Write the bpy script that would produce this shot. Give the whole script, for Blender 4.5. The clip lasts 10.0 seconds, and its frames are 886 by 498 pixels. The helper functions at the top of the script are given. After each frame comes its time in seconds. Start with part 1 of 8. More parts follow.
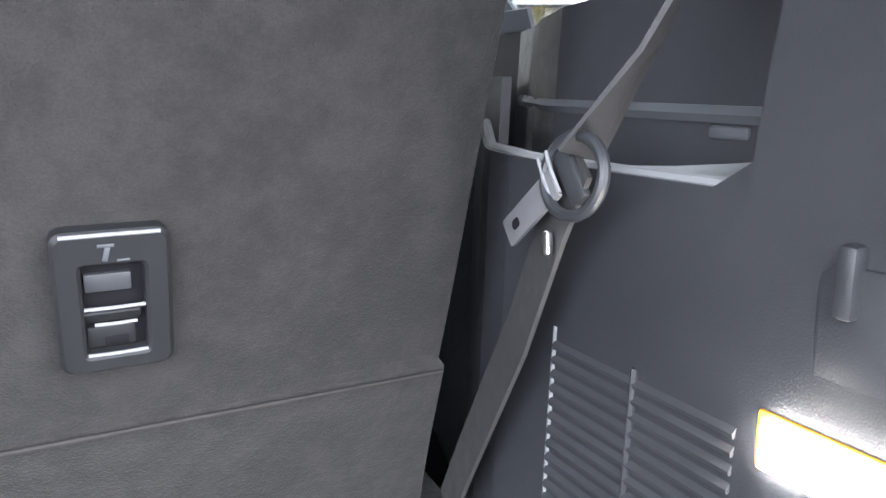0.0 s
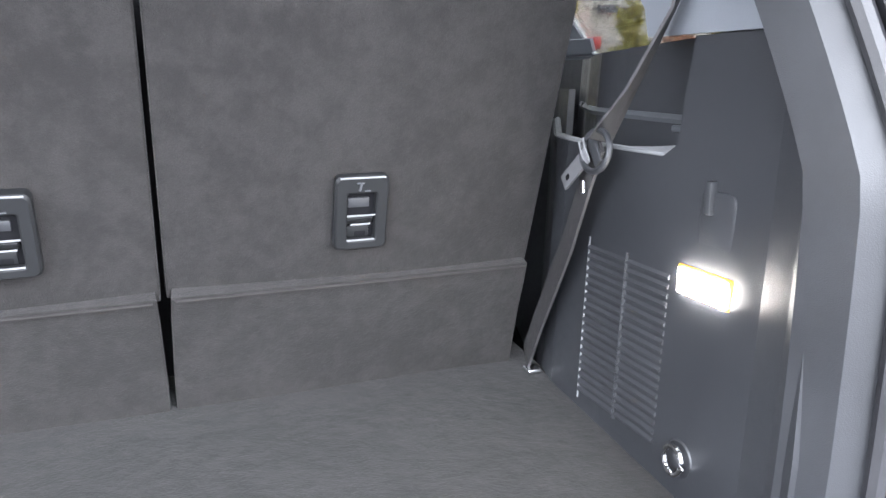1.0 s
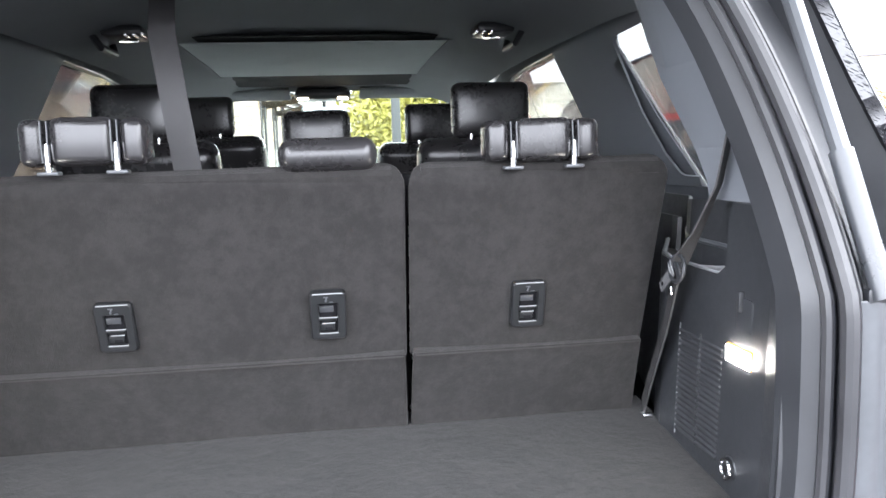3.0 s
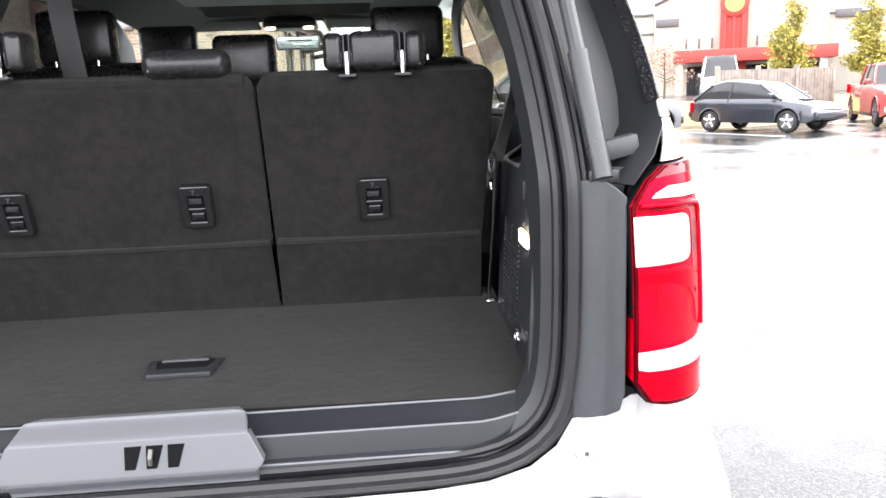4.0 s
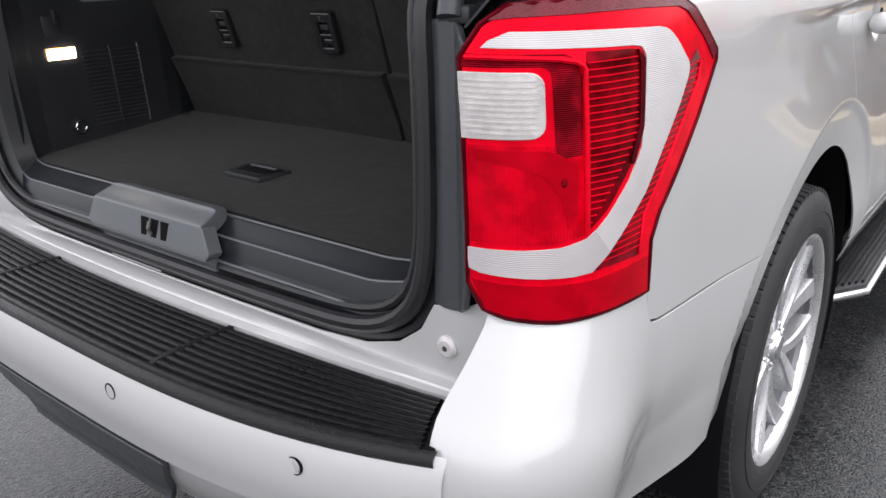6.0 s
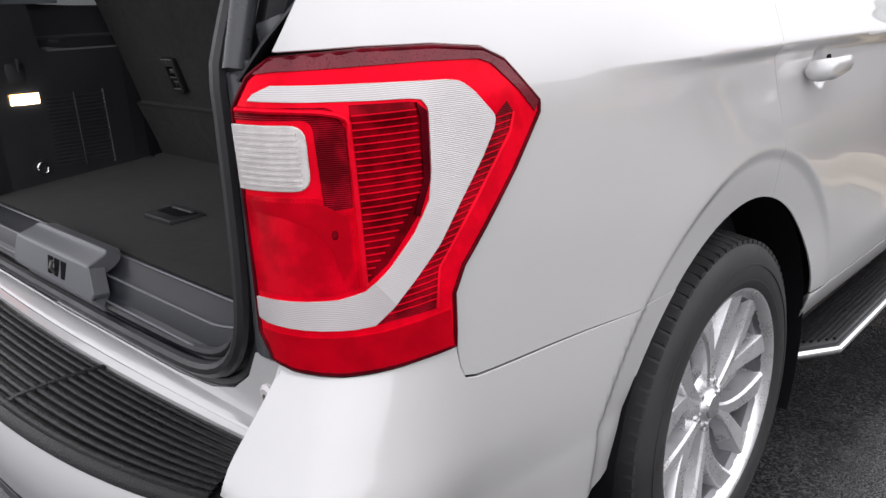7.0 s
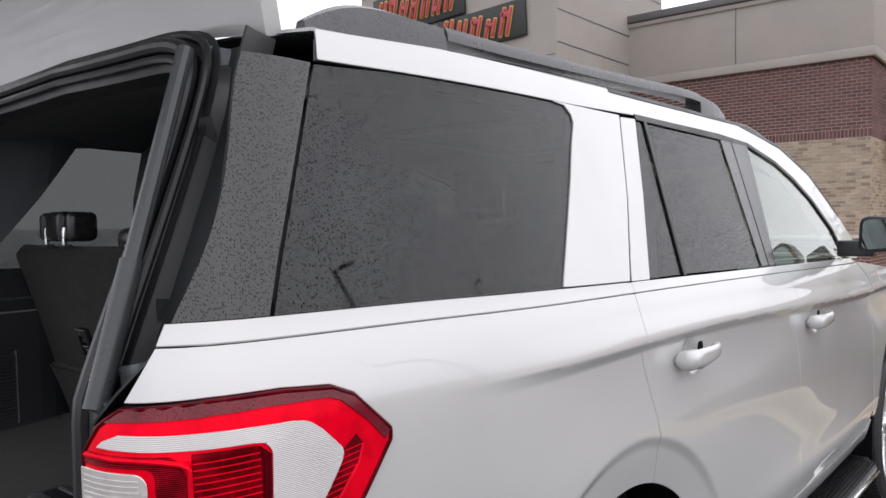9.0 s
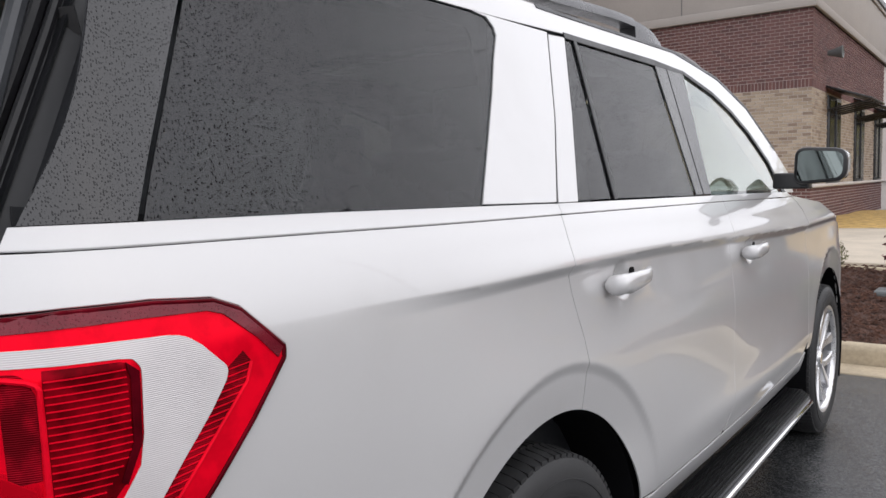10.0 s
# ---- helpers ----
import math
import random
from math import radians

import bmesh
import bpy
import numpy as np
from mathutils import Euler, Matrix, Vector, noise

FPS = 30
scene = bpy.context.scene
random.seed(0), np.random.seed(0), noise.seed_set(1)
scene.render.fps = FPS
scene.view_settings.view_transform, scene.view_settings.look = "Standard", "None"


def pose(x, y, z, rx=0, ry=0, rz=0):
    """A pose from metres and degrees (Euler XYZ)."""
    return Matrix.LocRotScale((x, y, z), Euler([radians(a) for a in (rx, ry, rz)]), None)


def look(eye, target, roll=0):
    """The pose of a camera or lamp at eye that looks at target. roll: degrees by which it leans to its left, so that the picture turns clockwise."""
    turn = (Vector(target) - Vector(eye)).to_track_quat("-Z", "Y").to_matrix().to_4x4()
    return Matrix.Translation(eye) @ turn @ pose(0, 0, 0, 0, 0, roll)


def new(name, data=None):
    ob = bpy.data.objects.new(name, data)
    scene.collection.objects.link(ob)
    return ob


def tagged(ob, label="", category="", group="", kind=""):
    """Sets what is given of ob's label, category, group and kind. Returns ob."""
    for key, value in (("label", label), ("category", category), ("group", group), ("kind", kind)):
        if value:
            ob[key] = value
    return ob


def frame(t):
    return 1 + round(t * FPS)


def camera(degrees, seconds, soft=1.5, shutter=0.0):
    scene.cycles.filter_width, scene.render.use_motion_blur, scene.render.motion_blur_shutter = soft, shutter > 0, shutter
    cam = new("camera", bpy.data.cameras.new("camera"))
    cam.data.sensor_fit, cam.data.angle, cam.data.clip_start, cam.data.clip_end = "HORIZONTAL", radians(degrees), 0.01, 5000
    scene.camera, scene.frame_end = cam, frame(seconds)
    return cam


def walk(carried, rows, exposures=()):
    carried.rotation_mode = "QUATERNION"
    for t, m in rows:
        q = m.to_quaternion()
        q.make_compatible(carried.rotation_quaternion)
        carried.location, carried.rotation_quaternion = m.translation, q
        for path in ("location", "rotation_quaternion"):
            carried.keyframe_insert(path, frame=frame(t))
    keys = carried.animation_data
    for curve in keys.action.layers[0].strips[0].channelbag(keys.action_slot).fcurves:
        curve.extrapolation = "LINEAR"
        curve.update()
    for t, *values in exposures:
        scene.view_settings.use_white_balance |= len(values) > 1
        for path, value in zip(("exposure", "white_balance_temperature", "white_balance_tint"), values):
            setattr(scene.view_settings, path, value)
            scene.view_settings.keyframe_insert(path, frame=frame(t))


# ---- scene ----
cam = camera(60.4, 10.0)
PATH = [
    (0, (0.367, 0.033, 1.288), (1.265, 1.773, 0.877), -0.2),
    (0.5, (0.312, -0.077, 1.311), (1.226, 1.656, 0.911), -1.2),
    (1, (0.169, -0.355, 1.324), (0.859, 1.468, 0.877), -0.4),
    (1.5, (0.118, -0.6, 1.341), (0.411, 1.342, 0.959), -0.8),
    (2, (0.129, -0.809, 1.427), (0.265, 1.167, 1.152), -0.5),
    (2.2, (0.102, -0.821, 1.454), (0.253, 1.16, 1.222), -0.8),
    (3.3, (0.047, -0.954, 1.446), (0.326, 1.01, 1.187), -1.9),
    (3.5, (0.134, -1.023, 1.422), (0.409, 0.934, 1.115), -1.9),
    (4, (0.409, -1.133, 1.379), (0.564, 0.826, 0.984), -2.0),
    (4.5, (0.684, -1.045, 1.358), (0.561, 0.878, 0.836), -0.9),
    (5, (0.974, -0.96, 1.333), (0.431, 0.868, 0.729), -0.4),
    (6.3, (1.407, -0.671, 1.301), (0.165, 0.735, 0.608), -1.8),
    (6.5, (1.455, -0.62, 1.299), (0.183, 0.767, 0.622), -1.9),
    (7, (1.601, -0.507, 1.308), (0.279, 0.87, 0.71), -2.0),
    (7.5, (1.682, -0.43, 1.31), (0.351, 0.984, 0.832), -1.0),
    (8, (1.733, -0.417, 1.398), (0.409, 1.056, 1.118), -0.5),
    (8.5, (1.762, -0.422, 1.479), (0.454, 1.084, 1.342), -0.2),
    (9, (1.749, -0.448, 1.485), (0.46, 1.08, 1.424), -0.5),
    (9.5, (1.758, -0.409, 1.48), (0.513, 1.155, 1.408), -1.1),
    (10, (1.75, -0.329, 1.399), (0.559, 1.269, 1.229), -1.4),
]
walk(cam, [(t, look(e, a, r)) for t, e, a, r in PATH], exposures=[(0.0, 3.9, 6000, 10), (2.2, 3.85, 6050, 10), (3.4, 3.25, 6250, 10), (3.9, 2.55, 6500, 10), (4.2, 1.65, 6500, 10), (4.6, 1.1, 6300, 10), (5.2, 0.85, 6250, 10), (6.5, 0.40, 6450, 11), (8.0, 0.28, 6450, 11), (8.6, 0.20, 6400, 11), (10.0, 0.16, 6400, 11)])

# ---- light: overcast day, low contrast, one soft sun behind cloud ----
world = bpy.data.worlds.new("overcast_sky")
scene.world = world
world.use_nodes = True
wn, wl = world.node_tree.nodes, world.node_tree.links
wn.clear()
sky = wn.new("ShaderNodeTexSky")
sky.sky_type, sky.sun_disc = "NISHITA", False
sky.sun_elevation, sky.sun_rotation = radians(35.5), radians(83)
sky.air_density, sky.dust_density = 1.0, 4.0
grey = wn.new("ShaderNodeMix")
grey.data_type = "RGBA"
grey.inputs["Factor"].default_value = 0.97
grey.inputs["B"].default_value = (11.65, 11.65, 12.15, 1)
bg = wn.new("ShaderNodeBackground")
bg.inputs["Strength"].default_value = 0.114
wo = wn.new("ShaderNodeOutputWorld")
wl.new(sky.outputs[0], grey.inputs["A"])
wl.new(grey.outputs["Result"], bg.inputs["Color"])
wl.new(bg.outputs[0], wo.inputs[0])
sun = new("sun", bpy.data.lights.new("sun", "SUN"))
sun.data.energy, sun.data.angle, sun.data.color = 0.62, radians(130), (1.0, 0.98, 0.95)
sun.matrix_world = look((16, 2, 11.5), (0, 0, 0))


# ---- materials ----
def nodes_of(name):
    m = bpy.data.materials.new(name)
    m.use_nodes = True
    nt = m.node_tree
    return m, nt, nt.nodes["Principled BSDF"]


def position(nt):
    return nt.nodes.new("ShaderNodeNewGeometry").outputs["Position"]


def noise_node(nt, scale, detail=3.0, rough=0.55, vector=None):
    n = nt.nodes.new("ShaderNodeTexNoise")
    n.inputs["Scale"].default_value, n.inputs["Detail"].default_value = scale, detail
    n.inputs["Roughness"].default_value = rough
    nt.links.new(vector if vector else position(nt), n.inputs["Vector"])
    return n.outputs["Fac"]


def maths(nt, op, a, b=None, c=None, clamp=False):
    n = nt.nodes.new("ShaderNodeMath")
    n.operation, n.use_clamp = op, clamp
    for i, v in enumerate((a, b, c)):
        if v is None:
            continue
        if isinstance(v, (int, float)):
            n.inputs[i].default_value = v
        else:
            nt.links.new(v, n.inputs[i])
    return n.outputs[0]


def ramp(nt, fac, lo, hi, a=0.0, b=1.0):
    n = nt.nodes.new("ShaderNodeMapRange")
    n.interpolation_type = "SMOOTHSTEP"
    for i, v in enumerate((lo, hi, a, b)):
        n.inputs[i + 1].default_value = v
    nt.links.new(fac, n.inputs[0])
    return n.outputs[0]


def mix_rgb(nt, fac, a, b):
    n = nt.nodes.new("ShaderNodeMix")
    n.data_type = "RGBA"
    for key, v in (("Factor", fac), ("A", a), ("B", b)):
        if isinstance(v, (tuple, list)):
            n.inputs[key].default_value = (*v[:3], 1)
        elif isinstance(v, (int, float)):
            n.inputs[key].default_value = v
        else:
            nt.links.new(v, n.inputs[key])
    return n.outputs["Result"]


def bump_of(nt, height, strength, dist, normal=None):
    n = nt.nodes.new("ShaderNodeBump")
    n.inputs["Strength"].default_value, n.inputs["Distance"].default_value = strength, dist
    nt.links.new(height, n.inputs["Height"])
    if normal:
        nt.links.new(normal, n.inputs["Normal"])
    return n.outputs[0]


def drops(nt, scale=115.0, cover=0.5):
    """Height of small rain drops on a wet surface."""
    v = nt.nodes.new("ShaderNodeTexVoronoi")
    v.voronoi_dimensions = "2D"
    v.inputs["Scale"].default_value = scale
    xyz, flat = nt.nodes.new("ShaderNodeSeparateXYZ"), nt.nodes.new("ShaderNodeCombineXYZ")
    nt.links.new(position(nt), xyz.inputs[0])
    nt.links.new(maths(nt, "MULTIPLY_ADD", xyz.outputs[0], 0.45, xyz.outputs[1]), flat.inputs[0])
    nt.links.new(maths(nt, "MULTIPLY_ADD", xyz.outputs[0], 0.75, xyz.outputs[2]), flat.inputs[1])
    nt.links.new(flat.outputs[0], v.inputs["Vector"])
    sep = nt.nodes.new("ShaderNodeSeparateColor")
    nt.links.new(v.outputs["Color"], sep.inputs[0])
    size = maths(nt, "MULTIPLY_ADD", ramp(nt, sep.outputs[0], 1 - cover, 1.0), 0.26, 0.09)
    d = maths(nt, "SUBTRACT", size, v.outputs["Distance"])
    return ramp(nt, d, 0.0, 0.10)


def mat(name, col, rough=0.5, metal=0.0, var=0.15, scale=6.0, grain=0.0, gscale=300.0, gdist=0.001, coat=0.0, rvar=0.1, wet=0.0, tint=None, sheen=0.0, hard=0.2, spec=0.5):
    m, nt, p = nodes_of(name)
    lo = tuple(c * (1 - var) for c in col)
    hi = tint if tint else tuple(min(1, c * (1 + var)) for c in col)
    big = noise_node(nt, scale, 4)
    fine = noise_node(nt, scale * 14, 3)
    both = maths(nt, "ADD", maths(nt, "MULTIPLY", big, 0.65), maths(nt, "MULTIPLY", fine, 0.35))
    nt.links.new(mix_rgb(nt, ramp(nt, both, 0.5 - hard, 0.5 + hard), lo, hi), p.inputs["Base Color"])
    nt.links.new(ramp(nt, both, 0.3, 0.7, max(0.02, rough - rvar), min(1, rough + rvar)), p.inputs["Roughness"])
    p.inputs["Metallic"].default_value = metal
    p.inputs["Coat Weight"].default_value, p.inputs["Coat Roughness"].default_value = coat, 0.04
    p.inputs["Sheen Weight"].default_value = sheen
    p.inputs["Specular IOR Level"].default_value = spec
    normal = None
    if grain:
        normal = bump_of(nt, noise_node(nt, gscale, 2), grain, gdist)
    if wet:
        wetd = drops(nt, 290, wet)
        normal = bump_of(nt, wetd, 1.0, 0.0020, normal)
        nt.links.new(maths(nt, "MULTIPLY_ADD", wetd, -0.55 * spec, spec), p.inputs["Specular IOR Level"])
    if normal:
        nt.links.new(normal, p.inputs["Normal"])
    return m


def glass(name, tint, wet=0.0, rough=0.0):
    m, nt, p = nodes_of(name)
    p.inputs["Base Color"].default_value = (*tint, 1)
    p.inputs["Roughness"].default_value = rough
    p.inputs["IOR"].default_value, p.inputs["Transmission Weight"].default_value = 1.58, 1.0
    if wet:
        d = drops(nt, 400, wet)
        nt.links.new(maths(nt, "MULTIPLY_ADD", d, -0.20, 1.56), p.inputs["IOR"])
        film = noise_node(nt, 3.0, 5)
        nt.links.new(maths(nt, "ADD", ramp(nt, film, 0.35, 0.75, 0.02, 0.12), maths(nt, "MULTIPLY", d, 0.03)), p.inputs["Roughness"])
        nt.links.new(bump_of(nt, d, 1.0, 0.0034), p.inputs["Normal"])
    return m


def paint_mat(name, col, metal=0.5):
    m, nt, p = nodes_of(name)
    flake = nt.nodes.new("ShaderNodeTexVoronoi")
    flake.inputs["Scale"].default_value = 2600
    nt.links.new(position(nt), flake.inputs["Vector"])
    fleck = nt.nodes.new("ShaderNodeSeparateColor")
    nt.links.new(flake.outputs["Color"], fleck.inputs[0])
    dirt = noise_node(nt, 2.2, 6, 0.6)
    base = mix_rgb(nt, maths(nt, "MULTIPLY", fleck.outputs[0], 0.35), col, tuple(min(1, c * 1.15) for c in col))
    nt.links.new(mix_rgb(nt, ramp(nt, dirt, 0.5, 0.85, 0, 0.12), base, (0.30, 0.28, 0.25)), p.inputs["Base Color"])
    p.inputs["Metallic"].default_value = metal
    nt.links.new(ramp(nt, dirt, 0.3, 0.8, 0.30, 0.37), p.inputs["Roughness"])
    p.inputs["Coat Weight"].default_value, p.inputs["Coat IOR"].default_value = 1.0, 1.52
    nt.links.new(ramp(nt, dirt, 0.4, 0.85, 0.012, 0.05), p.inputs["Coat Roughness"])
    return m


def asphalt_mat():
    m, nt, p = nodes_of("asphalt_wet")
    agg = nt.nodes.new("ShaderNodeTexVoronoi")
    agg.inputs["Scale"].default_value = 150
    nt.links.new(position(nt), agg.inputs["Vector"])
    stone = nt.nodes.new("ShaderNodeSeparateColor")
    nt.links.new(agg.outputs["Color"], stone.inputs[0])
    pool = noise_node(nt, 0.42, 6, 0.6)
    worn = noise_node(nt, 2.7, 5, 0.6)
    wet = ramp(nt, pool, 0.42, 0.60)
    base = mix_rgb(nt, maths(nt, "POWER", stone.outputs[0], 2.2), (0.015, 0.017, 0.019), (0.095, 0.094, 0.093))
    base = mix_rgb(nt, ramp(nt, worn, 0.45, 0.8, 0, 0.5), base, (0.065, 0.064, 0.062))
    base = mix_rgb(nt, maths(nt, "MULTIPLY", wet, 0.6), base, (0.016, 0.0165, 0.018))
    nt.links.new(base, p.inputs["Base Color"])
    nt.links.new(ramp(nt, wet, 0.0, 1.0, 0.27, 0.09), p.inputs["Roughness"])
    h = maths(nt, "MULTIPLY", maths(nt, "SUBTRACT", 1.0, agg.outputs["Distance"]), ramp(nt, wet, 0, 1, 1.0, 0.45))
    nt.links.new(bump_of(nt, h, 0.5, 0.003), p.inputs["Normal"])
    p.inputs["Specular IOR Level"].default_value = 0.42
    return m


def emit_mat(name, col, strength):
    m, nt, p = nodes_of(name)
    p.inputs["Base Color"].default_value = (*col, 1)
    p.inputs["Emission Color"].default_value, p.inputs["Emission Strength"].default_value = (*col, 1), strength
    return m


def ribbed_mat(name, col, metal=0.0):
    """Frosted clear plastic with fine level ribs."""
    m, nt, p = nodes_of(name)
    xyz = nt.nodes.new("ShaderNodeSeparateXYZ")
    nt.links.new(position(nt), xyz.inputs[0])
    rib = maths(nt, "SINE", maths(nt, "MULTIPLY", xyz.outputs[2], 2600.0))
    soft = noise_node(nt, 9, 2)
    c = mix_rgb(nt, ramp(nt, soft, 0.3, 0.7), col, tuple(v * 0.9 for v in col))
    nt.links.new(mix_rgb(nt, ramp(nt, rib, -1, 1, 0, 0.13), c, tuple(v * 0.55 for v in col)), p.inputs["Base Color"])
    p.inputs["Roughness"].default_value, p.inputs["Metallic"].default_value = 0.26, metal
    nt.links.new(bump_of(nt, rib, 0.3 if metal < 0.5 else 0.08, 0.0005), p.inputs["Normal"])
    return m


PAINT = paint_mat("silver_paint", (0.57, 0.563, 0.561), 0.24)
PAINT_GREY = paint_mat("grey_paint", (0.115, 0.12, 0.127), 0.3)
PAINT_DARK = paint_mat("dark_blue_paint", (0.03, 0.035, 0.05), 0.4)
PAINT_RED = paint_mat("red_paint", (0.42, 0.02, 0.03), 0.1)
PAINT_WHITE = paint_mat("white_paint", (0.72, 0.72, 0.70), 0.0)
SHELL = mat("underbody_black", (0.006, 0.006, 0.007), 0.85, spec=0.1)
GLOSS = mat("black_gloss_trim", (0.012, 0.012, 0.014), 0.10, var=0.05, wet=0.85, rvar=0.03, spec=0.75)
FARGLASS = mat("dark_car_window", (0.02, 0.022, 0.025), 0.08, var=0.05, rvar=0.02)
SEAL = mat("rubber_seal", (0.013, 0.013, 0.015), 0.45, var=0.2, grain=0.2, gscale=500)
RUBBER = mat("tyre_rubber", (0.022, 0.022, 0.023), 0.62, var=0.3, scale=9, grain=0.35, gscale=420)
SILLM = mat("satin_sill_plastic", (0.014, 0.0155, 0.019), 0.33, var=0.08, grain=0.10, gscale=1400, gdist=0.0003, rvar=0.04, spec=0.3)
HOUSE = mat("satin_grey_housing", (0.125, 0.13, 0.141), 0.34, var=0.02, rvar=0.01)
MIRROR = mat("tinted_mirror", (0.26, 0.30, 0.29), 0.03, 1.0, var=0.03, rvar=0.01)
TRIM = mat("dark_grained_plastic", (0.018, 0.019, 0.0215), 0.42, var=0.15, grain=0.35, gscale=900, gdist=0.0006)
# pale tone; on the cargo ledge it stands in for window light
LIP = mat("pale_grey_plastic", (0.15, 0.153, 0.157), 0.4, var=0.08)
LOUVRE = mat("grey_plastic_louvre", (0.026, 0.027, 0.030), 0.42, var=0.1)
SATIN = mat("satin_dark_plastic", (0.05, 0.053, 0.058), 0.36, var=0.12, grain=0.15, gscale=900, gdist=0.0005)
TREAD = mat("step_pad_plastic", (0.0075, 0.0075, 0.008), 0.36, var=0.3, grain=0.6, gscale=330, gdist=0.002, spec=0.32)


def carpet_mat(name, col, depth):
    """Brushed velour: blotches where the pile lies differently, fine fibres between."""
    m, nt, p = nodes_of(name)
    nap, brush, fibre = noise_node(nt, 11, 5, 0.62), noise_node(nt, 42, 5, 0.7), noise_node(nt, 620, 2)
    tone = maths(nt, "ADD", maths(nt, "MULTIPLY", nap, 0.45), maths(nt, "MULTIPLY", brush, 0.55))
    c = mix_rgb(nt, ramp(nt, tone, 0.40, 0.62), tuple(v * (1 - depth) for v in col), tuple(v * (1 + depth) for v in col))
    nt.links.new(mix_rgb(nt, ramp(nt, fibre, 0.35, 0.65, 0.0, 0.35), c, tuple(v * 0.55 for v in col)), p.inputs["Base Color"])
    p.inputs["Roughness"].default_value, p.inputs["Sheen Weight"].default_value = 0.97, 0.08
    p.inputs["Specular IOR Level"].default_value = 0.2
    nt.links.new(bump_of(nt, brush, 0.5, 0.004, bump_of(nt, fibre, 0.7, 0.0014)), p.inputs["Normal"])
    return m


CARPET = carpet_mat("dark_velour_carpet", (0.0176, 0.0164, 0.0160), 0.24)
SEAM = mat("lit_carpet_edge", (0.023, 0.0215, 0.021), 0.9, var=0.25, scale=40, spec=0.2)
FLOORM = carpet_mat("dark_floor_carpet", (0.0112, 0.0106, 0.0104), 0.26)
LEATHER = mat("black_leather", (0.017, 0.016, 0.017), 0.27, var=0.12, grain=0.14, gscale=500, gdist=0.0008, rvar=0.05)
LINER = mat("grey_headliner", (0.15, 0.157, 0.165), 0.95, var=0.08, grain=0.3, gscale=700)
PILLAR = mat("grey_pillar_plastic", (0.115, 0.123, 0.136), 0.7, var=0.08, grain=0.3, gscale=700)
SHADE = mat("sunroof_shade_cloth", (0.40, 0.43, 0.43), 0.9, var=0.06, grain=0.2, gscale=700)
WEBBING = mat("seat_belt_webbing", (0.026, 0.025, 0.026), 0.6, var=0.12, grain=0.5, gscale=1200)
TONGUE = mat("dull_belt_steel", (0.13, 0.13, 0.135), 0.42, 0.35, var=0.05)
CHROME = mat("bright_chrome", (0.78, 0.78, 0.79), 0.10, 1.0, var=0.03, rvar=0.04)
ALLOY = mat("machined_alloy", (0.74, 0.74, 0.75), 0.30, 0.85, var=0.06, scale=20, rvar=0.06)
ALLOY_DARK = mat("painted_alloy_pocket", (0.20, 0.20, 0.21), 0.35, 0.8, var=0.1)
STEEL = mat("brake_steel", (0.20, 0.19, 0.18), 0.45, 0.9, var=0.2, scale=30)


def lens_mat(name, col, metal=0.5, rough=0.22, ridge=0.0, flute=0.0, facet=0.0, wet=0.0, spec=0.05, vary=0.35):
    """Coloured lamp plastic over a bright reflector, with moulded ridges, flutes or facets."""
    m, nt, p = nodes_of(name)
    xyz = nt.nodes.new("ShaderNodeSeparateXYZ")
    nt.links.new(position(nt), xyz.inputs[0])
    cloud = noise_node(nt, 26, 4)
    c = mix_rgb(nt, ramp(nt, cloud, 0.35, 0.65), tuple(v * (1 - vary) for v in col), tuple(min(1.0, v * (1 + vary)) for v in col))
    nt.links.new(c, p.inputs["Base Color"])
    p.inputs["Metallic"].default_value, p.inputs["Roughness"].default_value = metal, rough
    p.inputs["Specular IOR Level"].default_value = spec
    normal = None
    if ridge:
        normal = bump_of(nt, maths(nt, "SINE", maths(nt, "MULTIPLY", xyz.outputs[2], ridge)), 0.5, 2.0 / ridge, normal)
    if flute:
        along = maths(nt, "ADD", xyz.outputs[0], xyz.outputs[1])
        normal = bump_of(nt, maths(nt, "SINE", maths(nt, "MULTIPLY", along, flute)), 0.5, 2.0 / flute, normal)
    if facet:
        v = nt.nodes.new("ShaderNodeTexVoronoi")
        v.inputs["Scale"].default_value = facet
        nt.links.new(position(nt), v.inputs["Vector"])
        normal = bump_of(nt, v.outputs["Distance"], 0.45, 0.35 / facet, normal)
    if wet:
        d = drops(nt, 330, wet)
        normal = bump_of(nt, d, 1.0, 0.002, normal)
    if normal:
        nt.links.new(normal, p.inputs["Normal"])
    return m


RED_MID = lens_mat("red_lamp_reflector", (0.20, 0.0006, 0.006), 0.5, 0.16, vary=0.45)
RED = lens_mat("red_lamp_lens", (0.82, 0.0008, 0.016), 0.25, 0.16, vary=0.12)
RED_CELL = lens_mat("bright_red_lamp_cell", (0.84, 0.0008, 0.016), 0.42, 0.18, flute=2400.0, vary=0.22)
RED_BASE = lens_mat("red_lamp_base", (0.56, 0.0008, 0.011), 0.35, 0.18, vary=0.12)
RED_DEEP = lens_mat("deep_red_lamp_reflector", (0.085, 0.0008, 0.005), 0.4, 0.2, vary=0.3)
RED_DARK = lens_mat("dark_red_lamp_cell", (0.20, 0.001, 0.007), 0.5, 0.18, ridge=2600.0, vary=0.45)
RED_LINE = lens_mat("bright_red_slat", (0.82, 0.003, 0.020), 0.3, 0.25, vary=0.1)
RED_WET = lens_mat("red_lamp_lens_wet", (0.15, 0.006, 0.016), 0.1, 0.14, wet=0.6, spec=0.42, vary=0.15)
FROST = ribbed_mat("frosted_clear_strip", (0.67, 0.64, 0.638), 0.30)
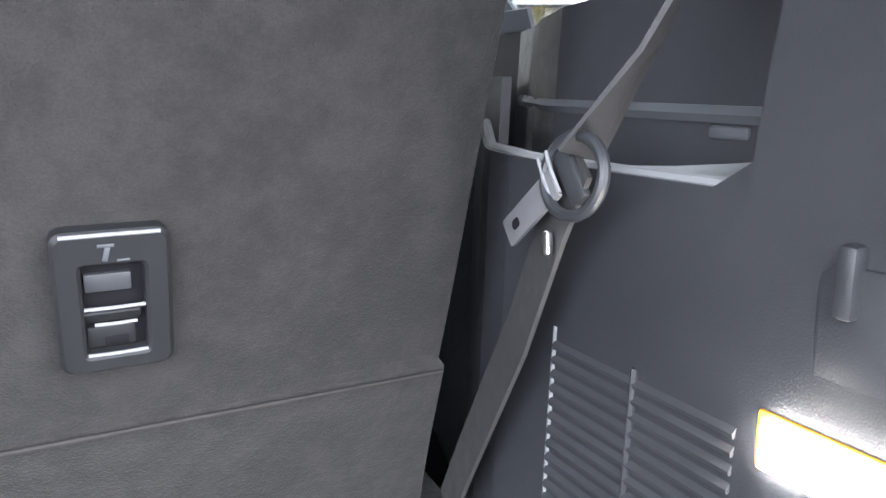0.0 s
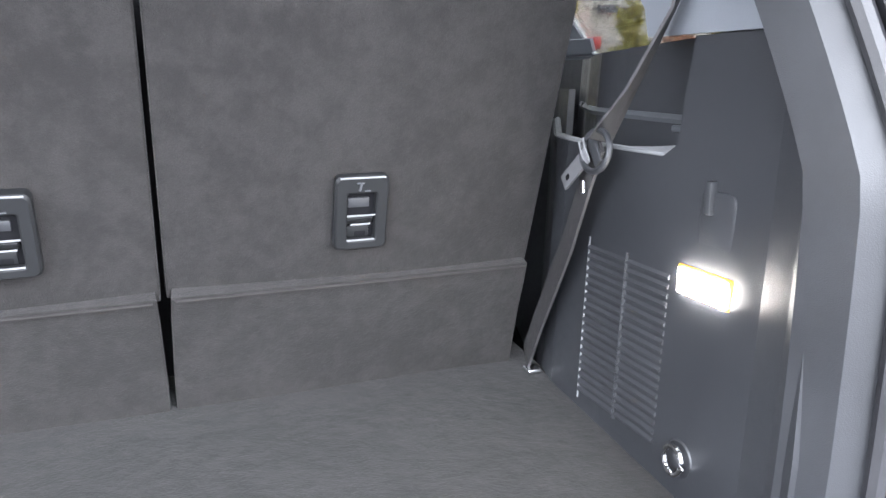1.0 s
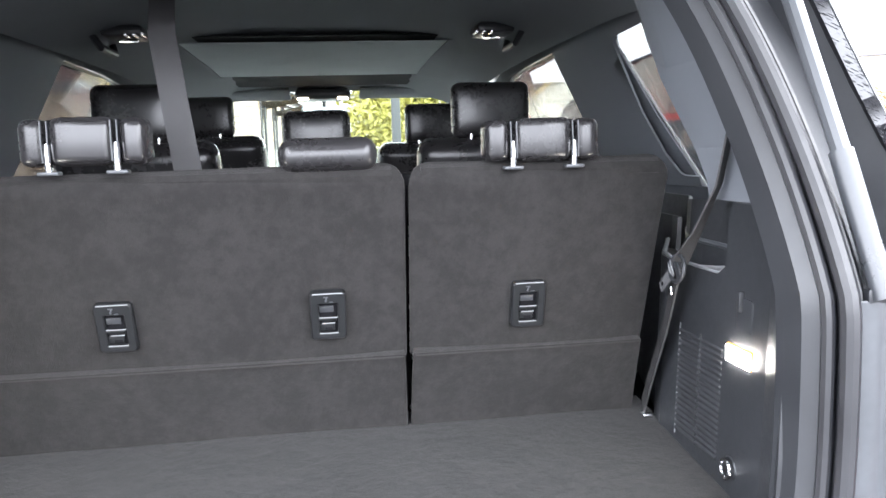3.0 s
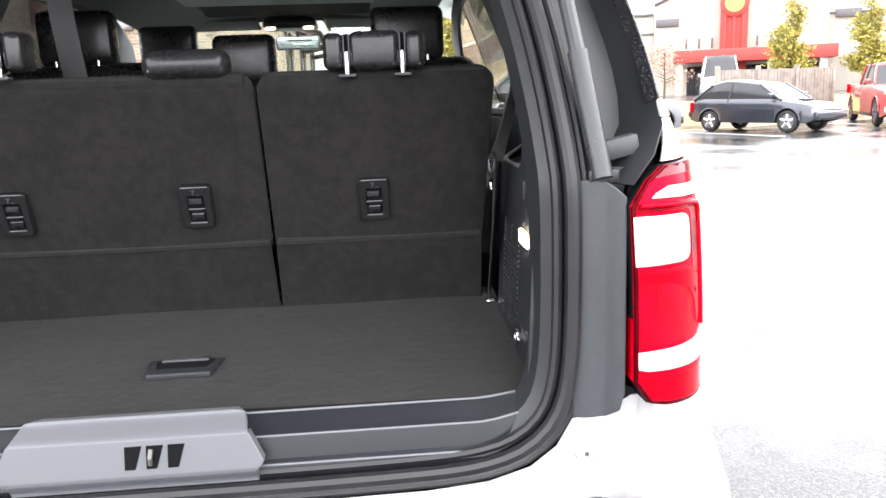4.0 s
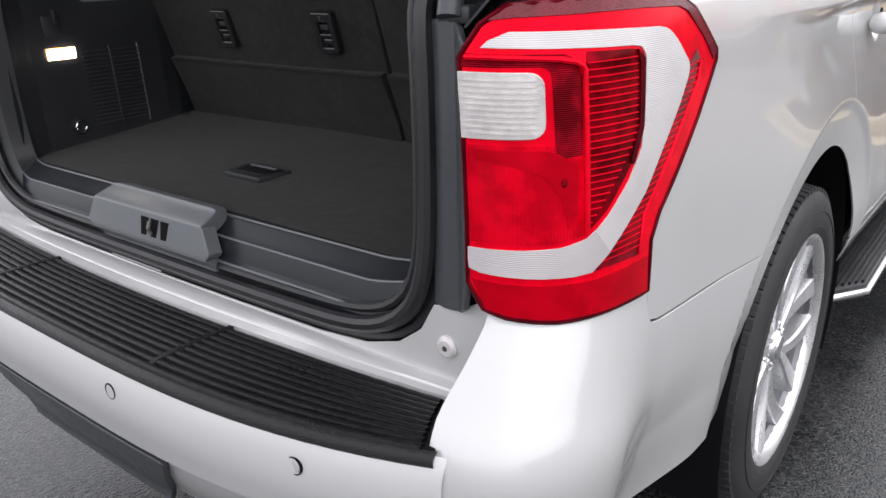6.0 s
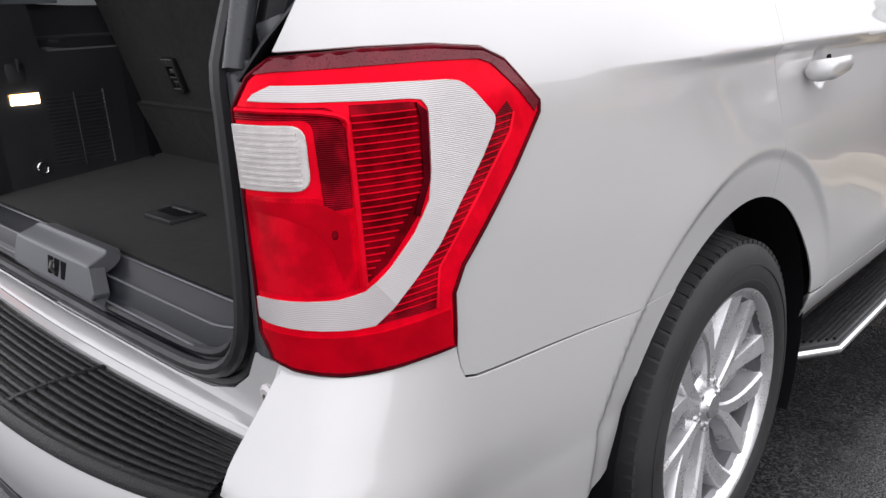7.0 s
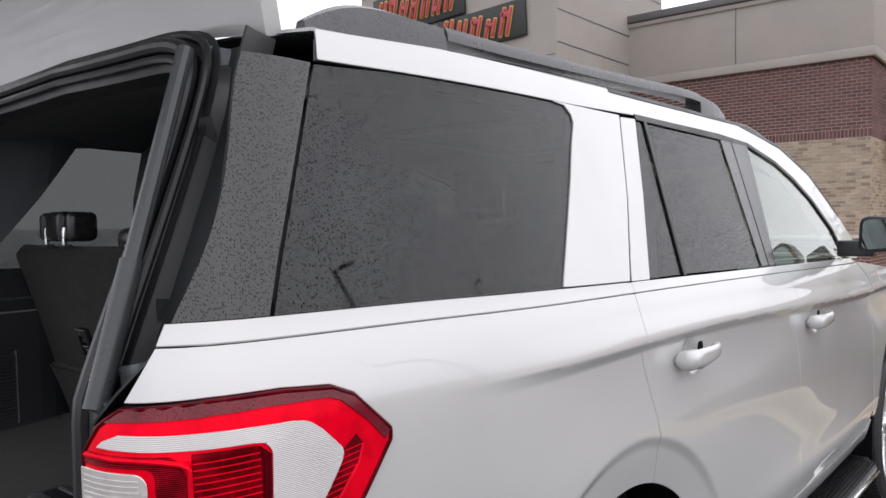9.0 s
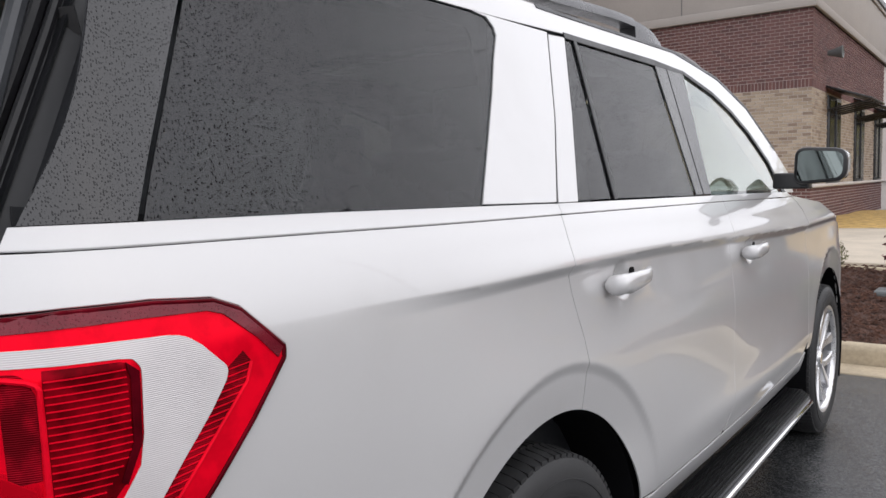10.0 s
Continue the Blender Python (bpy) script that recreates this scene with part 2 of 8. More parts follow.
BAND = ribbed_mat("clear_ribbed_band", (0.64, 0.60, 0.60), 0.42)
CLEAR = mat("clear_reverse_lens", (0.64, 0.60, 0.58), 0.16, 0.40, var=0.14, scale=60, coat=1.0, rvar=0.06)
def wet_glass(name, tint):
    """Dark tinted glass under a skin of small rain drops."""
    m, nt, p = nodes_of(name)
    d = drops(nt, 215, 0.95)
    film = noise_node(nt, 3.0, 5)
    p.inputs["Base Color"].default_value = (0.010, 0.010, 0.012, 1)
    nt.links.new(ramp(nt, film, 0.35, 0.75, 0.02, 0.06), p.inputs["Roughness"])
    nt.links.new(bump_of(nt, d, 1.0, 0.0022), p.inputs["Normal"])
    nt.links.new(maths(nt, "MULTIPLY_ADD", d, -0.66, 0.74), p.inputs["Specular IOR Level"])
    pane = nt.nodes.new("ShaderNodeBsdfGlass")
    pane.inputs["Color"].default_value, pane.inputs["IOR"].default_value = (*tint, 1), 1.02
    pane.inputs["Roughness"].default_value = 0.02
    mix = nt.nodes.new("ShaderNodeMixShader")
    mix.inputs[0].default_value = 0.32
    nt.links.new(p.outputs[0], mix.inputs[1])
    nt.links.new(pane.outputs[0], mix.inputs[2])
    nt.links.new(mix.outputs[0], nt.nodes["Material Output"].inputs[0])
    return m


PRIVACY = wet_glass("privacy_glass_wet", (0.82, 0.84, 0.83))
WINDSHIELD = glass("clear_green_glass", (0.70, 0.80, 0.75))
LAMP_ON = emit_mat("lit_lamp_lens", (1.0, 0.93, 0.82), 26.0)
DOMELIT = emit_mat("lit_dome_lens", (1.0, 0.85, 0.6), 3.0)
ASPHALT = asphalt_mat()
CONCRETE = mat("kerb_concrete", (0.40, 0.33, 0.23), 0.85, var=0.22, scale=3, grain=0.6, gscale=160, gdist=0.004)
PALE_CONC = mat("pavement_concrete", (0.46, 0.40, 0.32), 0.85, var=0.15, scale=2, grain=0.4, gscale=120, gdist=0.004)
MULCH = mat("brown_mulch", (0.085, 0.038, 0.024), 0.95, var=0.6, scale=16, grain=1.0, gscale=70, gdist=0.03)
MORTAR = mat("pale_mortar", (0.52, 0.48, 0.45), 0.9, var=0.1, grain=0.4, gscale=90)
STUCCO = mat("taupe_render", (0.33, 0.30, 0.275), 0.9, var=0.06, scale=1.2, grain=0.5, gscale=120, gdist=0.003)
COPING = mat("grey_metal_coping", (0.12, 0.115, 0.12), 0.45, 0.3, var=0.08)
DRYGRASS = mat("dormant_grass", (0.52, 0.34, 0.115), 0.95, var=0.35, scale=5, grain=1.0, gscale=60, gdist=0.03)
WOOD = mat("weathered_fence_wood", (0.26, 0.22, 0.19), 0.85, var=0.35, scale=3, grain=0.5, gscale=60, gdist=0.004)
LINE = mat("road_line_paint", (0.62, 0.60, 0.55), 0.7, var=0.25, scale=12)
LATCHM = mat("latch_plastic", (0.0105, 0.0110, 0.0118), 0.5, var=0.08, rvar=0.03, spec=0.22)
BLACKMETAL = mat("black_powder_coat", (0.015, 0.015, 0.016), 0.35, var=0.1)
GREYMETAL = mat("grey_painted_metal", (0.13, 0.14, 0.14), 0.45, 0.2, var=0.12)
LEAF = mat("dull_green_leaves", (0.115, 0.108, 0.036), 0.7, var=0.5, scale=14)
LEAF_B = mat("browning_green_leaves", (0.16, 0.115, 0.042), 0.7, var=0.5, scale=14)
LEAF_Y = mat("yellow_green_leaves", (0.30, 0.27, 0.06), 0.7, var=0.4, scale=2)
LEAF_R = mat("dark_red_leaves", (0.12, 0.035, 0.04), 0.7, var=0.45, scale=14)
LEAF_O = mat("pale_orange_leaves", (0.46, 0.27, 0.18), 0.7, var=0.35, scale=2)
BARK = mat("grey_bark", (0.12, 0.09, 0.07), 0.9, var=0.3, scale=12, grain=0.8, gscale=50, gdist=0.01)
SIGN_RED = mat("red_sign_letters", (0.42, 0.05, 0.05), 0.4, var=0.1)
SIGN_BLACK = mat("sign_backing_black", (0.02, 0.02, 0.02), 0.5)
SIGN_GOLD = mat("sign_edge_gold", (0.55, 0.36, 0.10), 0.5)
CLAD = mat("beige_cladding", (0.47, 0.43, 0.37), 0.85, var=0.08, scale=0.4)
CLAD_RED = mat("red_cladding", (0.48, 0.05, 0.04), 0.6, var=0.1)
WARNING = mat("orange_lens", (0.75, 0.30, 0.03), 0.2, coat=1.0)
ROOFRAIL = mat("wet_grey_rail", (0.10, 0.10, 0.105), 0.30, 0.5, var=0.1, wet=0.75)


def brick_mat(name, cols):
    m, nt, p = nodes_of(name)
    info = nt.nodes.new("ShaderNodeObjectInfo").outputs["Random"]
    isle = nt.nodes.new("ShaderNodeNewGeometry").outputs["Random Per Island"]
    pick = maths(nt, "FRACT", maths(nt, "ADD", info, isle))
    fine = noise_node(nt, 60, 4)
    c = mix_rgb(nt, ramp(nt, pick, 0.2, 0.55), cols[0], cols[1])
    c = mix_rgb(nt, ramp(nt, pick, 0.6, 0.95), c, cols[2])
    nt.links.new(mix_rgb(nt, ramp(nt, fine, 0.35, 0.8, 0, 0.4), c, tuple(v * 0.6 for v in cols[0])), p.inputs["Base Color"])
    p.inputs["Roughness"].default_value = 0.85
    nt.links.new(bump_of(nt, fine, 0.4, 0.004), p.inputs["Normal"])
    return m


BRICK_RED = brick_mat("dark_red_brick", ((0.125, 0.055, 0.05), (0.155, 0.072, 0.064), (0.09, 0.04, 0.038)))
BRICK_TAN = brick_mat("mottled_tan_brick", ((0.34, 0.27, 0.20), (0.42, 0.34, 0.26), (0.22, 0.16, 0.12)))


# ---- shape tools ----
def finish(name, bm, material, parent=None, label="", sharp=35.0):
    me = bpy.data.meshes.new(name)
    bm.to_mesh(me)
    bm.free()
    me.shade_smooth()
    if "skin" in me.attributes:
        # plates keep the true normals of the surface that they lie on
        nv, nl, nf = len(me.vertices), len(me.loops), len(me.polygons)
        skin, flag = np.zeros(nv * 3), np.zeros(nf, dtype=np.int32)
        me.attributes["skin"].data.foreach_get("vector", skin)
        me.attributes["front"].data.foreach_get("value", flag)
        own, total, vert = np.zeros(nf * 3), np.zeros(nf, dtype=np.int32), np.zeros(nl, dtype=np.int32)
        me.polygons.foreach_get("normal", own)
        me.polygons.foreach_get("loop_total", total)
        me.loops.foreach_get("vertex_index", vert)
        face = np.repeat(np.arange(nf), total)
        normals = np.where(flag[face][:, None] == 1, skin.reshape(-1, 3)[vert], own.reshape(-1, 3)[face])
        me.normals_split_custom_set(normals.tolist())
        me.attributes.remove(me.attributes["skin"])
        me.attributes.remove(me.attributes["front"])
    else:
        me.set_sharp_from_angle(angle=radians(sharp))
    if material:
        me.materials.append(material)
    ob = new(name, me)
    if parent:
        ob.parent = parent
    if label:
        tagged(ob, label)
    return ob


def part(name, bm, material, parent, label="", sharp=35.0):
    return finish(name, bm, material, parent, label, sharp)


def thing(name, label, category, at=None, group="", kind=""):
    ob = new(name)
    if at:
        ob.matrix_basis = at
    return tagged(ob, label, category, group, kind)


def spline(xs, ys):
    """Natural cubic through the points, held straight outside them."""
    xs, ys = np.array(xs, float), np.array(ys, float)
    n, h = len(xs), np.diff(xs)
    a, r = np.eye(n), np.zeros(n)
    for i in range(1, n - 1):
        a[i, i - 1 : i + 2] = h[i - 1], 2 * (h[i - 1] + h[i]), h[i]
        r[i] = 6 * ((ys[i + 1] - ys[i]) / h[i] - (ys[i] - ys[i - 1]) / h[i - 1])
    m = np.linalg.solve(a, r)

    def f(x):
        x = min(max(x, xs[0]), xs[-1])
        i = min(max(int(np.searchsorted(xs, x)) - 1, 0), n - 2)
        t, w = x - xs[i], h[i]
        b = (ys[i + 1] - ys[i]) / w - w * (2 * m[i] + m[i + 1]) / 6
        return float(ys[i] + b * t + m[i] / 2 * t * t + (m[i + 1] - m[i]) / (6 * w) * t**3)

    return f


def step01(x, lo, hi):
    t = min(max((x - lo) / (hi - lo), 0.0), 1.0)
    return t * t * (3 - 2 * t)


def area2(poly):
    return sum(poly[i - 1][0] * p[1] - p[0] * poly[i - 1][1] for i, p in enumerate(poly))


def rounded(poly):
    """Points (a, b) or (a, b, radius): corners with a radius become arcs."""
    out, n = [], len(poly)
    for i, p in enumerate(poly):
        if len(p) < 3 or p[2] <= 0:
            out.append(Vector(p[:2]))
            continue
        q, a, b = Vector(p[:2]), Vector(poly[i - 1][:2]), Vector(poly[(i + 1) % n][:2])
        da, db = (a - q), (b - q)
        r = min(p[2], da.length * 0.48, db.length * 0.48)
        s, e = q + da.normalized() * r, q + db.normalized() * r
        for k in range(6):
            t = k / 5
            out.append((1 - t) ** 2 * s + 2 * t * (1 - t) * q + t * t * e)
    return [(float(v[0]), float(v[1])) for v in out]


def inset(poly, d):
    if area2(poly) < 0:
        poly = poly[::-1]
    out, n = [], len(poly)
    for i in range(n):
        p, a, b = Vector(poly[i]), Vector(poly[i - 1]), Vector(poly[(i + 1) % n])
        u, v = (p - a).normalized(), (b - p).normalized()
        nu, nv = Vector((-u.y, u.x)), Vector((-v.y, v.x))
        k = nu + nv
        k = k / max(0.35, 1 + nu.dot(nv))
        out.append(tuple(p + k * d))
    return out


def half_cut(poly, ax, c, side):
    """The part of an outline on one side of the line ax = c."""
    out = []
    for i, q in enumerate(poly):
        p = poly[i - 1]
        dp, dq = (p[ax] - c) * side, (q[ax] - c) * side
        if (dp > 0 > dq) or (dp < 0 < dq):
            t = dp / (dp - dq)
            x = [p[0] + (q[0] - p[0]) * t, p[1] + (q[1] - p[1]) * t]
            x[ax] = c
            out.append(tuple(x))
        if dq >= 0:
            out.append(q)
    return out


def cells(poly, steps):
    """Cuts an outline along a grid into small faces."""
    parts = [poly]
    for ax in (0, 1):
        done = []
        for p in parts:
            lo, hi = min(q[ax] for q in p), max(q[ax] for q in p)
            st = steps[ax]
            c = (math.floor(lo / st) + 1) * st
            while c < hi and len(p) > 2:
                piece = half_cut(p, ax, c, -1)
                if len(piece) > 2:
                    done.append(piece)
                p = half_cut(p, ax, c, 1)
                c += st
            if len(p) > 2:
                done.append(p)
        parts = done
    return parts


def sheet(poly, fn, step=0.06, thick=0.004, mirror=False, crown=0.0):
    """A plate with the outline poly in (a, b), laid on the surface fn(a, b), with thickness behind it."""
    poly = rounded(poly)
    if area2(poly) < 0:
        poly = poly[::-1]
    bm = bmesh.new()
    found = {}
    for piece in cells(poly, step if isinstance(step, tuple) else (step, step)):
        k = 0
        while len(piece) > 2 and k < len(piece):
            # drops points at which the outline turns straight back on itself
            p, q, r = piece[k - 1], piece[k], piece[(k + 1) % len(piece)]
            d, f = (q[0] - p[0], q[1] - p[1]), (r[0] - q[0], r[1] - q[1])
            if abs(d[0] * f[1] - d[1] * f[0]) < 1e-10 and d[0] * f[0] + d[1] * f[1] <= 0:
                del piece[k]
                k = 0
            else:
                k += 1
        loop = []
        for a, b in piece:
            key = (round(a * 4000), round(b * 4000))
            if key not in found:
                found[key] = bm.verts.new((a, b, 0))
            v = found[key]
            if not loop or loop[-1] is not v:
                loop.append(v)
        while len(loop) > 1 and loop[0] is loop[-1]:
            loop.pop()
        k = 0
        while len(loop) > 2 and k < len(loop):
            if loop[k - 1] is loop[(k + 1) % len(loop)]:
                del loop[k]
                k = 0
            else:
                k += 1
        if len(loop) > 2 and len(set(loop)) == len(loop) and abs(area2([v.co for v in loop])) > 2e-9:
            if bm.faces.get(loop) is None:
                bm.faces.new(loop)
    bmesh.ops.delete(bm, geom=[v for v in bm.verts if not v.link_faces], context="VERTS")
    bmesh.ops.triangulate(bm, faces=[f for f in bm.faces if len(f.verts) > 4])
    skin, mark = bm.verts.layers.float_vector.new("skin"), bm.faces.layers.int.new("front")
    e = 2e-3
    for v in bm.verts:
        a, b = v.co.x, v.co.y
        v.co = fn(a, b)
        n = (fn(a + e, b) - fn(a - e, b)).cross(fn(a, b + e) - fn(a, b - e))
        v[skin] = n.normalized() if n.length > 0 else Vector((0, 0, 1))
    for f in bm.faces:
        f[mark] = 1
    bm.normal_update()
    edge = {v for e in bm.edges if e.is_boundary for v in e.verts}
    front = bm.faces[:]
    rim = [e for e in bm.edges if e.is_boundary]
    away = {v: Vector((0, 0, 0)) for v in edge}
    for e in rim:
        # the way out of the plate at each edge, within its surface
        f = e.link_faces[0]
        d = (e.verts[1].co - e.verts[0].co).normalized().cross(e.verts[0][skin])
        d = d if d.dot(e.verts[0].co - f.calc_center_median()) > 0 else -d
        for v in e.verts:
            away[v] += d.normalized()
    plain = bm.verts[:]
    back = {v: bm.verts.new(v.co - v[skin] * (thick + crown)) for v in plain}
    lip = {v: v for v in edge}
    if crown:
        for v in edge:
            d = away[v].normalized()
            lip[v] = bm.verts.new(v.co + d * crown * 0.8 - v[skin] * crown)
            lip[v][skin] = (d + v[skin] * 0.45).normalized()
    for f in front:
        bm.faces.new([back[v] for v in reversed(f.verts)])
    for e in rim:
        f = e.link_faces[0]
        k = list(f.verts).index(e.verts[0])
        a, b = (e.verts[0], e.verts[1]) if f.verts[(k + 1) % len(f.verts)] is e.verts[1] else (e.verts[1], e.verts[0])
        if crown:
            bm.faces.new((b, a, lip[a], lip[b]))[mark] = 1
        bm.faces.new((lip[b], lip[a], back[a], back[b]))
    if mirror:
        for v in bm.verts:
            v.co.x = -v.co.x
            v[skin].x = -v[skin].x
        bmesh.ops.reverse_faces(bm, faces=bm.faces[:])
    bm.normal_update()
    return bm


def rbox(sx, sy, sz, r=0.01, at=(0, 0, 0), seg=2, rot=None):
    bm = bmesh.new()
    bmesh.ops.create_cube(bm, size=1)
    for v in bm.verts:
        v.co = Vector((v.co.x * sx, v.co.y * sy, v.co.z * sz))
    r = min(r, 0.49 * min(sx, sy, sz))
    if r > 0:
        bmesh.ops.bevel(bm, geom=bm.edges[:], offset=r, segments=seg, profile=0.5, affect="EDGES")
    m = Matrix.Translation(at) @ (rot if rot else Matrix())
    bmesh.ops.transform(bm, matrix=m, verts=bm.verts[:])
    return bm


def merge(*bms):
    out = bmesh.new()
    for b in bms:
        me = bpy.data.meshes.new("tmp")
        b.to_mesh(me)
        b.free()
        out.from_mesh(me)
        bpy.data.meshes.remove(me)
    return out


def lathe(profile, n=48, axis="x", at=(0, 0, 0), closed=False):
    """Turns (radius, along) points about an axis."""
    bm = bmesh.new()
    rings = []
    for k in range(n):
        a = 2 * math.pi * k / n
        ring = []
        for r, h in profile:
            c, s = r * math.cos(a), r * math.sin(a)
            co = {"x": (h, c, s), "y": (c, h, s), "z": (c, s, h)}[axis]
            ring.append(bm.verts.new(Vector(co) + Vector(at)))
        rings.append(ring)
    m = len(profile)
    for k in range(n):
        a, b = rings[k], rings[(k + 1) % n]
        for i in range(m if closed else m - 1):
            j = (i + 1) % m
            bm.faces.new((a[i], a[j], b[j], b[i]))
    if not closed:
        for i, flip in ((0, False), (m - 1, True)):
            if profile[i][0] > 1e-5:
                loop = [r[i] for r in rings]
                bm.faces.new(loop[::-1] if flip else loop)
    bmesh.ops.remove_doubles(bm, verts=bm.verts[:], dist=1e-6)
    bmesh.ops.recalc_face_normals(bm, faces=bm.faces[:])
    return bm


def tube(points, r, n=10, closed=False, flat=1.0, up=Vector((0, 0, 1))):
    """A round (or flattened) bar along points; r may be one radius or one a point."""
    bm = bmesh.new()
    pts = [Vector(p) for p in points]
    rings, m = [], len(pts)
    if not closed and abs((pts[-1] - pts[0]).normalized().dot(up)) > 0.9:
        up = Vector((0, 1, 0)) if abs((pts[-1] - pts[0]).normalized().y) < 0.7 else Vector((1, 0, 0))
    for i, p in enumerate(pts):
        a = pts[i - 1] if (i or closed) else p
        b = pts[(i + 1) % m] if (i < m - 1 or closed) else p
        d = (b - a).normalized()
        s = d.cross(up)
        s = s.normalized() if s.length > 1e-4 else d.orthogonal().normalized()
        w = s.cross(d)
        rr = r[i] if isinstance(r, (list, tuple)) else r
        rings.append([bm.verts.new(p + s * math.cos(2 * math.pi * k / n) * rr + w * math.sin(2 * math.pi * k / n) * rr * flat) for k in range(n)])
    for i in range(m if closed else m - 1):
        a, b = rings[i], rings[(i + 1) % m]
        for k in range(n):
            bm.faces.new((a[k], a[(k + 1) % n], b[(k + 1) % n], b[k]))
    if not closed:
        bm.faces.new(rings[0][::-1])
        bm.faces.new(rings[-1])
    bmesh.ops.recalc_face_normals(bm, faces=bm.faces[:])
    return bm


def loft(rows, close=False, cap=False):
    """A skin over rows of points of equal length."""
    bm = bmesh.new()
    vs = [[bm.verts.new(p) for p in row] for row in rows]
    n = len(vs[0])
    for a, b in zip(vs, vs[1:]):
        for i in range(n if close else n - 1):
            j = (i + 1) % n
            bm.faces.new((a[i], a[j], b[j], b[i]))
    if cap:
        bm.faces.new(vs[0][::-1])
        bm.faces.new(vs[-1])
    bmesh.ops.remove_doubles(bm, verts=bm.verts[:], dist=1e-6)
    bmesh.ops.recalc_face_normals(bm, faces=bm.faces[:])
    return bm


def thicken(bm, t):
    """Gives an open skin a thickness, into the side away from its normals."""
    bm.normal_update()
    front, rim = bm.faces[:], [e for e in bm.edges if e.is_boundary]
    back = {v: bm.verts.new(v.co - v.normal * t) for v in bm.verts[:]}
    for f in front:
        bm.faces.new([back[v] for v in reversed(f.verts)])
    for e in rim:
        f = e.link_faces[0]
        k = list(f.verts).index(e.verts[0])
        a, b = (e.verts[0], e.verts[1]) if f.verts[(k + 1) % len(f.verts)] is e.verts[1] else (e.verts[1], e.verts[0])
        bm.faces.new((b, a, back[a], back[b]))
    bm.normal_update()
    return bm


def prism(poly, lo, hi, axis="x", r=0.0):
    """An outline extruded along an axis; poly in the other two axes, in their order."""
    poly = rounded(poly)
    put = {"x": lambda h, a, b: (h, a, b), "y": lambda h, a, b: (a, h, b), "z": lambda h, a, b: (a, b, h)}[axis]
    bm = bmesh.new()
    a = [bm.verts.new(put(lo, *p)) for p in poly]
    b = [bm.verts.new(put(hi, *p)) for p in poly]
    n = len(poly)
    bm.faces.new(a[::-1])
    bm.faces.new(b)
    for i in range(n):
        bm.faces.new((a[i], a[(i + 1) % n], b[(i + 1) % n], b[i]))
    bmesh.ops.recalc_face_normals(bm, faces=bm.faces[:])
    if r:
        es = [e for e in bm.edges if len(e.link_faces) == 2 and e.calc_face_angle(0) > 0.6]
        bmesh.ops.bevel(bm, geom=es, offset=r, segments=2, profile=0.5, affect="EDGES")
    return bm


def arc(cx, cz, r, a0, a1, n=16):
    return [(cx + r * math.cos(radians(a0 + (a1 - a0) * k / n)), cz + r * math.sin(radians(a0 + (a1 - a0) * k / n))) for k in range(n + 1)]


# ---- the silver SUV: outer skin ----
# u runs along the body in plan, from the inner edge of the rear lamp round the corner and forward (u = y + 0.099 on the side).
CORNER = [(0.795, -0.012), (0.845, -0.008), (0.89, 0.012), (0.93, 0.06), (0.950, 0.12), (0.963, 0.20), (0.971, 0.30), (0.975, 0.374), (0.990, 0.55), (1.005, 0.72), (1.010, 1.18), (1.020, 2.27), (1.020, 3.1), (1.0, 4.17), (0.95, 4.7), (0.86, 4.98)]
US = [0.0]
for (xa, ya), (xb, yb) in zip(CORNER, CORNER[1:]):
    US.append(US[-1] + math.hypot(xb - xa, yb - ya))
US = [u * 0.299 / US[5] if y < 0.2 else y + 0.099 for u, (x, y) in zip(US, CORNER)]
PX, PY = spline(US, [p[0] for p in CORNER]), spline(US, [p[1] for p in CORNER])
HUB_R, HUB_F, ARCH = (1.069, 0.415), (4.165, 0.415), 0.485
HANDLES = ((1.435, 1.150), (2.535, 1.132))
LOWER = spline([0.40, 0.47, 0.54, 0.64, 0.80, 1.0, 1.13, 1.24, 1.30, 1.345], [0.085, 0.045, 0.02, 0.004, 0.0, 0.003, 0.010, 0.024, 0.043, 0.064])


def PROFILE(z):
    """How far the side leans in at a height: curved below the windows, straight along the glass."""
    return LOWER(z) if z < 1.345 else 0.0643 + (z - 1.345) * 0.338 + 0.86 * max(0.0, z - 1.76) ** 2


def crease_z(y):
    return 1.212 + 0.004 * step01(y, 0.4, 1.2) - 0.05 * step01(y, 1.2, 3.7)


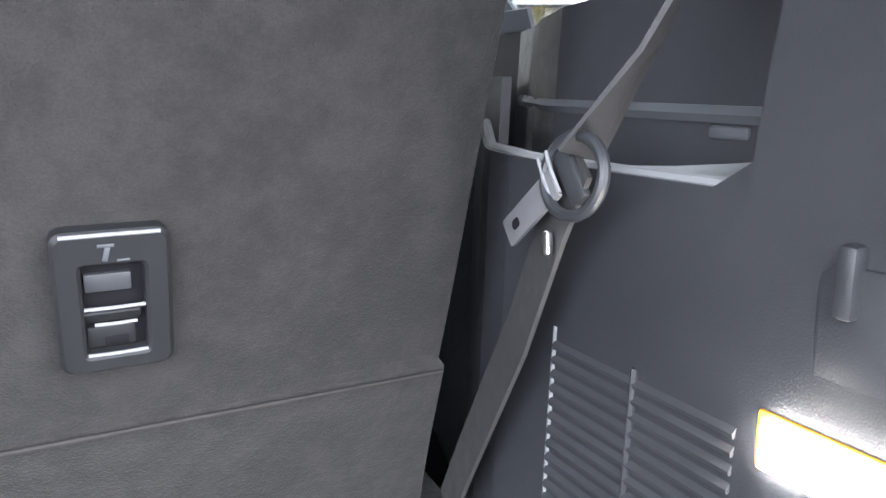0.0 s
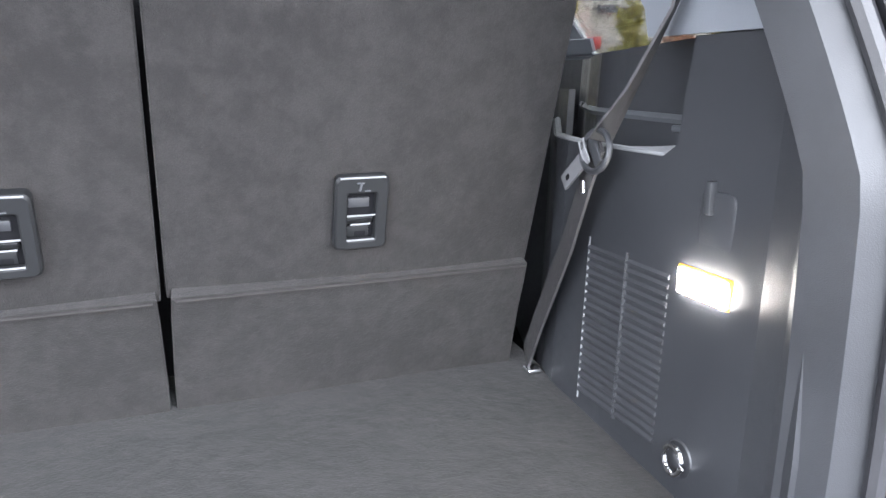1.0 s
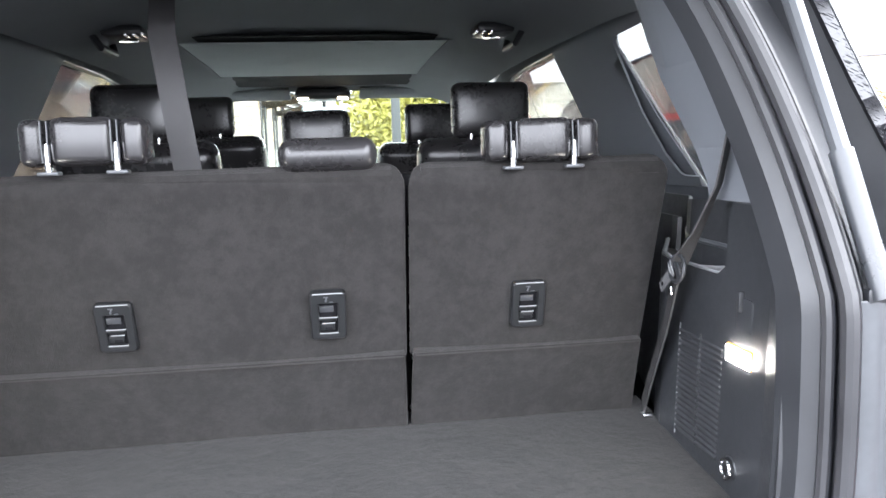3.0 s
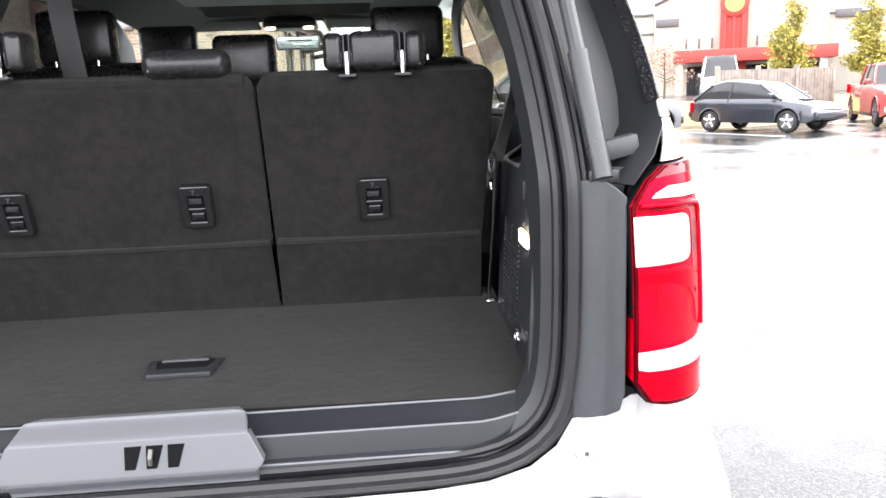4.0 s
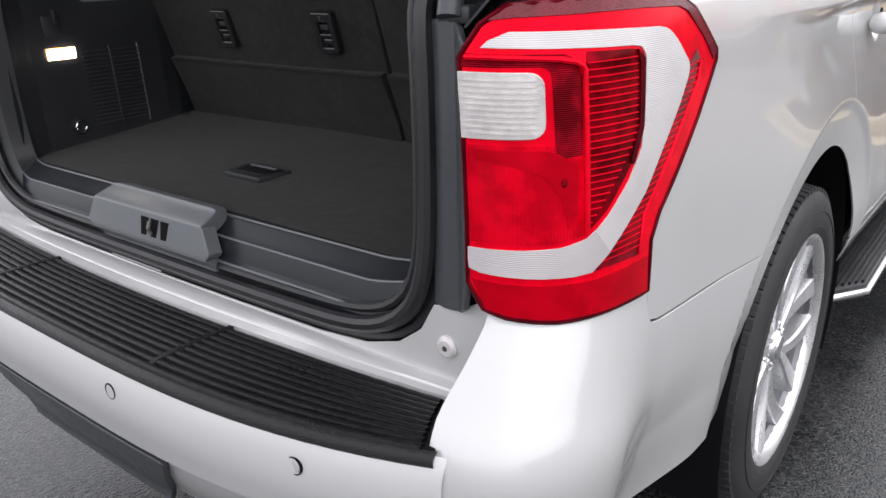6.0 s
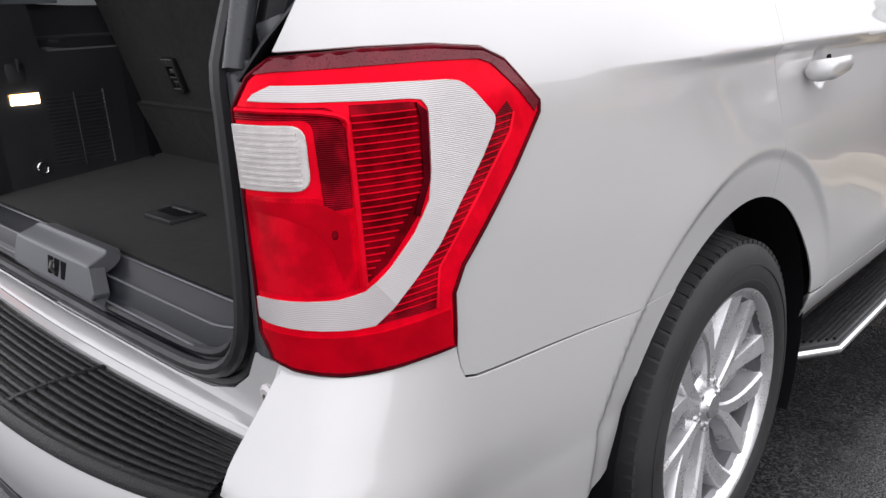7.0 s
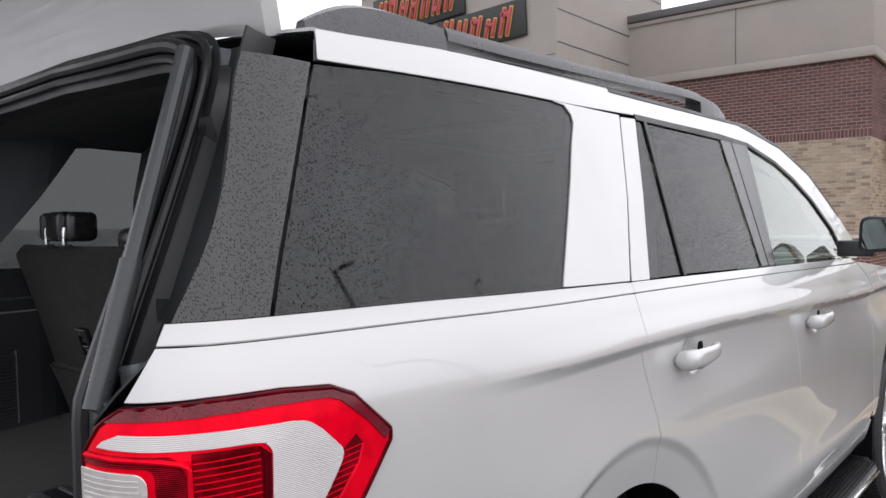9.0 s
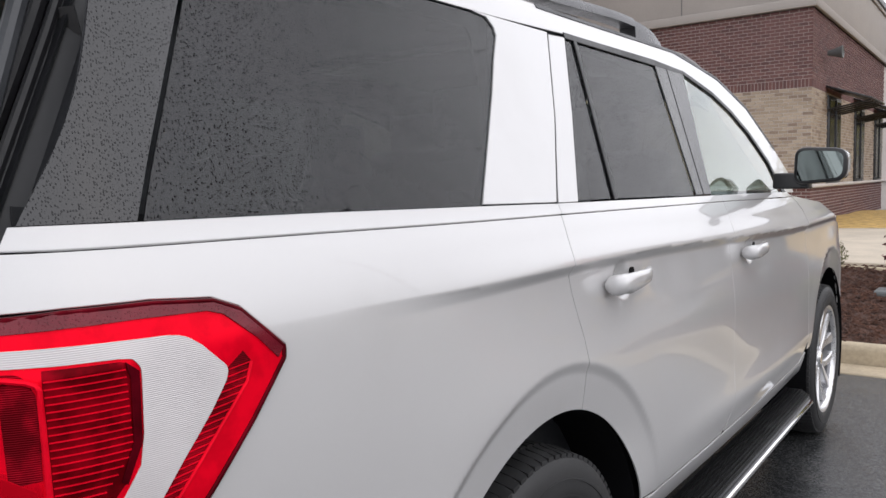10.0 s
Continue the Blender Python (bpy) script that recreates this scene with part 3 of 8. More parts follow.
def surf(u, z, off=0.0):
    """A point of the outer skin on the right side."""
    x, y = PX(u), PY(u)
    ins = PROFILE(z)
    zc = crease_z(y)
    amp = 0.015 * step01(y, 0.45, 1.15) * (1 - 0.4 * step01(y, 3.9, 4.6))
    if z < zc:
        ins += (1.5 * amp * step01(zc - z, -0.007, 0.027) - 0.5 * amp) * (1 - step01(zc - z, 0.04, 0.28))
    else:
        ins -= 0.5 * amp * (1 - step01(z - zc, 0.0, 0.07))
    # hollow of the doors above the sill swelling
    if 1.40 < y < 3.80:
        wd = step01(y, 1.40, 2.70) * (1 - step01(y, 2.9, 3.80))
        ins += wd * (0.011 * math.exp(-(((z - 0.87) / 0.15) ** 2)) - 0.014 * math.exp(-(((z - 0.645) / 0.055) ** 2)))
    for hy, hz in (HUB_R, HUB_F):
        r = math.hypot(y - hy, z - hz)
        # wheel lip: a crease, inside which the skin falls away to the opening
        k = 0.592 - r
        low = step01(z, 0.52, 0.80) if y > hy else 1.0
        ins += (0.0075 * step01(k, -0.008, 0.026) + 0.017 * min(1.0, max(0.0, k) / 0.107)) * low - 0.003 * (1 - step01(r, 0.585, 0.74)) * low
    for hy, hz in HANDLES:
        r = math.hypot(y - hy - 0.006, (z - hz - 0.002) * 1.05)
        if r < 0.056:
            ins += 0.016 * (1 - step01(r, 0.012, 0.056))
    wr = 1 - step01(u, 0.16, 0.34)
    lean = max(0.0, z - 1.2) * wr
    p = Vector((x - ins * (1 - 0.35 * wr * step01(z, 1.15, 1.3)) - 0.10 * lean, y + 0.15 * lean, z))
    if off:
        e = 1e-3
        n = (surf(u + e, z) - surf(u - e, z)).cross(surf(u, z + e) - surf(u, z - e)).normalized()
        p += n * off
    return p


suv = thing("suv", "silver full-size SUV, wet, tailgate raised, parked on asphalt", "car")


def side_part(name, poly, material, parent, label="", gap=0.0026, step=0.06, off=0.0, thick=0.004, crown=0.0016, both=True, sharp=35.0):
    poly = rounded(poly)
    poly = inset(poly, gap) if gap else poly
    out = []
    for mirror in (False, True) if both else (False,):
        bm = sheet(poly, lambda u, z: surf(u, z, off), step, thick, mirror, crown)
        par = parent if not isinstance(parent, (list, tuple)) else parent[1 if mirror else 0]
        out.append(part(name, bm, material, par, label, sharp))
    return out


LAMP = [(0.006, 1.205), (0.038, 1.243), (0.072, 1.264), (0.178, 1.270), (0.28, 1.269), (0.362, 1.262), (0.400, 1.246), (0.463, 1.186), (0.461, 1.168), (0.403, 1.098), (0.340, 1.030), (0.298, 0.986), (0.281, 0.953), (0.280, 0.876), (0.194, 0.874), (0.119, 0.874), (0.056, 0.878), (0.024, 0.884), (0.0, 0.920)]
arch_r = lambda a0, a1, n=18: [(y + 0.099, z) for y, z in arc(HUB_R[0], HUB_R[1], ARCH, a0, a1, n)]
arch_f = lambda a0, a1, n=18: [(y + 0.099, z) for y, z in arc(HUB_F[0], HUB_F[1], ARCH, a0, a1, n)]

# quarter panel: lamp edge, belt, door edge, arch, bumper seam
A1 = math.degrees(math.asin((0.792 - HUB_R[1]) / ARCH))
A2 = math.degrees(math.acos((1.305 - 0.099 - HUB_R[0]) / ARCH))
quarter_poly = [(0.118, 1.335), (0.072, 1.267)] + LAMP[3:14] + [(0.284, 0.845), (0.292, 0.826), (0.315, 0.820)]
quarter_poly += arch_r(180 - A1, A2) + [(1.306, 0.984), (1.297, 1.05), (1.268, 1.16), (1.259, 1.21), (1.262, 1.25), (1.276, 1.326)]
side_part("quarter_panel", quarter_poly, PAINT, suv, "silver quarter panel", step=(0.012, 0.006))
side_part("belt_moulding", [(0.120, 1.3355), (1.277, 1.3265), (1.279, 1.349), (0.99, 1.354), (0.60, 1.359), (0.132, 1.362)], PAINT, suv, gap=0.001, off=0.002, crown=0.003)

# doors
rear_bottom = 0.545
A3 = math.degrees(math.asin((0.556 - HUB_R[1]) / ARCH))
rear_door = [(1.276, 1.326), (1.262, 1.25), (1.259, 1.21), (1.268, 1.16), (1.297, 1.05), (1.306, 0.984)] + arch_r(A2, A3)
rear_door += [(1.74, rear_bottom), (2.30, rear_bottom), (2.363, 0.60, 0.05), (2.40, 0.75), (2.42, 0.93), (2.415, 1.16), (2.415, 1.3175)]
front_door = [(2.415, 1.3175), (2.415, 1.16), (2.42, 0.93), (2.40, 0.75), (2.363, 0.60, 0.05), (2.33, rear_bottom), (3.50, rear_bottom), (3.60, 0.62), (3.615, 0.95), (3.62, 1.16), (3.56, 1.235), (3.43, 1.305)]
doors = {}
for key, outline in (("rear", rear_door), ("front", front_door)):
    doors[key] = side_part("door", outline, PAINT, suv, "silver door panel with a shoulder crease", step=(0.014, 0.006))
    top = [(1.280, 1.3265), (2.412, 1.318), (2.412, 1.338), (1.282, 1.349)] if key == "rear" else [(2.418, 1.318), (3.41, 1.308), (3.35, 1.328), (2.418, 1.338)]
    side_part("belt_moulding", top, PAINT, doors[key], gap=0.001, off=0.002, crown=0.003)
# front fender down to the sill, round the front arch
A4 = math.degrees(math.asin((0.58 - HUB_F[1]) / ARCH))
fender = [(3.43, 1.309), (3.56, 1.238), (3.623, 1.163), (3.618, 0.95), (3.604, 0.62), (3.62, 0.58)] + arch_f(180 - A4, A4)
fender += [(4.80, 0.58), (5.0, 0.62), (5.02, 0.98), (4.75, 1.09), (4.46, 1.162), (4.04, 1.262), (3.6, 1.298)]
side_part("fender", fender, PAINT, suv, "silver front fender", step=0.02)
side_part("sill_panel", arch_r(A3 - 0.5, 6.0, 4) + [(3.62, 0.47), (3.60, 0.575), (3.50, 0.541), (1.74, 0.541)], PAINT, suv)

# pillars, window frames and roof edge
side_part("rear_pillar", [(0.982, 1.3565), (1.2785, 1.351), (1.40, 1.55), (1.507, 1.776), (1.17, 1.772), (1.219, 1.766), (1.240, 1.745), (1.240, 1.728), (1.198, 1.670), (1.146, 1.590), (1.060, 1.468)], PAINT, suv, off=0.001, thick=0.006)
side_part("door_frame", [(1.286, 1.350), (1.386, 1.349), (1.50, 1.56), (1.602, 1.776), (1.511, 1.772), (1.405, 1.55)], PAINT, doors["rear"])
upper = [(0.490, 1.762), (0.66, 1.766), (1.24, 1.773), (1.60, 1.783), (2.2, 1.781), (2.46, 1.770), (2.73, 1.716), (2.90, 1.655), (3.06, 1.575), (3.22, 1.46), (3.30, 1.36), (3.36, 1.325), (3.50, 1.322), (3.56, 1.40)]
upper += [(3.42, 1.52), (3.16, 1.692), (2.86, 1.79), (2.45, 1.848), (1.55, 1.850), (0.80, 1.836), (0.505, 1.822)]
side_part("roof_side", upper, PAINT, suv, "silver roof side and windscreen pillar", step=0.05)
side_part("roof_ditch_strip", [(1.50, 1.838), (2.45, 1.838), (2.86, 1.781), (3.16, 1.684), (3.42, 1.512), (3.425, 1.522), (3.165, 1.694), (2.865, 1.791), (2.45, 1.848), (1.50, 1.848)], TRIM, suv, gap=0, off=0.002)

# inner lining of pillars and roof edge
side_part("window_lining", [(0.46, 1.322), (1.29, 1.316), (1.29, 1.362), (0.966, 1.3645), (0.955, 1.367), (0.46, 1.371)], PILLAR, suv, off=-0.020, crown=0)
side_part("pillar_lining", [(0.966, 1.358), (1.278, 1.354), (1.396, 1.55), (1.500, 1.768), (1.236, 1.761), (1.214, 1.72), (1.108, 1.54)], PILLAR, suv, off=-0.012, crown=0)
side_part("pillar_lining", [(1.288, 1.354), (1.384, 1.352), (1.496, 1.56), (1.598, 1.772), (1.513, 1.768), (1.407, 1.55)], PILLAR, suv, off=-0.012, crown=0)
side_part("roof_lining", [(0.492, 1.766), (0.66, 1.770), (1.24, 1.777), (1.60, 1.787), (2.2, 1.785), (2.46, 1.774), (2.73, 1.720), (2.90, 1.659), (3.06, 1.579), (3.22, 1.464), (3.30, 1.364), (3.50, 1.330), (3.54, 1.40), (3.41, 1.51), (3.15, 1.682), (2.85, 1.78), (2.45, 1.838), (1.55, 1.840), (0.80, 1.826), (0.507, 1.812)], LINER, suv, off=-0.012, crown=0)


def window_in(name, poly, parent, material, gap=0.0015, label=""):
    obs = side_part(name, poly, material, parent, label, gap=gap, off=-0.004, thick=0.004, crown=0, step=0.08)
    for o in obs:
        o.visible_shadow = False
    return obs


window_in("quarter_window", [(0.300, 1.362), (0.60, 1.360), (1.00, 1.356), (1.16, 1.58), (1.262, 1.74), (1.25, 1.772), (0.66, 1.766), (0.484, 1.757)], suv, PRIVACY, label="wet tinted quarter window")
window_in("fixed_window", [(1.392, 1.352), (1.586, 1.352), (1.648, 1.776), (1.608, 1.776), (1.505, 1.56)], doors["rear"], PRIVACY)
window_in("door_window", [(1.602, 1.352), (2.18, 1.344), (2.196, 1.774), (1.664, 1.776)], doors["rear"], PRIVACY, label="wet tinted door window")
window_in("door_window", [(2.335, 1.340), (3.268, 1.328), (3.21, 1.455), (3.05, 1.572), (2.89, 1.650), (2.72, 1.708), (2.465, 1.760)], doors["front"], WINDSHIELD, label="clear front door window")
side_part("window_bar", [(1.586, 1.35), (1.602, 1.35), (1.664, 1.778), (1.648, 1.778)], SEAL, doors["rear"], gap=0, off=0.002)
side_part("window_trim", [(1.60, 1.772), (2.46, 1.762), (2.46, 1.774), (2.2, 1.785), (1.60, 1.787)], SEAL, doors["rear"], gap=0, off=0.002)
side_part("window_trim", [(2.46, 1.760), (2.72, 1.707), (2.89, 1.649), (3.05, 1.571), (3.21, 1.454), (3.272, 1.328), (3.31, 1.328), (3.23, 1.465), (3.065, 1.583), (2.90, 1.663), (2.73, 1.720), (2.46, 1.774)], SEAL, doors["front"], gap=0, off=0.003)
side_part("pillar_cover", [(2.186, 1.344), (2.252, 1.343), (2.30, 1.776), (2.203, 1.778)], GLOSS, doors["rear"], off=0.001)
side_part("pillar_cover", [(2.258, 1.343), (2.330, 1.342), (2.46, 1.764), (2.305, 1.775)], GLOSS, doors["front"], off=0.001)
# dark glass-like cover of the rearmost pillar, between quarter window and tailgate
dcov = [(0.138, 1.362), (0.292, 1.362), (0.478, 1.757), (0.345, 1.755)]
def cover_fn(u, z):
    """Nearly flat across, between the window's edge and the tailgate's."""
    t = (z - 1.362) / 0.395
    ua, ub = 0.136 + 0.209 * t, 0.294 + 0.186 * t
    k = (u - ua) / (ub - ua)
    return surf(ua, z) * (1 - k) + surf(ub, z) * k + Vector((0.006, -0.003, 0)) * (4 * k * (1 - k))


for mirror in (False, True):
    part("rear_pillar_cover", sheet(inset(dcov, 0.002), cover_fn, 0.04, 0.02, mirror, 0.002), GLOSS, suv, "wet black pillar cover")

# inner black shell behind the gaps, wheel housings
shell_low = [(0.02, 0.90), (0.29, 0.80)] + [(y + 0.099, z) for y, z in arc(HUB_R[0], HUB_R[1], 0.50, 150, 12, 14)] + [(1.70, 0.50), (3.62, 0.50)]
shell_low += [(y + 0.099, z) for y, z in arc(HUB_F[0], HUB_F[1], 0.50, 165, 20, 14)] + [(4.9, 0.6), (4.9, 1.0), (4.4, 1.13), (3.5, 1.29), (0.13, 1.335), (0.02, 1.23)]
side_part("inner_panel", shell_low, SHELL, suv, gap=0, off=-0.03, thick=0.006, step=0.09)
for sgn in (1, -1):
    for hy, hz in (HUB_R, HUB_F):
        rows = [[(sgn * x, y, z) for y, z in arc(hy, hz, 0.492, -25, 205, 20)] for x in (0.60, 0.80, 0.975)]
        rows.insert(0, [(sgn * 0.60, hy + (y - hy) * 0.05, hz + (z - hz) * 0.05) for y, z in arc(hy, hz, 0.492, -25, 205, 20)])
        part("wheel_housing", thicken(loft(rows), 0.004), SHELL, suv)

# roof skin, windscreen, bonnet and nose
roof_top = spline([0.38, 0.50, 0.9, 1.6, 2.2, 2.7, 2.95], [1.845, 1.862, 1.898, 1.915, 1.908, 1.875, 1.848])
edge_u = lambda y: surf(y + 0.099, 1.822 + 0.028 * step01(y, 0.4, 1.4) - 0.09 * step01(y, 2.45, 2.85))
rows = []
for k in range(26):
    y = 0.40 + (2.86 - 0.40) * k / 25
    e = edge_u(y)
    top = roof_top(y)
    rows.append([Vector((e.x * t, y + 0.10 * (1 - t * t) * step01(y, 2.3, 2.86) - 0.02 * (1 - t * t) * (1 - step01(y, 0.4, 0.8)), top - (top - e.z) * abs(t) ** 3.2)) for t in np.linspace(-1, 1, 25)])
roof_skin = loft(rows)
part("roof", thicken(roof_skin, -0.006 if roof_skin.faces[:][0].normal.z < 0 else 0.006), PAINT, suv, "silver roof panel")
rows = []
for k in range(9):
    t = k / 8
    y0, z0, w0 = 2.90 + 0.62 * t, 1.836 - 0.50 * t - 0.03 * math.sin(math.pi * t) * 0, 0.655 + 0.17 * t
    rows.append([Vector((w0 * s, y0 + 0.10 * (1 - s * s), z0)) for s in np.linspace(-1, 1, 13)])
ws = part("windscreen", thicken(loft(rows), 0.005), WINDSHIELD, suv, "clear windscreen glass")
ws.visible_shadow = False
rows = []
hood_edge = spline([3.40, 3.9, 4.36, 4.62, 4.85], [1.302, 1.268, 1.165, 1.10, 1.02])
for k in range(15):
    y = 3.42 + 1.43 * k / 14
    ze = hood_edge(y)
    xe = PX(y + 0.099) - 0.085
    rows.append([Vector((xe * s, y + 0.12 * (1 - s * s) * step01(y, 4.3, 4.85), ze + 0.045 * (1 - abs(s) ** 2.4))) for s in np.linspace(-1, 1, 15)])
part("bonnet", thicken(loft(rows), 0.005), PAINT, suv, "silver bonnet")
rows = []
for k, (z, y) in enumerate(((1.02, 4.93), (0.95, 5.02), (0.80, 5.05), (0.62, 5.06), (0.45, 5.02), (0.36, 4.95))):
    rows.append([Vector((0.93 * s, y + 0.02 - 0.22 * abs(s) ** 3, z)) for s in np.linspace(-1, 1, 17)])
part("front_bumper", thicken(loft(rows), 0.01), PAINT, suv)
part("grille", rbox(1.0, 0.03, 0.22, 0.012, (0, 5.085, 0.84)), TRIM, suv)

# roof rails: a humped rear foot, a slim bar clear of the roof, a front foot
rail_top = spline([0.42, 0.48, 0.56, 0.68, 0.80, 1.22, 1.70, 2.10, 2.24, 2.36], [1.848, 1.880, 1.899, 1.898, 1.896, 1.907, 1.922, 1.929, 1.915, 1.886])
SECTION = ((-1, 0), (-1.0, 0.55), (-0.72, 0.90), (0.0, 1.0), (0.72, 0.88), (1.0, 0.5), (1.08, 0.0))


def rail_rows(sgn, y0, y1, n, foot):
    rows = []
    for y in np.linspace(y0, y1, n):
        e, top = edge_u(y), rail_top(y)
        deck = roof_top(y) - 0.80 * (roof_top(y) - e.z) - 0.006
        low = deck if foot else top - 0.033
        w = 0.027 - 0.014 * (1 - step01(y, 0.42, 0.50)) - 0.014 * step01(y, 2.26, 2.36)
        rows.append([Vector((sgn * (e.x - 0.055 + w * a), y, low + max(0.004, top - low) * b)) for a, b in SECTION])
    return rows


for sgn in (1, -1):
    rail = part("roof_rail", loft(rail_rows(sgn, 0.76, 2.10, 21, False), True, True), ROOFRAIL, suv, "wet dark grey roof rail")
    part("rail_foot", loft(rail_rows(sgn, 0.42, 0.757, 15, True), True, True), ROOFRAIL, rail)
    part("rail_foot", loft(rail_rows(sgn, 2.103, 2.36, 11, True), True, True), ROOFRAIL, rail)
    part("rail_joint", loft([[p * 1.0 + Vector((0, d, 0.0)) for p in rail_rows(sgn, 2.10, 2.10, 1, True)[0]] for d in (-0.002, 0.005)], True, True), SEAL, rail)
    part("rail_base", loft([[Vector((sgn * (edge_u(y).x - 0.055 + a), y, roof_top(y) - 0.80 * (roof_top(y) - edge_u(y).z) + h)) for a, h in ((-0.018, -0.008), (-0.014, 0.005), (0.014, 0.004), (0.020, -0.010))] for y in np.linspace(0.74, 2.12, 15)], True, True), SEAL, rail)


# ---- rear lamps: one lens body each, with its bands and cells ----
def lamp_part(name, poly, material, parent, off, mirror, thick=0.004, step=0.014, label="", crown=0.0004):
    return part(name, sheet(poly, lambda u, z: surf(u, z, off), step, thick, mirror, crown), material, parent, label)


STRIP_OUT = [(0.040, 1.214), (0.049, 1.2215), (0.073, 1.231), (0.175, 1.2295), (0.289, 1.2258), (0.314, 1.2225, 0.012), (0.335, 1.207), (0.368, 1.1735, 0.014), (0.362, 1.158), (0.338, 1.125), (0.295, 1.074), (0.257, 1.0245), (0.2176, 0.9866), (0.1865, 0.957), (0.1626, 0.939), (0.137, 0.9372), (0.024, 0.9385), (0.008, 0.942)]
STRIP_IN = [(0.006, 0.970), (0.1235, 0.977), (0.153, 0.984), (0.186, 1.0086), (0.2227, 1.047), (0.2464, 1.083), (0.253, 1.12), (0.2575, 1.196, 0.012), (0.2484, 1.206), (0.2336, 1.2085), (0.162, 1.211), (0.078, 1.2135)]
REVERSE = [(0.009, 1.187), (0.107, 1.187, 0.018), (0.106, 1.113, 0.018), (0.008, 1.110)]
SIDE_OUT = [(0.392, 1.190), (0.4026, 1.175), (0.3925, 1.150), (0.320, 1.070), (0.2547, 0.9935), (0.2483, 0.9417), (0.181, 0.9405)]


def slat_rows(rows, height, off, mirror):
    """Narrow level slats, given as (near, far, z, rise) each."""
    out = bmesh.new()
    for a, b, z, rise in rows:
        out = merge(out, sheet([(a, z), (b, z + rise), (b, z + rise + height), (a, z + height)], lambda u, v: surf(u, v, off), 0.014, 0.003, mirror))
    return out


def edge_at(line, z):
    """Where an outline that falls from its first point passes a height."""
    pts = sorted((q[1], q[0]) for q in line)
    return float(np.interp(z, [q[0] for q in pts], [q[1] for q in pts]))


for mirror in (False, True):
    lamp = lamp_part("tail_lamp", inset(LAMP, 0.0015), RED, suv, 0.004, mirror, 0.045, 0.014, "red tail lamp with a white U-shaped band")
    lamp_part("dark_border", [(max(0.003, a), b) for a, b in inset(LAMP, -0.001)], SHELL, lamp, -0.003, mirror, 0.05, 0.03)
    lamp_part("top_band", [(0.043, 1.243), (0.074, 1.261), (0.178, 1.267), (0.28, 1.266), (0.358, 1.259), (0.396, 1.243), (0.457, 1.186), (0.446, 1.172), (0.417, 1.203), (0.372, 1.240), (0.350, 1.247), (0.259, 1.2495), (0.176, 1.249), (0.079, 1.2465)], RED_WET, lamp, 0.0062, mirror)
    lamp_part("white_band", STRIP_OUT[:13] + [(0.190, 0.961), (0.166, 0.992)] + STRIP_IN[3:], FROST, lamp, 0.0062, mirror, 0.003, 0.02, "frosted white light band")
    lamp_part("clear_band", [(0.195, 0.965)] + STRIP_OUT[13:] + STRIP_IN[:3] + [(0.171, 0.996)], BAND, lamp, 0.0060, mirror, 0.003, 0.02, "clear ribbed band over a bright reflector")
    lamp_part("reverse_lens", REVERSE, CLEAR, lamp, 0.0075, mirror, 0.005, 0.02, "clear reversing lamp lens", 0.0015)
    ribs = [(0.015, 0.098, 1.1165 + 0.0068 * k, 0.0) for k in range(10)]
    part("lens_ribs", slat_rows(ribs, 0.0022, 0.0084, mirror), CLEAR, lamp)
    # darker outer rim of the lens
    rim = inset(LAMP, 0.0045)
    rim = [(a[0] + (b[0] - a[0]) * k / 4, a[1] + (b[1] - a[1]) * k / 4) for a, b in zip(rim, rim[1:] + rim[:1]) for k in range(4)]
    rim = [surf(max(0.003, a), b, 0.0026) for a, b in rim]
    part("lens_border", tube([Vector((-q.x, q.y, q.z)) if mirror else q for q in rim], 0.0042, 10, True, up=Vector((0.7, -0.7, 0.1))), RED_DEEP, lamp)
    # dark cell over the clear lens, the post between the cells and the slatted reflector
    lamp_part("reflector_cell", [(0.010, 1.2075), (0.140, 1.206, 0.016), (0.151, 1.18), (0.149, 1.09), (0.118, 1.086), (0.116, 1.194, 0.014), (0.012, 1.193)], RED_DARK, lamp, 0.0050, mirror, 0.003)
    post = [surf(0.154, z, 0.0068) for z in np.linspace(1.188, 0.992, 12)]
    brow = [surf(a, b, 0.0068) for a, b in ((0.020, 1.2035), (0.070, 1.2030), (0.125, 1.2005), (0.143, 1.1975), (0.151, 1.193))]
    ridge_line = [Vector((-q.x, q.y, q.z)) if mirror else q for q in brow + post]
    part("cell_ridge", tube(ridge_line, 0.0036, 8), RED_LINE, lamp)
    lamp_part("slatted_reflector", [(0.157, 1.207), (0.240, 1.2045, 0.01), (0.253, 1.193), (0.2485, 1.112), (0.228, 1.066), (0.184, 1.015), (0.157, 0.994)], RED_MID, lamp, 0.0044, mirror, 0.003)
    rows = []
    for k in range(24):
        z = 1.004 + 0.0083 * k
        rows.append((0.158, 0.240 if z > 1.10 else 0.238 - (1.10 - z) * 0.80, z, 0.0))
    part("reflector_slats", slat_rows(rows, 0.0015, 0.0060, mirror), RED_LINE, lamp)
    lamp_part("reflector_edge", [(0.240, 1.2035), (0.254, 1.192), (0.2495, 1.110), (0.230, 1.066), (0.224, 1.070), (0.2405, 1.112), (0.244, 1.186)], RED_DEEP, lamp, 0.0076, mirror, 0.003)
    # dark slatted band outside the white one, with its bright outer line
    side_poly = [(q[0], q[1]) for q in STRIP_OUT[7:15]] + SIDE_OUT[::-1]
    lamp_part("side_reflector", side_poly, RED_DARK, lamp, 0.0052, mirror, 0.003)
    rows = []
    for k in range(26):
        z = 0.950 + 0.0088 * k
        a, b = edge_at(STRIP_OUT[7:15], z) + 0.001, edge_at(SIDE_OUT, z + 0.004) - 0.001
        if b - a > 0.004:
            rows.append((a, b, z, 0.004))
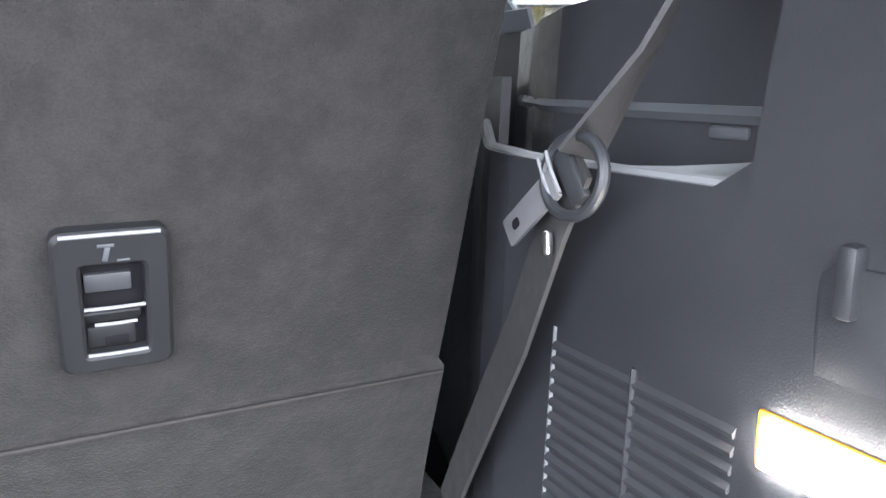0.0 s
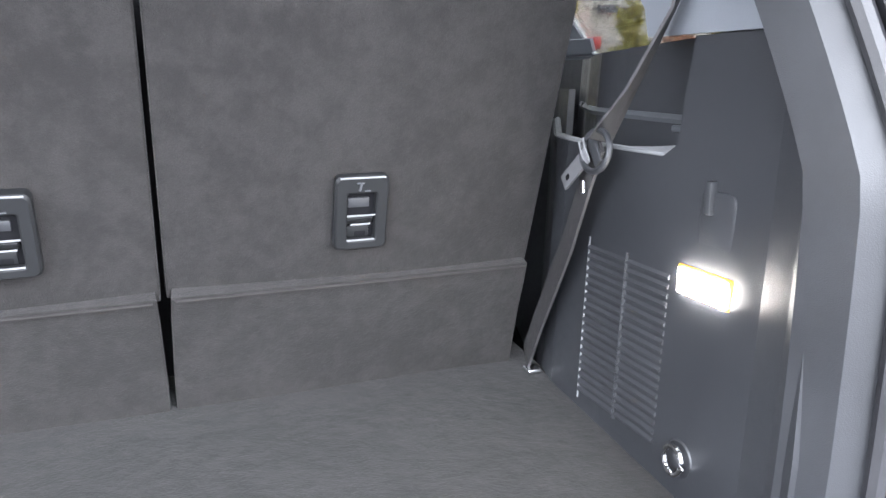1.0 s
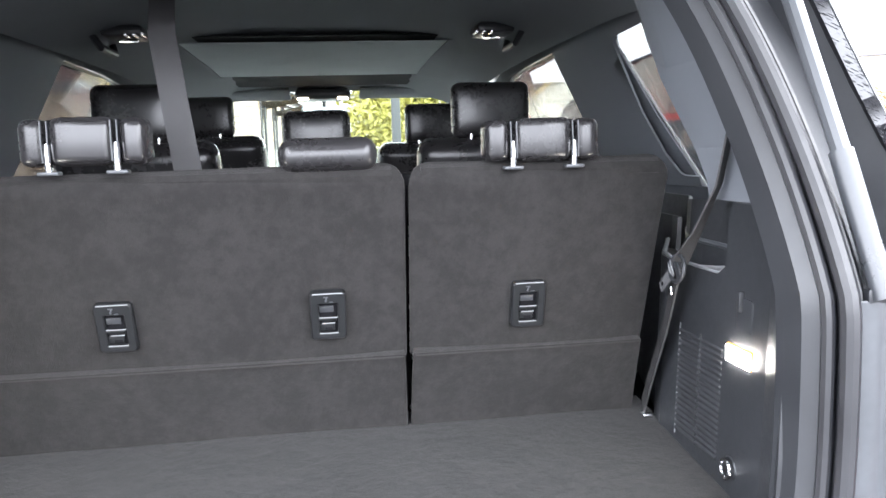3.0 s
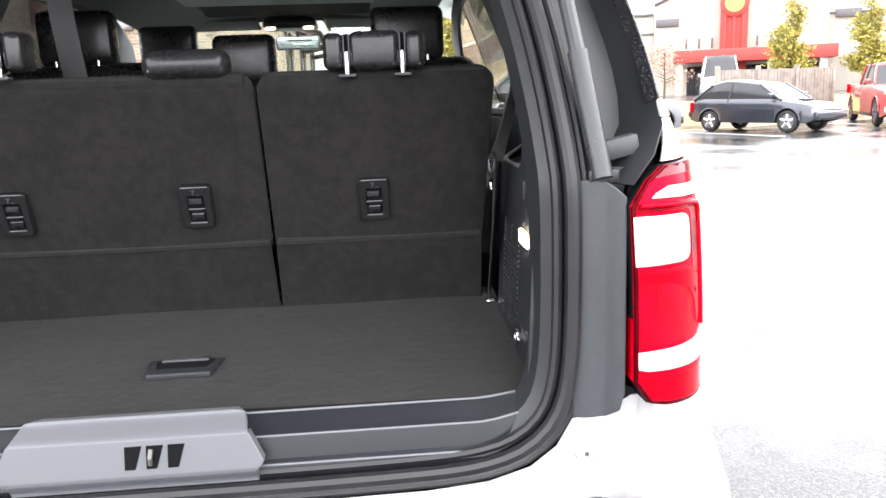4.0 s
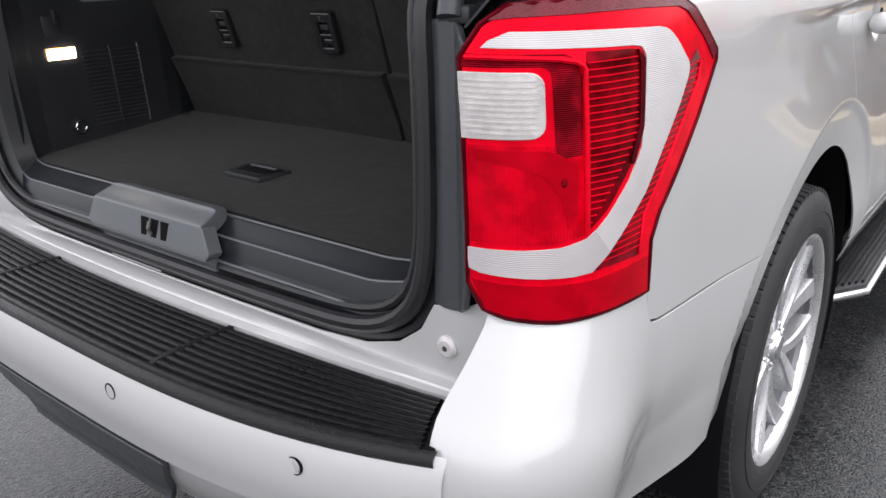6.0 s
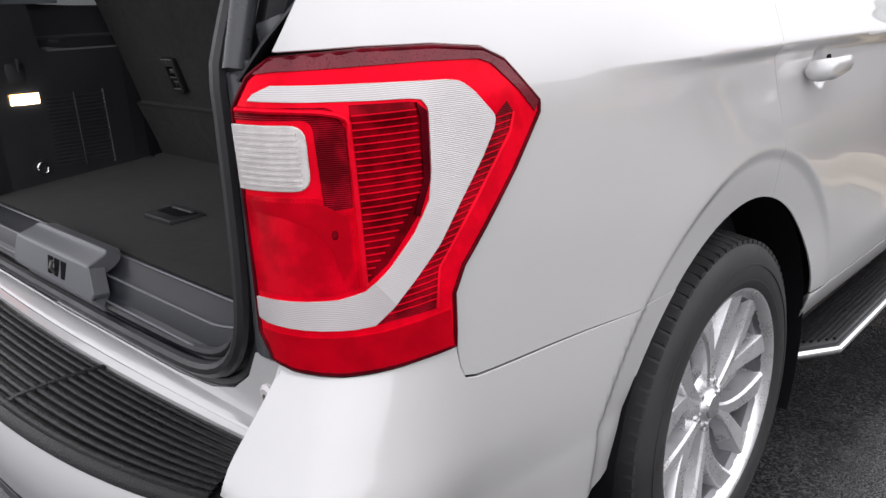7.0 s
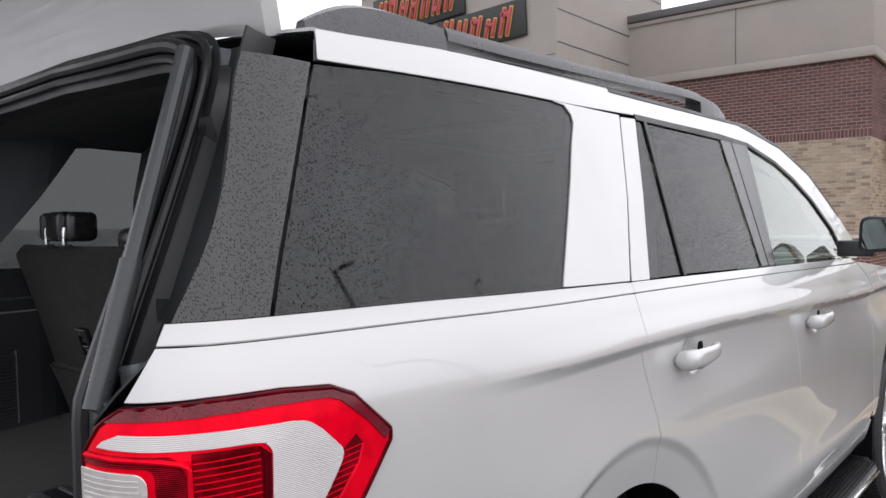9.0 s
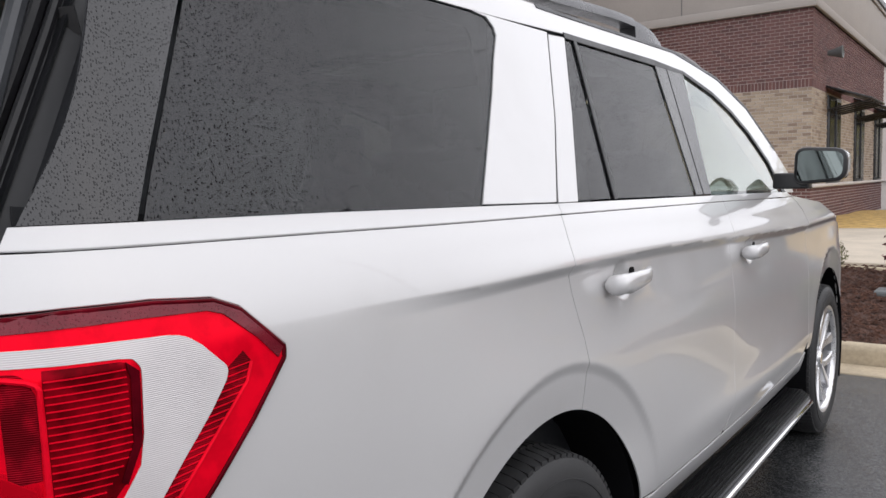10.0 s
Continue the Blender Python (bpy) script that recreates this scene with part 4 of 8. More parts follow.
    part("side_slats", slat_rows(rows, 0.0014, 0.0062, mirror), RED_LINE, lamp)
    line = [surf(a, b, 0.0055) for a, b in SIDE_OUT[1:6]]
    part("side_line", tube([Vector((-q.x, q.y, q.z)) if mirror else q for q in line], 0.0026, 8), RED_LINE, lamp)
    # lower cell with its bulb
    lamp_part("lower_cell", [(0.008, 1.102), (0.114, 1.104, 0.012), (0.148, 1.085), (0.148, 0.990), (0.120, 0.983), (0.012, 0.979)], RED_CELL, lamp, 0.0048, mirror, 0.003)
    # shadow in the reflector bowl, drawn as a darker red crescent
    lamp_part("reflector_bowl", [(0.018, 1.097), (0.112, 1.098, 0.012), (0.143, 1.078), (0.142, 1.020), (0.130, 1.000), (0.122, 1.040), (0.104, 1.066), (0.066, 1.080), (0.024, 1.084)], RED_BASE, lamp, 0.0054, mirror, 0.003)
    s = -1 if mirror else 1
    q = surf(0.126, 1.058, 0.0012)
    bulb = bmesh.new()
    bmesh.ops.create_uvsphere(bulb, u_segments=16, v_segments=8, radius=0.0085)
    bmesh.ops.transform(bulb, matrix=Matrix.Translation((s * q.x, q.y, q.z)) @ Matrix.Diagonal((0.7, 0.7, 1, 1)), verts=bulb.verts[:])
    part("bulb", bulb, RED_DARK, lamp)
    lamp_part("bottom_band", [(0.012, 0.928), (0.17, 0.928), (0.268, 0.934), (0.272, 0.882), (0.194, 0.880), (0.119, 0.880), (0.060, 0.884), (0.030, 0.890)], RED_BASE, lamp, 0.0058, mirror, 0.003)


# ---- rear end: bumper, sill, door opening ----
BUMP = spline([0.40, 0.46, 0.55, 0.64, 0.69, 0.72, 0.76, 0.80, 0.84, 0.872], [0.050, 0.078, 0.096, 0.103, 0.098, 0.089, 0.068, 0.046, 0.023, 0.004])


def bumper_corner(u, z):
    """The wrap-round bumper end, from the step pad to the rear arch."""
    wr = 1 - step01(u, 0.02, 0.34)
    s = surf(u, max(z, 0.60)) if u > 0.2 else Vector((PX(u), PY(u), z))
    x, y = (s.x, s.y) if u > 0.2 else (PX(u), PY(u))
    if u > 0.2:
        x -= 0.015 * (1 - step01(z, 0.42, 0.60))
    out = BUMP(z)
    n = Vector((PY(u + 0.01) - PY(max(0, u - 0.01)), -(PX(u + 0.01) - PX(max(0, u - 0.01))), 0)).normalized()
    back = out * wr
    # the lower part turns under, from a soft crease
    fall = 0.688 - 0.02 * (1 - step01(u, 0.05, 0.2)) - z
    back -= 0.15 * 0.5 * (fall + math.sqrt(fall * fall + 0.02 ** 2)) * step01(u, 0.0, 0.12) * (1 - step01(u, 0.30, 0.56))
    swell = 0.005 * math.sin(math.pi * min(1, max(0, (z - 0.42) / 0.45))) * step01(u, 0.1, 0.3) * (1 - step01(u, 0.45, 0.7))
    return Vector((x + n.x * (back + swell), y + n.y * (back + swell), z))


corner_poly = [(0.0, 0.43), (0.30, 0.44), (0.55, 0.455), (0.66, 0.47)] + [(y + 0.099, z) for y, z in arc(HUB_R[0], HUB_R[1], ARCH, 172, 180 - A1, 10)]
corner_poly += [(0.315, 0.8185), (0.2915, 0.8245), (0.2825, 0.845), (0.279, 0.8735), (0.194, 0.872), (0.119, 0.872), (0.056, 0.876), (0.034, 0.881), (0.014, 0.80), (0.0, 0.745)]
bumper = part("rear_bumper", rbox(1.2, 0.10, 0.18, 0.03, (0, -0.05, 0.56)), SHELL, suv, "silver rear bumper with a ribbed black step pad")
for mirror in (False, True):
    part("bumper_end", sheet(corner_poly, bumper_corner, 0.015, 0.006, mirror, 0.001), PAINT, bumper, "silver wrap-round bumper end")


edge_us = spline([0.43, 0.72, 0.745, 0.80, 0.882], [0.0, 0.0, 0.0, 0.014, 0.034])
for s in (1, -1):
    rows = []
    for z in np.linspace(0.70, 0.880, 12):
        e = bumper_corner(max(0.0, edge_us(z)), z)
        rows.append([Vector((s * (e.x + 0.002), e.y + 0.001, z)), Vector((s * (e.x - 0.004), e.y * 0.6 + 0.01, z)), Vector((s * (e.x - 0.006), 0.032, z))])
    part("bumper_cheek", thicken(loft(rows), 0.003), PAINT, bumper)


def face_y(x):
    """Rear edge of the bumper in plan."""
    return -0.232 + 0.10 * (abs(x) / 0.80) ** 3.2


def bumper_face(x, z):
    drop = float(np.interp(z, [0.44, 0.50, 0.56, 0.62, 0.68, 0.712], [0.060, 0.030, 0.010, 0.0, 0.004, 0.018]))
    return Vector((x, face_y(x) + drop, z))


face = sheet([(-0.825, 0.575), (-0.32, 0.565), (0.32, 0.565), (0.825, 0.575), (0.825, 0.710), (-0.825, 0.710)], bumper_face, 0.04, 0.006, False, 0.002)
part("bumper_face", face, PAINT, bumper, "silver bumper face")
low = sheet([(-0.82, 0.44), (0.82, 0.44), (0.82, 0.57), (0.33, 0.558), (0.25, 0.50), (-0.25, 0.50), (-0.33, 0.558), (-0.82, 0.57)], lambda x, z: bumper_face(x, z) + Vector((0, 0.010, 0)), 0.05, 0.006, False, 0.002)
part("lower_valance", low, PAINT, bumper)
part("tow_cover", sheet([(-0.245, 0.42), (0.245, 0.42), (0.325, 0.552, 0.02), (-0.325, 0.552, 0.02)], lambda x, z: bumper_face(x, z) + Vector((0, -0.004, 0)), 0.05, 0.01, False, 0.003), SATIN, bumper, "grey tow hitch cover")
for x in (-0.62, -0.22, 0.22, 0.62):
    p = bumper_face(x, 0.66)
    sens = lathe([(0.0, -0.0015), (0.010, -0.001), (0.0122, 0.001), (0.0122, 0.01)], 16, "y")
    bmesh.ops.translate(sens, verts=sens.verts[:], vec=p + Vector((0, 0.001, 0)))
    part("parking_sensor", sens, PAINT, bumper)
    ringm = lathe([(0.0128, -0.001), (0.0145, -0.001), (0.0145, 0.004), (0.0128, 0.004)], 16, "y", p, True)
    part("sensor_ring", ringm, SHELL, bumper)

# ribbed black step pad on top of the bumper
pad_back = lambda x: -0.035 + 0.035 * (abs(x) / 0.74) ** 2
PADX = 0.755


def pad_surf(x, v):
    xx = x * (1 + 0.075 * (1 - v) * step01(abs(x), 0.4, 0.755))
    y0, y1 = face_y(xx) + 0.016, pad_back(x)
    return Vector((xx, y0 + (y1 - y0) * v, 0.716 + 0.004 * math.sin(math.pi * v) - 0.01 * (1 - step01(v, 0.0, 0.06))))


pad = part("step_pad", sheet([(-PADX, 0.0), (PADX, 0.0), (PADX, 1.0), (-PADX, 1.0)], pad_surf, 0.075, 0.012), TREAD, bumper, "wet black ribbed step pad")
for k in range(10):
    v = 0.07 + 0.093 * k
    rib = [[pad_surf(x, v) + Vector((0, d, h + 0.0004 * math.sin(210 * x + 2.1 * k))) for d, h in ((-0.0070, -0.001), (-0.0052, 0.0055), (-0.002, 0.007), (0.002, 0.007), (0.0052, 0.0055), (0.0070, -0.001))] for x in np.linspace(-PADX + 0.015, PADX - 0.015, 161)]
    part("rib", loft(rib), TREAD, pad)
lip = [[pad_surf(x, 0.0) + Vector((0, d, h)) for x in np.linspace(-PADX, PADX, 41)] for d, h in ((0.006, 0.009), (0.001, 0.007), (-0.003, 0.001), (-0.0042, -0.005), (-0.001, -0.009))]
part("pad_lip", thicken(loft(lip), -0.003), TREAD, pad)
for x in (-0.30, 0.30):
    joint = [[pad_surf(x + d, v) + Vector((0, 0, h)) for d, h in ((-0.007, 0.0), (-0.005, 0.0080), (0.005, 0.0080), (0.007, 0.0))] for v in np.linspace(0.03, 0.97, 8)]
    part("pad_joint", loft(joint), TREAD, pad)

# painted rear panel round the lower part of the opening
OPEN = [(0.0, 0.775), (0.30, 0.776), (0.46, 0.779), (0.56, 0.788), (0.625, 0.812), (0.668, 0.856), (0.688, 0.92), (0.695, 1.0), (0.697, 1.10), (0.696, 1.22), (0.689, 1.33), (0.673, 1.46), (0.650, 1.58), (0.618, 1.69), (0.575, 1.765), (0.50, 1.80), (0.36, 1.812), (0.0, 1.822)]


OPEN_S = [0.0]
for (xa, za), (xb, zb) in zip(OPEN, OPEN[1:]):
    OPEN_S.append(OPEN_S[-1] + math.hypot(xb - xa, zb - za))
OPEN_X, OPEN_Z = spline(OPEN_S, [p[0] for p in OPEN]), spline(OPEN_S, [p[1] for p in OPEN])


def open_y(z):
    return 0.03 + 0.50 * max(0.0, z - 1.24) ** 1.1


def ring_loop(off=0.0, dy=0.0, n=6):
    """The closed outline of the tailgate opening, shifted outwards by off and in depth by dy."""
    half = [(OPEN_X(t), OPEN_Z(t)) for t in np.linspace(0, OPEN_S[-1], 76)]
    pts = []
    for i, (x, z) in enumerate(half):
        a, b = half[max(0, i - 2)], half[min(len(half) - 1, i + 2)]
        d = Vector((b[0] - a[0], b[1] - a[1])).normalized()
        px, pz = x + d.y * off, z - d.x * off
        if i in (0, len(half) - 1):
            px = 0.0
        pts.append(Vector((px, open_y(pz) + dy, pz)))
    return pts + [Vector((-p.x, p.y, p.z)) for p in pts[-2:0:-1]]


def strip_ring(specs):
    """A skin over several such loops, given as (off, dy)."""
    rows = [ring_loop(o, d) for o, d in specs]
    return loft([r + [r[0]] for r in rows])


opening = part("door_opening", thicken(strip_ring([(-0.045, 0.075), (-0.035, 0.03), (-0.012, 0.012), (0.02, 0.014), (0.045, 0.02)]), 0.004), TRIM, suv, "dark plastic edge of the tailgate opening")
part("inner_seal", tube(ring_loop(-0.014, 0.004), 0.009, 8, True, up=Vector((0, 1, 0))), SEAL, opening, "black rubber door seal")
part("door_seal", tube(ring_loop(0.010, -0.008), 0.014, 10, True, up=Vector((0, 1, 0))), SEAL, opening, "black rubber door seal")
part("outer_seal", tube(ring_loop(0.034, 0.006), 0.008, 8, True, up=Vector((0, 1, 0))), SEAL, opening, "black rubber door seal")
rear_panel = [(0.0, 0.728), (0.81, 0.728), (0.818, 0.80), (0.822, 0.882), (0.806, 0.882), (0.772, 0.862), (0.758, 0.851), (0.716, 0.848), (0.706, 0.846), (0.680, 0.80), (0.635, 0.766), (0.565, 0.745), (0.46, 0.736), (0.0, 0.733)]
rear_full = rear_panel + [(-x, z) for x, z in rear_panel[-2:0:-1]]
part("rear_panel", sheet(rear_full, lambda x, z: Vector((x, 0.028 - 0.006 * (1 - abs(x) / 0.8), z)), 0.05, 0.004, False, 0.001), PAINT, suv, "silver panel below the tailgate opening")
ledge_y = lambda x, f: pad_back(x) + f * (0.034 - 0.006 * (1 - abs(x) / 0.8) - pad_back(x))
ledge = loft([[Vector((x, ledge_y(x, f), z)) for x in np.linspace(-0.79, 0.79, 31)] for f, z in ((-0.08, 0.708), (0.0, 0.722), (0.22, 0.7265), (0.30, 0.724), (0.38, 0.7275), (1.0, 0.733))])
part("bumper_ledge", thicken(ledge, 0.004), PAINT, bumper)
for sgn in (1, -1):
    cap_ = lathe([(0.0, -0.010), (0.012, -0.010), (0.0175, -0.006), (0.0185, 0.0), (0.0185, 0.006)], 24, "y", (sgn * 0.729, 0.030, 0.786))
    button = part("bump_stop", cap_, FROST, suv, "white rubber bump stop")
    part("stop_screw", lathe([(0.0, -0.0115), (0.004, -0.0112), (0.0045, -0.009)], 12, "y", (sgn * 0.729, 0.030, 0.786)), STEEL, button)
    part("stop_seat", lathe([(0.018, 0.001), (0.024, -0.002), (0.026, 0.001), (0.026, 0.006), (0.018, 0.006)], 24, "y", (sgn * 0.729, 0.030, 0.786), True), PAINT, button)

# satin trim between seal and lamp, gutter above it
flange = [(0.708, 0.850), (0.758, 0.853), (0.776, 0.868), (0.7835, 0.90), (0.7835, 1.215), (0.752, 1.243), (0.716, 1.240), (0.711, 1.10), (0.710, 0.95)]
for mirror in (False, True):
    def flange_fn(x, z):
        return Vector((x, 0.030 - 0.010 * math.sin(math.pi * min(1, (x - 0.705) / 0.075)) - 0.030 * step01(x, 0.752, 0.785), z))
    part("flange_trim", sheet(flange, flange_fn, 0.008, 0.006, mirror, 0.003), SATIN, suv, "satin dark plastic flange trim")
    part("lamp_recess", sheet([(0.772, 0.872), (0.786, 0.90), (0.79, 0.93), (0.79, 1.21), (0.80, 1.26), (0.772, 1.26)], lambda x, z: Vector((x, 0.045 - 0.6 * max(0, x - 0.785), z)), 0.05, 0.004, mirror), TRIM, suv)
    s = -1 if mirror else 1
    gut = []
    for z in np.linspace(1.235, 1.80, 14):
        t = (z - 1.235) / (1.80 - 1.235)
        ex = float(np.interp(z, [p[1] for p in OPEN[9:16]], [p[0] for p in OPEN[9:16]]))
        oy = open_y(z)
        outer = surf(0.128 + (0.345 - 0.128) * max(0, (z - 1.335) / 0.42), z) if z > 1.335 else surf(0.02 + 0.108 * (z - 1.235) / 0.1, z)
        gut.append([Vector((s * (ex + 0.030), oy + 0.012, z)), Vector((s * (ex + 0.045), oy + 0.055, z)), Vector((s * (outer.x - 0.045), max(oy, outer.y) + 0.065, z)), Vector((s * (outer.x - 0.015), outer.y + 0.025, z)), Vector((s * (outer.x - 0.001), outer.y + 0.001, z))])
    part("gutter", thicken(loft(gut), 0.003), TRIM, suv, "dark drain gutter beside the opening")
    # lift strut that lies along the gutter
    strut = part("lift_strut", tube([(s * 0.752, 0.018, 1.245), (s * 0.729, 0.085, 1.44)], 0.0165, 12), SATIN, suv, "dark powered tailgate strut")
    part("strut_rod", tube([(s * 0.729, 0.085, 1.44), (s * 0.700, 0.165, 1.66), (s * 0.688, 0.20, 1.76)], 0.013, 10), SATIN, strut)
    part("strut_mount", rbox(0.05, 0.03, 0.022, 0.004, (s * 0.755, 0.035, 1.248)), TRIM, strut)
    part("strut_bracket", rbox(0.055, 0.03, 0.032, 0.004, (s * 0.792, 0.06, 1.290), rot=Matrix.Rotation(radians(-12 * s), 4, "Y")), SATIN, suv)

# sill trim with its steps
SILL = [(0.112, 0.856), (0.098, 0.867), (0.090, 0.868), (0.083, 0.865), (0.066, 0.851), (0.048, 0.843), (0.044, 0.833), (0.038, 0.808), (0.030, 0.801), (0.027, 0.791), (0.032, 0.778)]


def sill_row(x):
    w = step01(abs(x), 0.55, 0.672)
    return [Vector((x, y + 0.02 * w, z + 0.03 * w * step01(0.875 - z, 0.0, 0.10) + 0.004 * w)) for y, z in SILL]


xs = list(np.linspace(-0.668, 0.668, 61))
sill = part("sill_trim", thicken(loft([sill_row(x) for x in xs]), 0.004), SILLM, suv, "dark stepped plastic sill trim", sharp=28)
# paler tubes stand in for the highlights along the sill's ridges
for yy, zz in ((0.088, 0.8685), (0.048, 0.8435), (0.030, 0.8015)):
    part("sill_highlight", tube([sorted(sill_row(x), key=lambda p: abs(p.y - yy - 0.02 * step01(abs(x), 0.55, 0.672)) + abs(p.z - zz) * 0.2)[0] + Vector((0, 0, 0.0005)) for x in xs[2:-2]], 0.0024, 6), HOUSE, sill)
housing_face = [(-0.195, 0.0), (0.188, 0.0), (0.188, 0.20), (0.201, 0.38), (0.169, 1.0, 0.02), (-0.176, 1.0, 0.02), (-0.208, 0.38), (-0.195, 0.20)]


def house_fn(x, w):
    v = 1 - w
    return Vector((x, 0.052 - 0.040 * step01(v, 0.0, 0.20) - 0.016 * v + 0.026 * step01(v, 0.70, 1.0), 0.890 - 0.108 * v))


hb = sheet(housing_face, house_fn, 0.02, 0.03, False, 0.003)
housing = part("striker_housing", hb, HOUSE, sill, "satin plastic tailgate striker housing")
for x in (0.003, 0.036, 0.069):
    slot = prism([(x - 0.012, 0.860), (x + 0.014, 0.860), (x + 0.003, 0.824), (x - 0.013, 0.824)], 0.0, 0.02, "y")
    for v in slot.verts:
        v.co.y += house_fn(v.co.x, 1 - (0.890 - v.co.z) / 0.108).y - 0.0012
    part("striker_slot", slot, SHELL, sill)
part("striker_bar", tube([(0.030, 0.000, 0.832), (0.032, -0.006, 0.845), (0.034, -0.002, 0.858)], 0.004, 8), STEEL, sill)

# ---- raised tailgate, hinged at the rear roof edge ----
HINGE, LIFT = Vector((0, 0.405, 1.862)), 84.0
gate_turn = Matrix.Translation(HINGE) @ Matrix.Rotation(radians(-LIFT), 4, "X") @ Matrix.Translation(-HINGE)


def gate_y(z):
    return -0.075 + 0.03 * step01(z, 0.74, 0.86) * 0 + float(np.interp(z, [0.75, 0.95, 1.20, 1.33, 1.36, 1.75, 1.86], [0.015, -0.01, -0.02, 0.005, 0.02, 0.205, 0.29]))


def gate_fn(x, z):
    return gate_turn @ Vector((x, gate_y(z) + 0.05 * (abs(x) / 0.8) ** 3, z))


lower_gate = [(0.0, 0.755), (0.70, 0.760), (0.775, 0.80), (0.782, 0.90), (0.772, 1.20), (0.772, 1.26), (0.80, 1.33), (0.0, 1.33)]
gate = part("tailgate", sheet(lower_gate + [(-x, z) for x, z in lower_gate[-2:0:-1]], gate_fn, 0.05, 0.02), PAINT, suv, "silver tailgate, raised open")
part("gate_window", sheet([(-0.745, 1.365), (0.745, 1.365), (0.655, 1.74), (-0.655, 1.74)], gate_fn, 0.08, 0.005), PRIVACY, gate, "wet tinted tailgate window").visible_shadow = False
part("gate_frame", thicken(loft([[gate_fn(s * x, z) + (gate_turn.to_3x3() @ Vector((0, 0.01, 0))) for x, z in loop] for s in (1,) for loop in ([(-0.79, 1.33), (0.79, 1.33), (0.70, 1.79), (-0.70, 1.79), (-0.79, 1.33)], [(-0.735, 1.37), (0.735, 1.37), (0.645, 1.735), (-0.645, 1.735), (-0.735, 1.37)])]), 0.012), GLOSS, gate)
inner = sheet([(-0.68, 0.80), (0.68, 0.80), (0.70, 1.30), (-0.70, 1.30)], lambda x, z: gate_turn @ Vector((x, gate_y(z) + 0.075 - 0.03 * (abs(x) / 0.7) ** 4, z)), 0.08, 0.03)
part("gate_trim", inner, TRIM, gate, "dark plastic inner trim of the tailgate")
part("chrome_bar", sheet([(-0.765, 1.10), (0.765, 1.10), (0.765, 1.185), (-0.765, 1.185)], lambda x, z: gate_fn(x, z) - (gate_turn.to_3x3() @ Vector((0, 0.012, 0))), 0.08, 0.01), CHROME, gate, "chrome bar with a dark insert")
sp = sheet([(-0.70, 0.0), (0.70, 0.0), (0.66, 1.0), (-0.66, 1.0)], lambda x, v: gate_turn @ Vector((x, 0.10 + 0.30 * v + 0.05 * (abs(x) / 0.7) ** 3, 1.775 + 0.085 * v + 0.01 * math.sin(3.1 * v))), 0.08, 0.035)
part("rear_spoiler", sp, PAINT, gate, "silver roof spoiler")


# ---- cabin lining ----
FLOOR_Z = 0.889
floor_at = lambda y: 0.867 + 0.088 * (y - 0.05)
part("cargo_floor", thicken(loft([[Vector((x, y, floor_at(y) + 0.002 * math.sin(9 * x + 4 * y) - 0.004 * step01(abs(x), 0.5, 0.66))) for x in np.linspace(-0.668, 0.668, 31)] for y in np.linspace(0.099, 0.66, 17)]), 0.03), FLOORM, suv, "dark grey cargo floor carpet")
pull = part("floor_pull", prism([(-0.058, 0.232), (0.058, 0.232), (0.072, 0.312, 0.006), (-0.072, 0.312, 0.006)], FLOOR_Z - 0.006, FLOOR_Z + 0.007, "z", 0.002), TRIM, suv, "recessed black floor handle")
pull.location = Vector((0.020, 0.0, 0.0))
pull.rotation_euler = (0, 0, 0)
part("pull_recess", prism([(-0.046, 0.258), (0.046, 0.258), (0.056, 0.302), (-0.056, 0.302)], FLOOR_Z, FLOOR_Z + 0.0085, "z", 0.001), SHELL, pull)
part("pull_bar", rbox(0.088, 0.012, 0.006, 0.002, (0.0, 0.297, FLOOR_Z + 0.0095)), SATIN, pull)
part("cabin_floor", rbox(1.7, 3.0, 0.04, 0.01, (0, 2.0, 0.42)), CARPET, suv)


def side_x(y, z):
    """Inner trim of the cabin wall."""
    x = float(np.interp(z, [0.86, 1.10, 1.28, 1.36, 1.45, 1.62, 1.78, 1.83], [0.664, 0.676, 0.684, 0.690, 0.690, 0.665, 0.61, 0.56]))
    x += 0.085 * step01(y, 0.52, 0.75) + 0.035 * step01(y, 0.75, 1.2)
    return x - 0.02 * step01(0.16 - y, 0.0, 0.10)


def inner_wall(y, z, off=0.0):
    return Vector((side_x(y, z) - off, y, z))


# lower quarter trim with the ledge pocket, upper pillar trim with the window opening
low_trim = [(0.085, 0.86), (0.70, 0.86), (0.70, 1.256), (0.585, 1.240), (0.40, 1.237), (0.322, 1.237), (0.298, 1.252), (0.290, 1.36), (0.120, 1.36), (0.10, 1.24), (0.085, 1.0)]
up_trim = [(0.120, 1.362), (0.37, 1.362), (0.378, 1.392), (0.446, 1.475), (0.531, 1.585), (0.585, 1.666), (0.64, 1.745), (0.745, 1.75), (0.745, 1.80), (0.30, 1.80), (0.20, 1.60)]
mid_trim = [(0.12, 1.22), (1.38, 1.22), (1.38, 1.345), (0.62, 1.345), (0.34, 1.362), (0.12, 1.384)]
front_trim = [(0.70, 0.5), (3.4, 0.5), (3.4, 1.30), (0.70, 1.30)]
cpill = [(1.42, 1.345), (1.62, 1.80), (0.74, 1.80), (0.70, 1.752), (1.09, 1.745, 0.03), (1.045, 1.55), (0.985, 1.44), (0.925, 1.385, 0.02), (0.83, 1.384), (0.83, 1.362)]
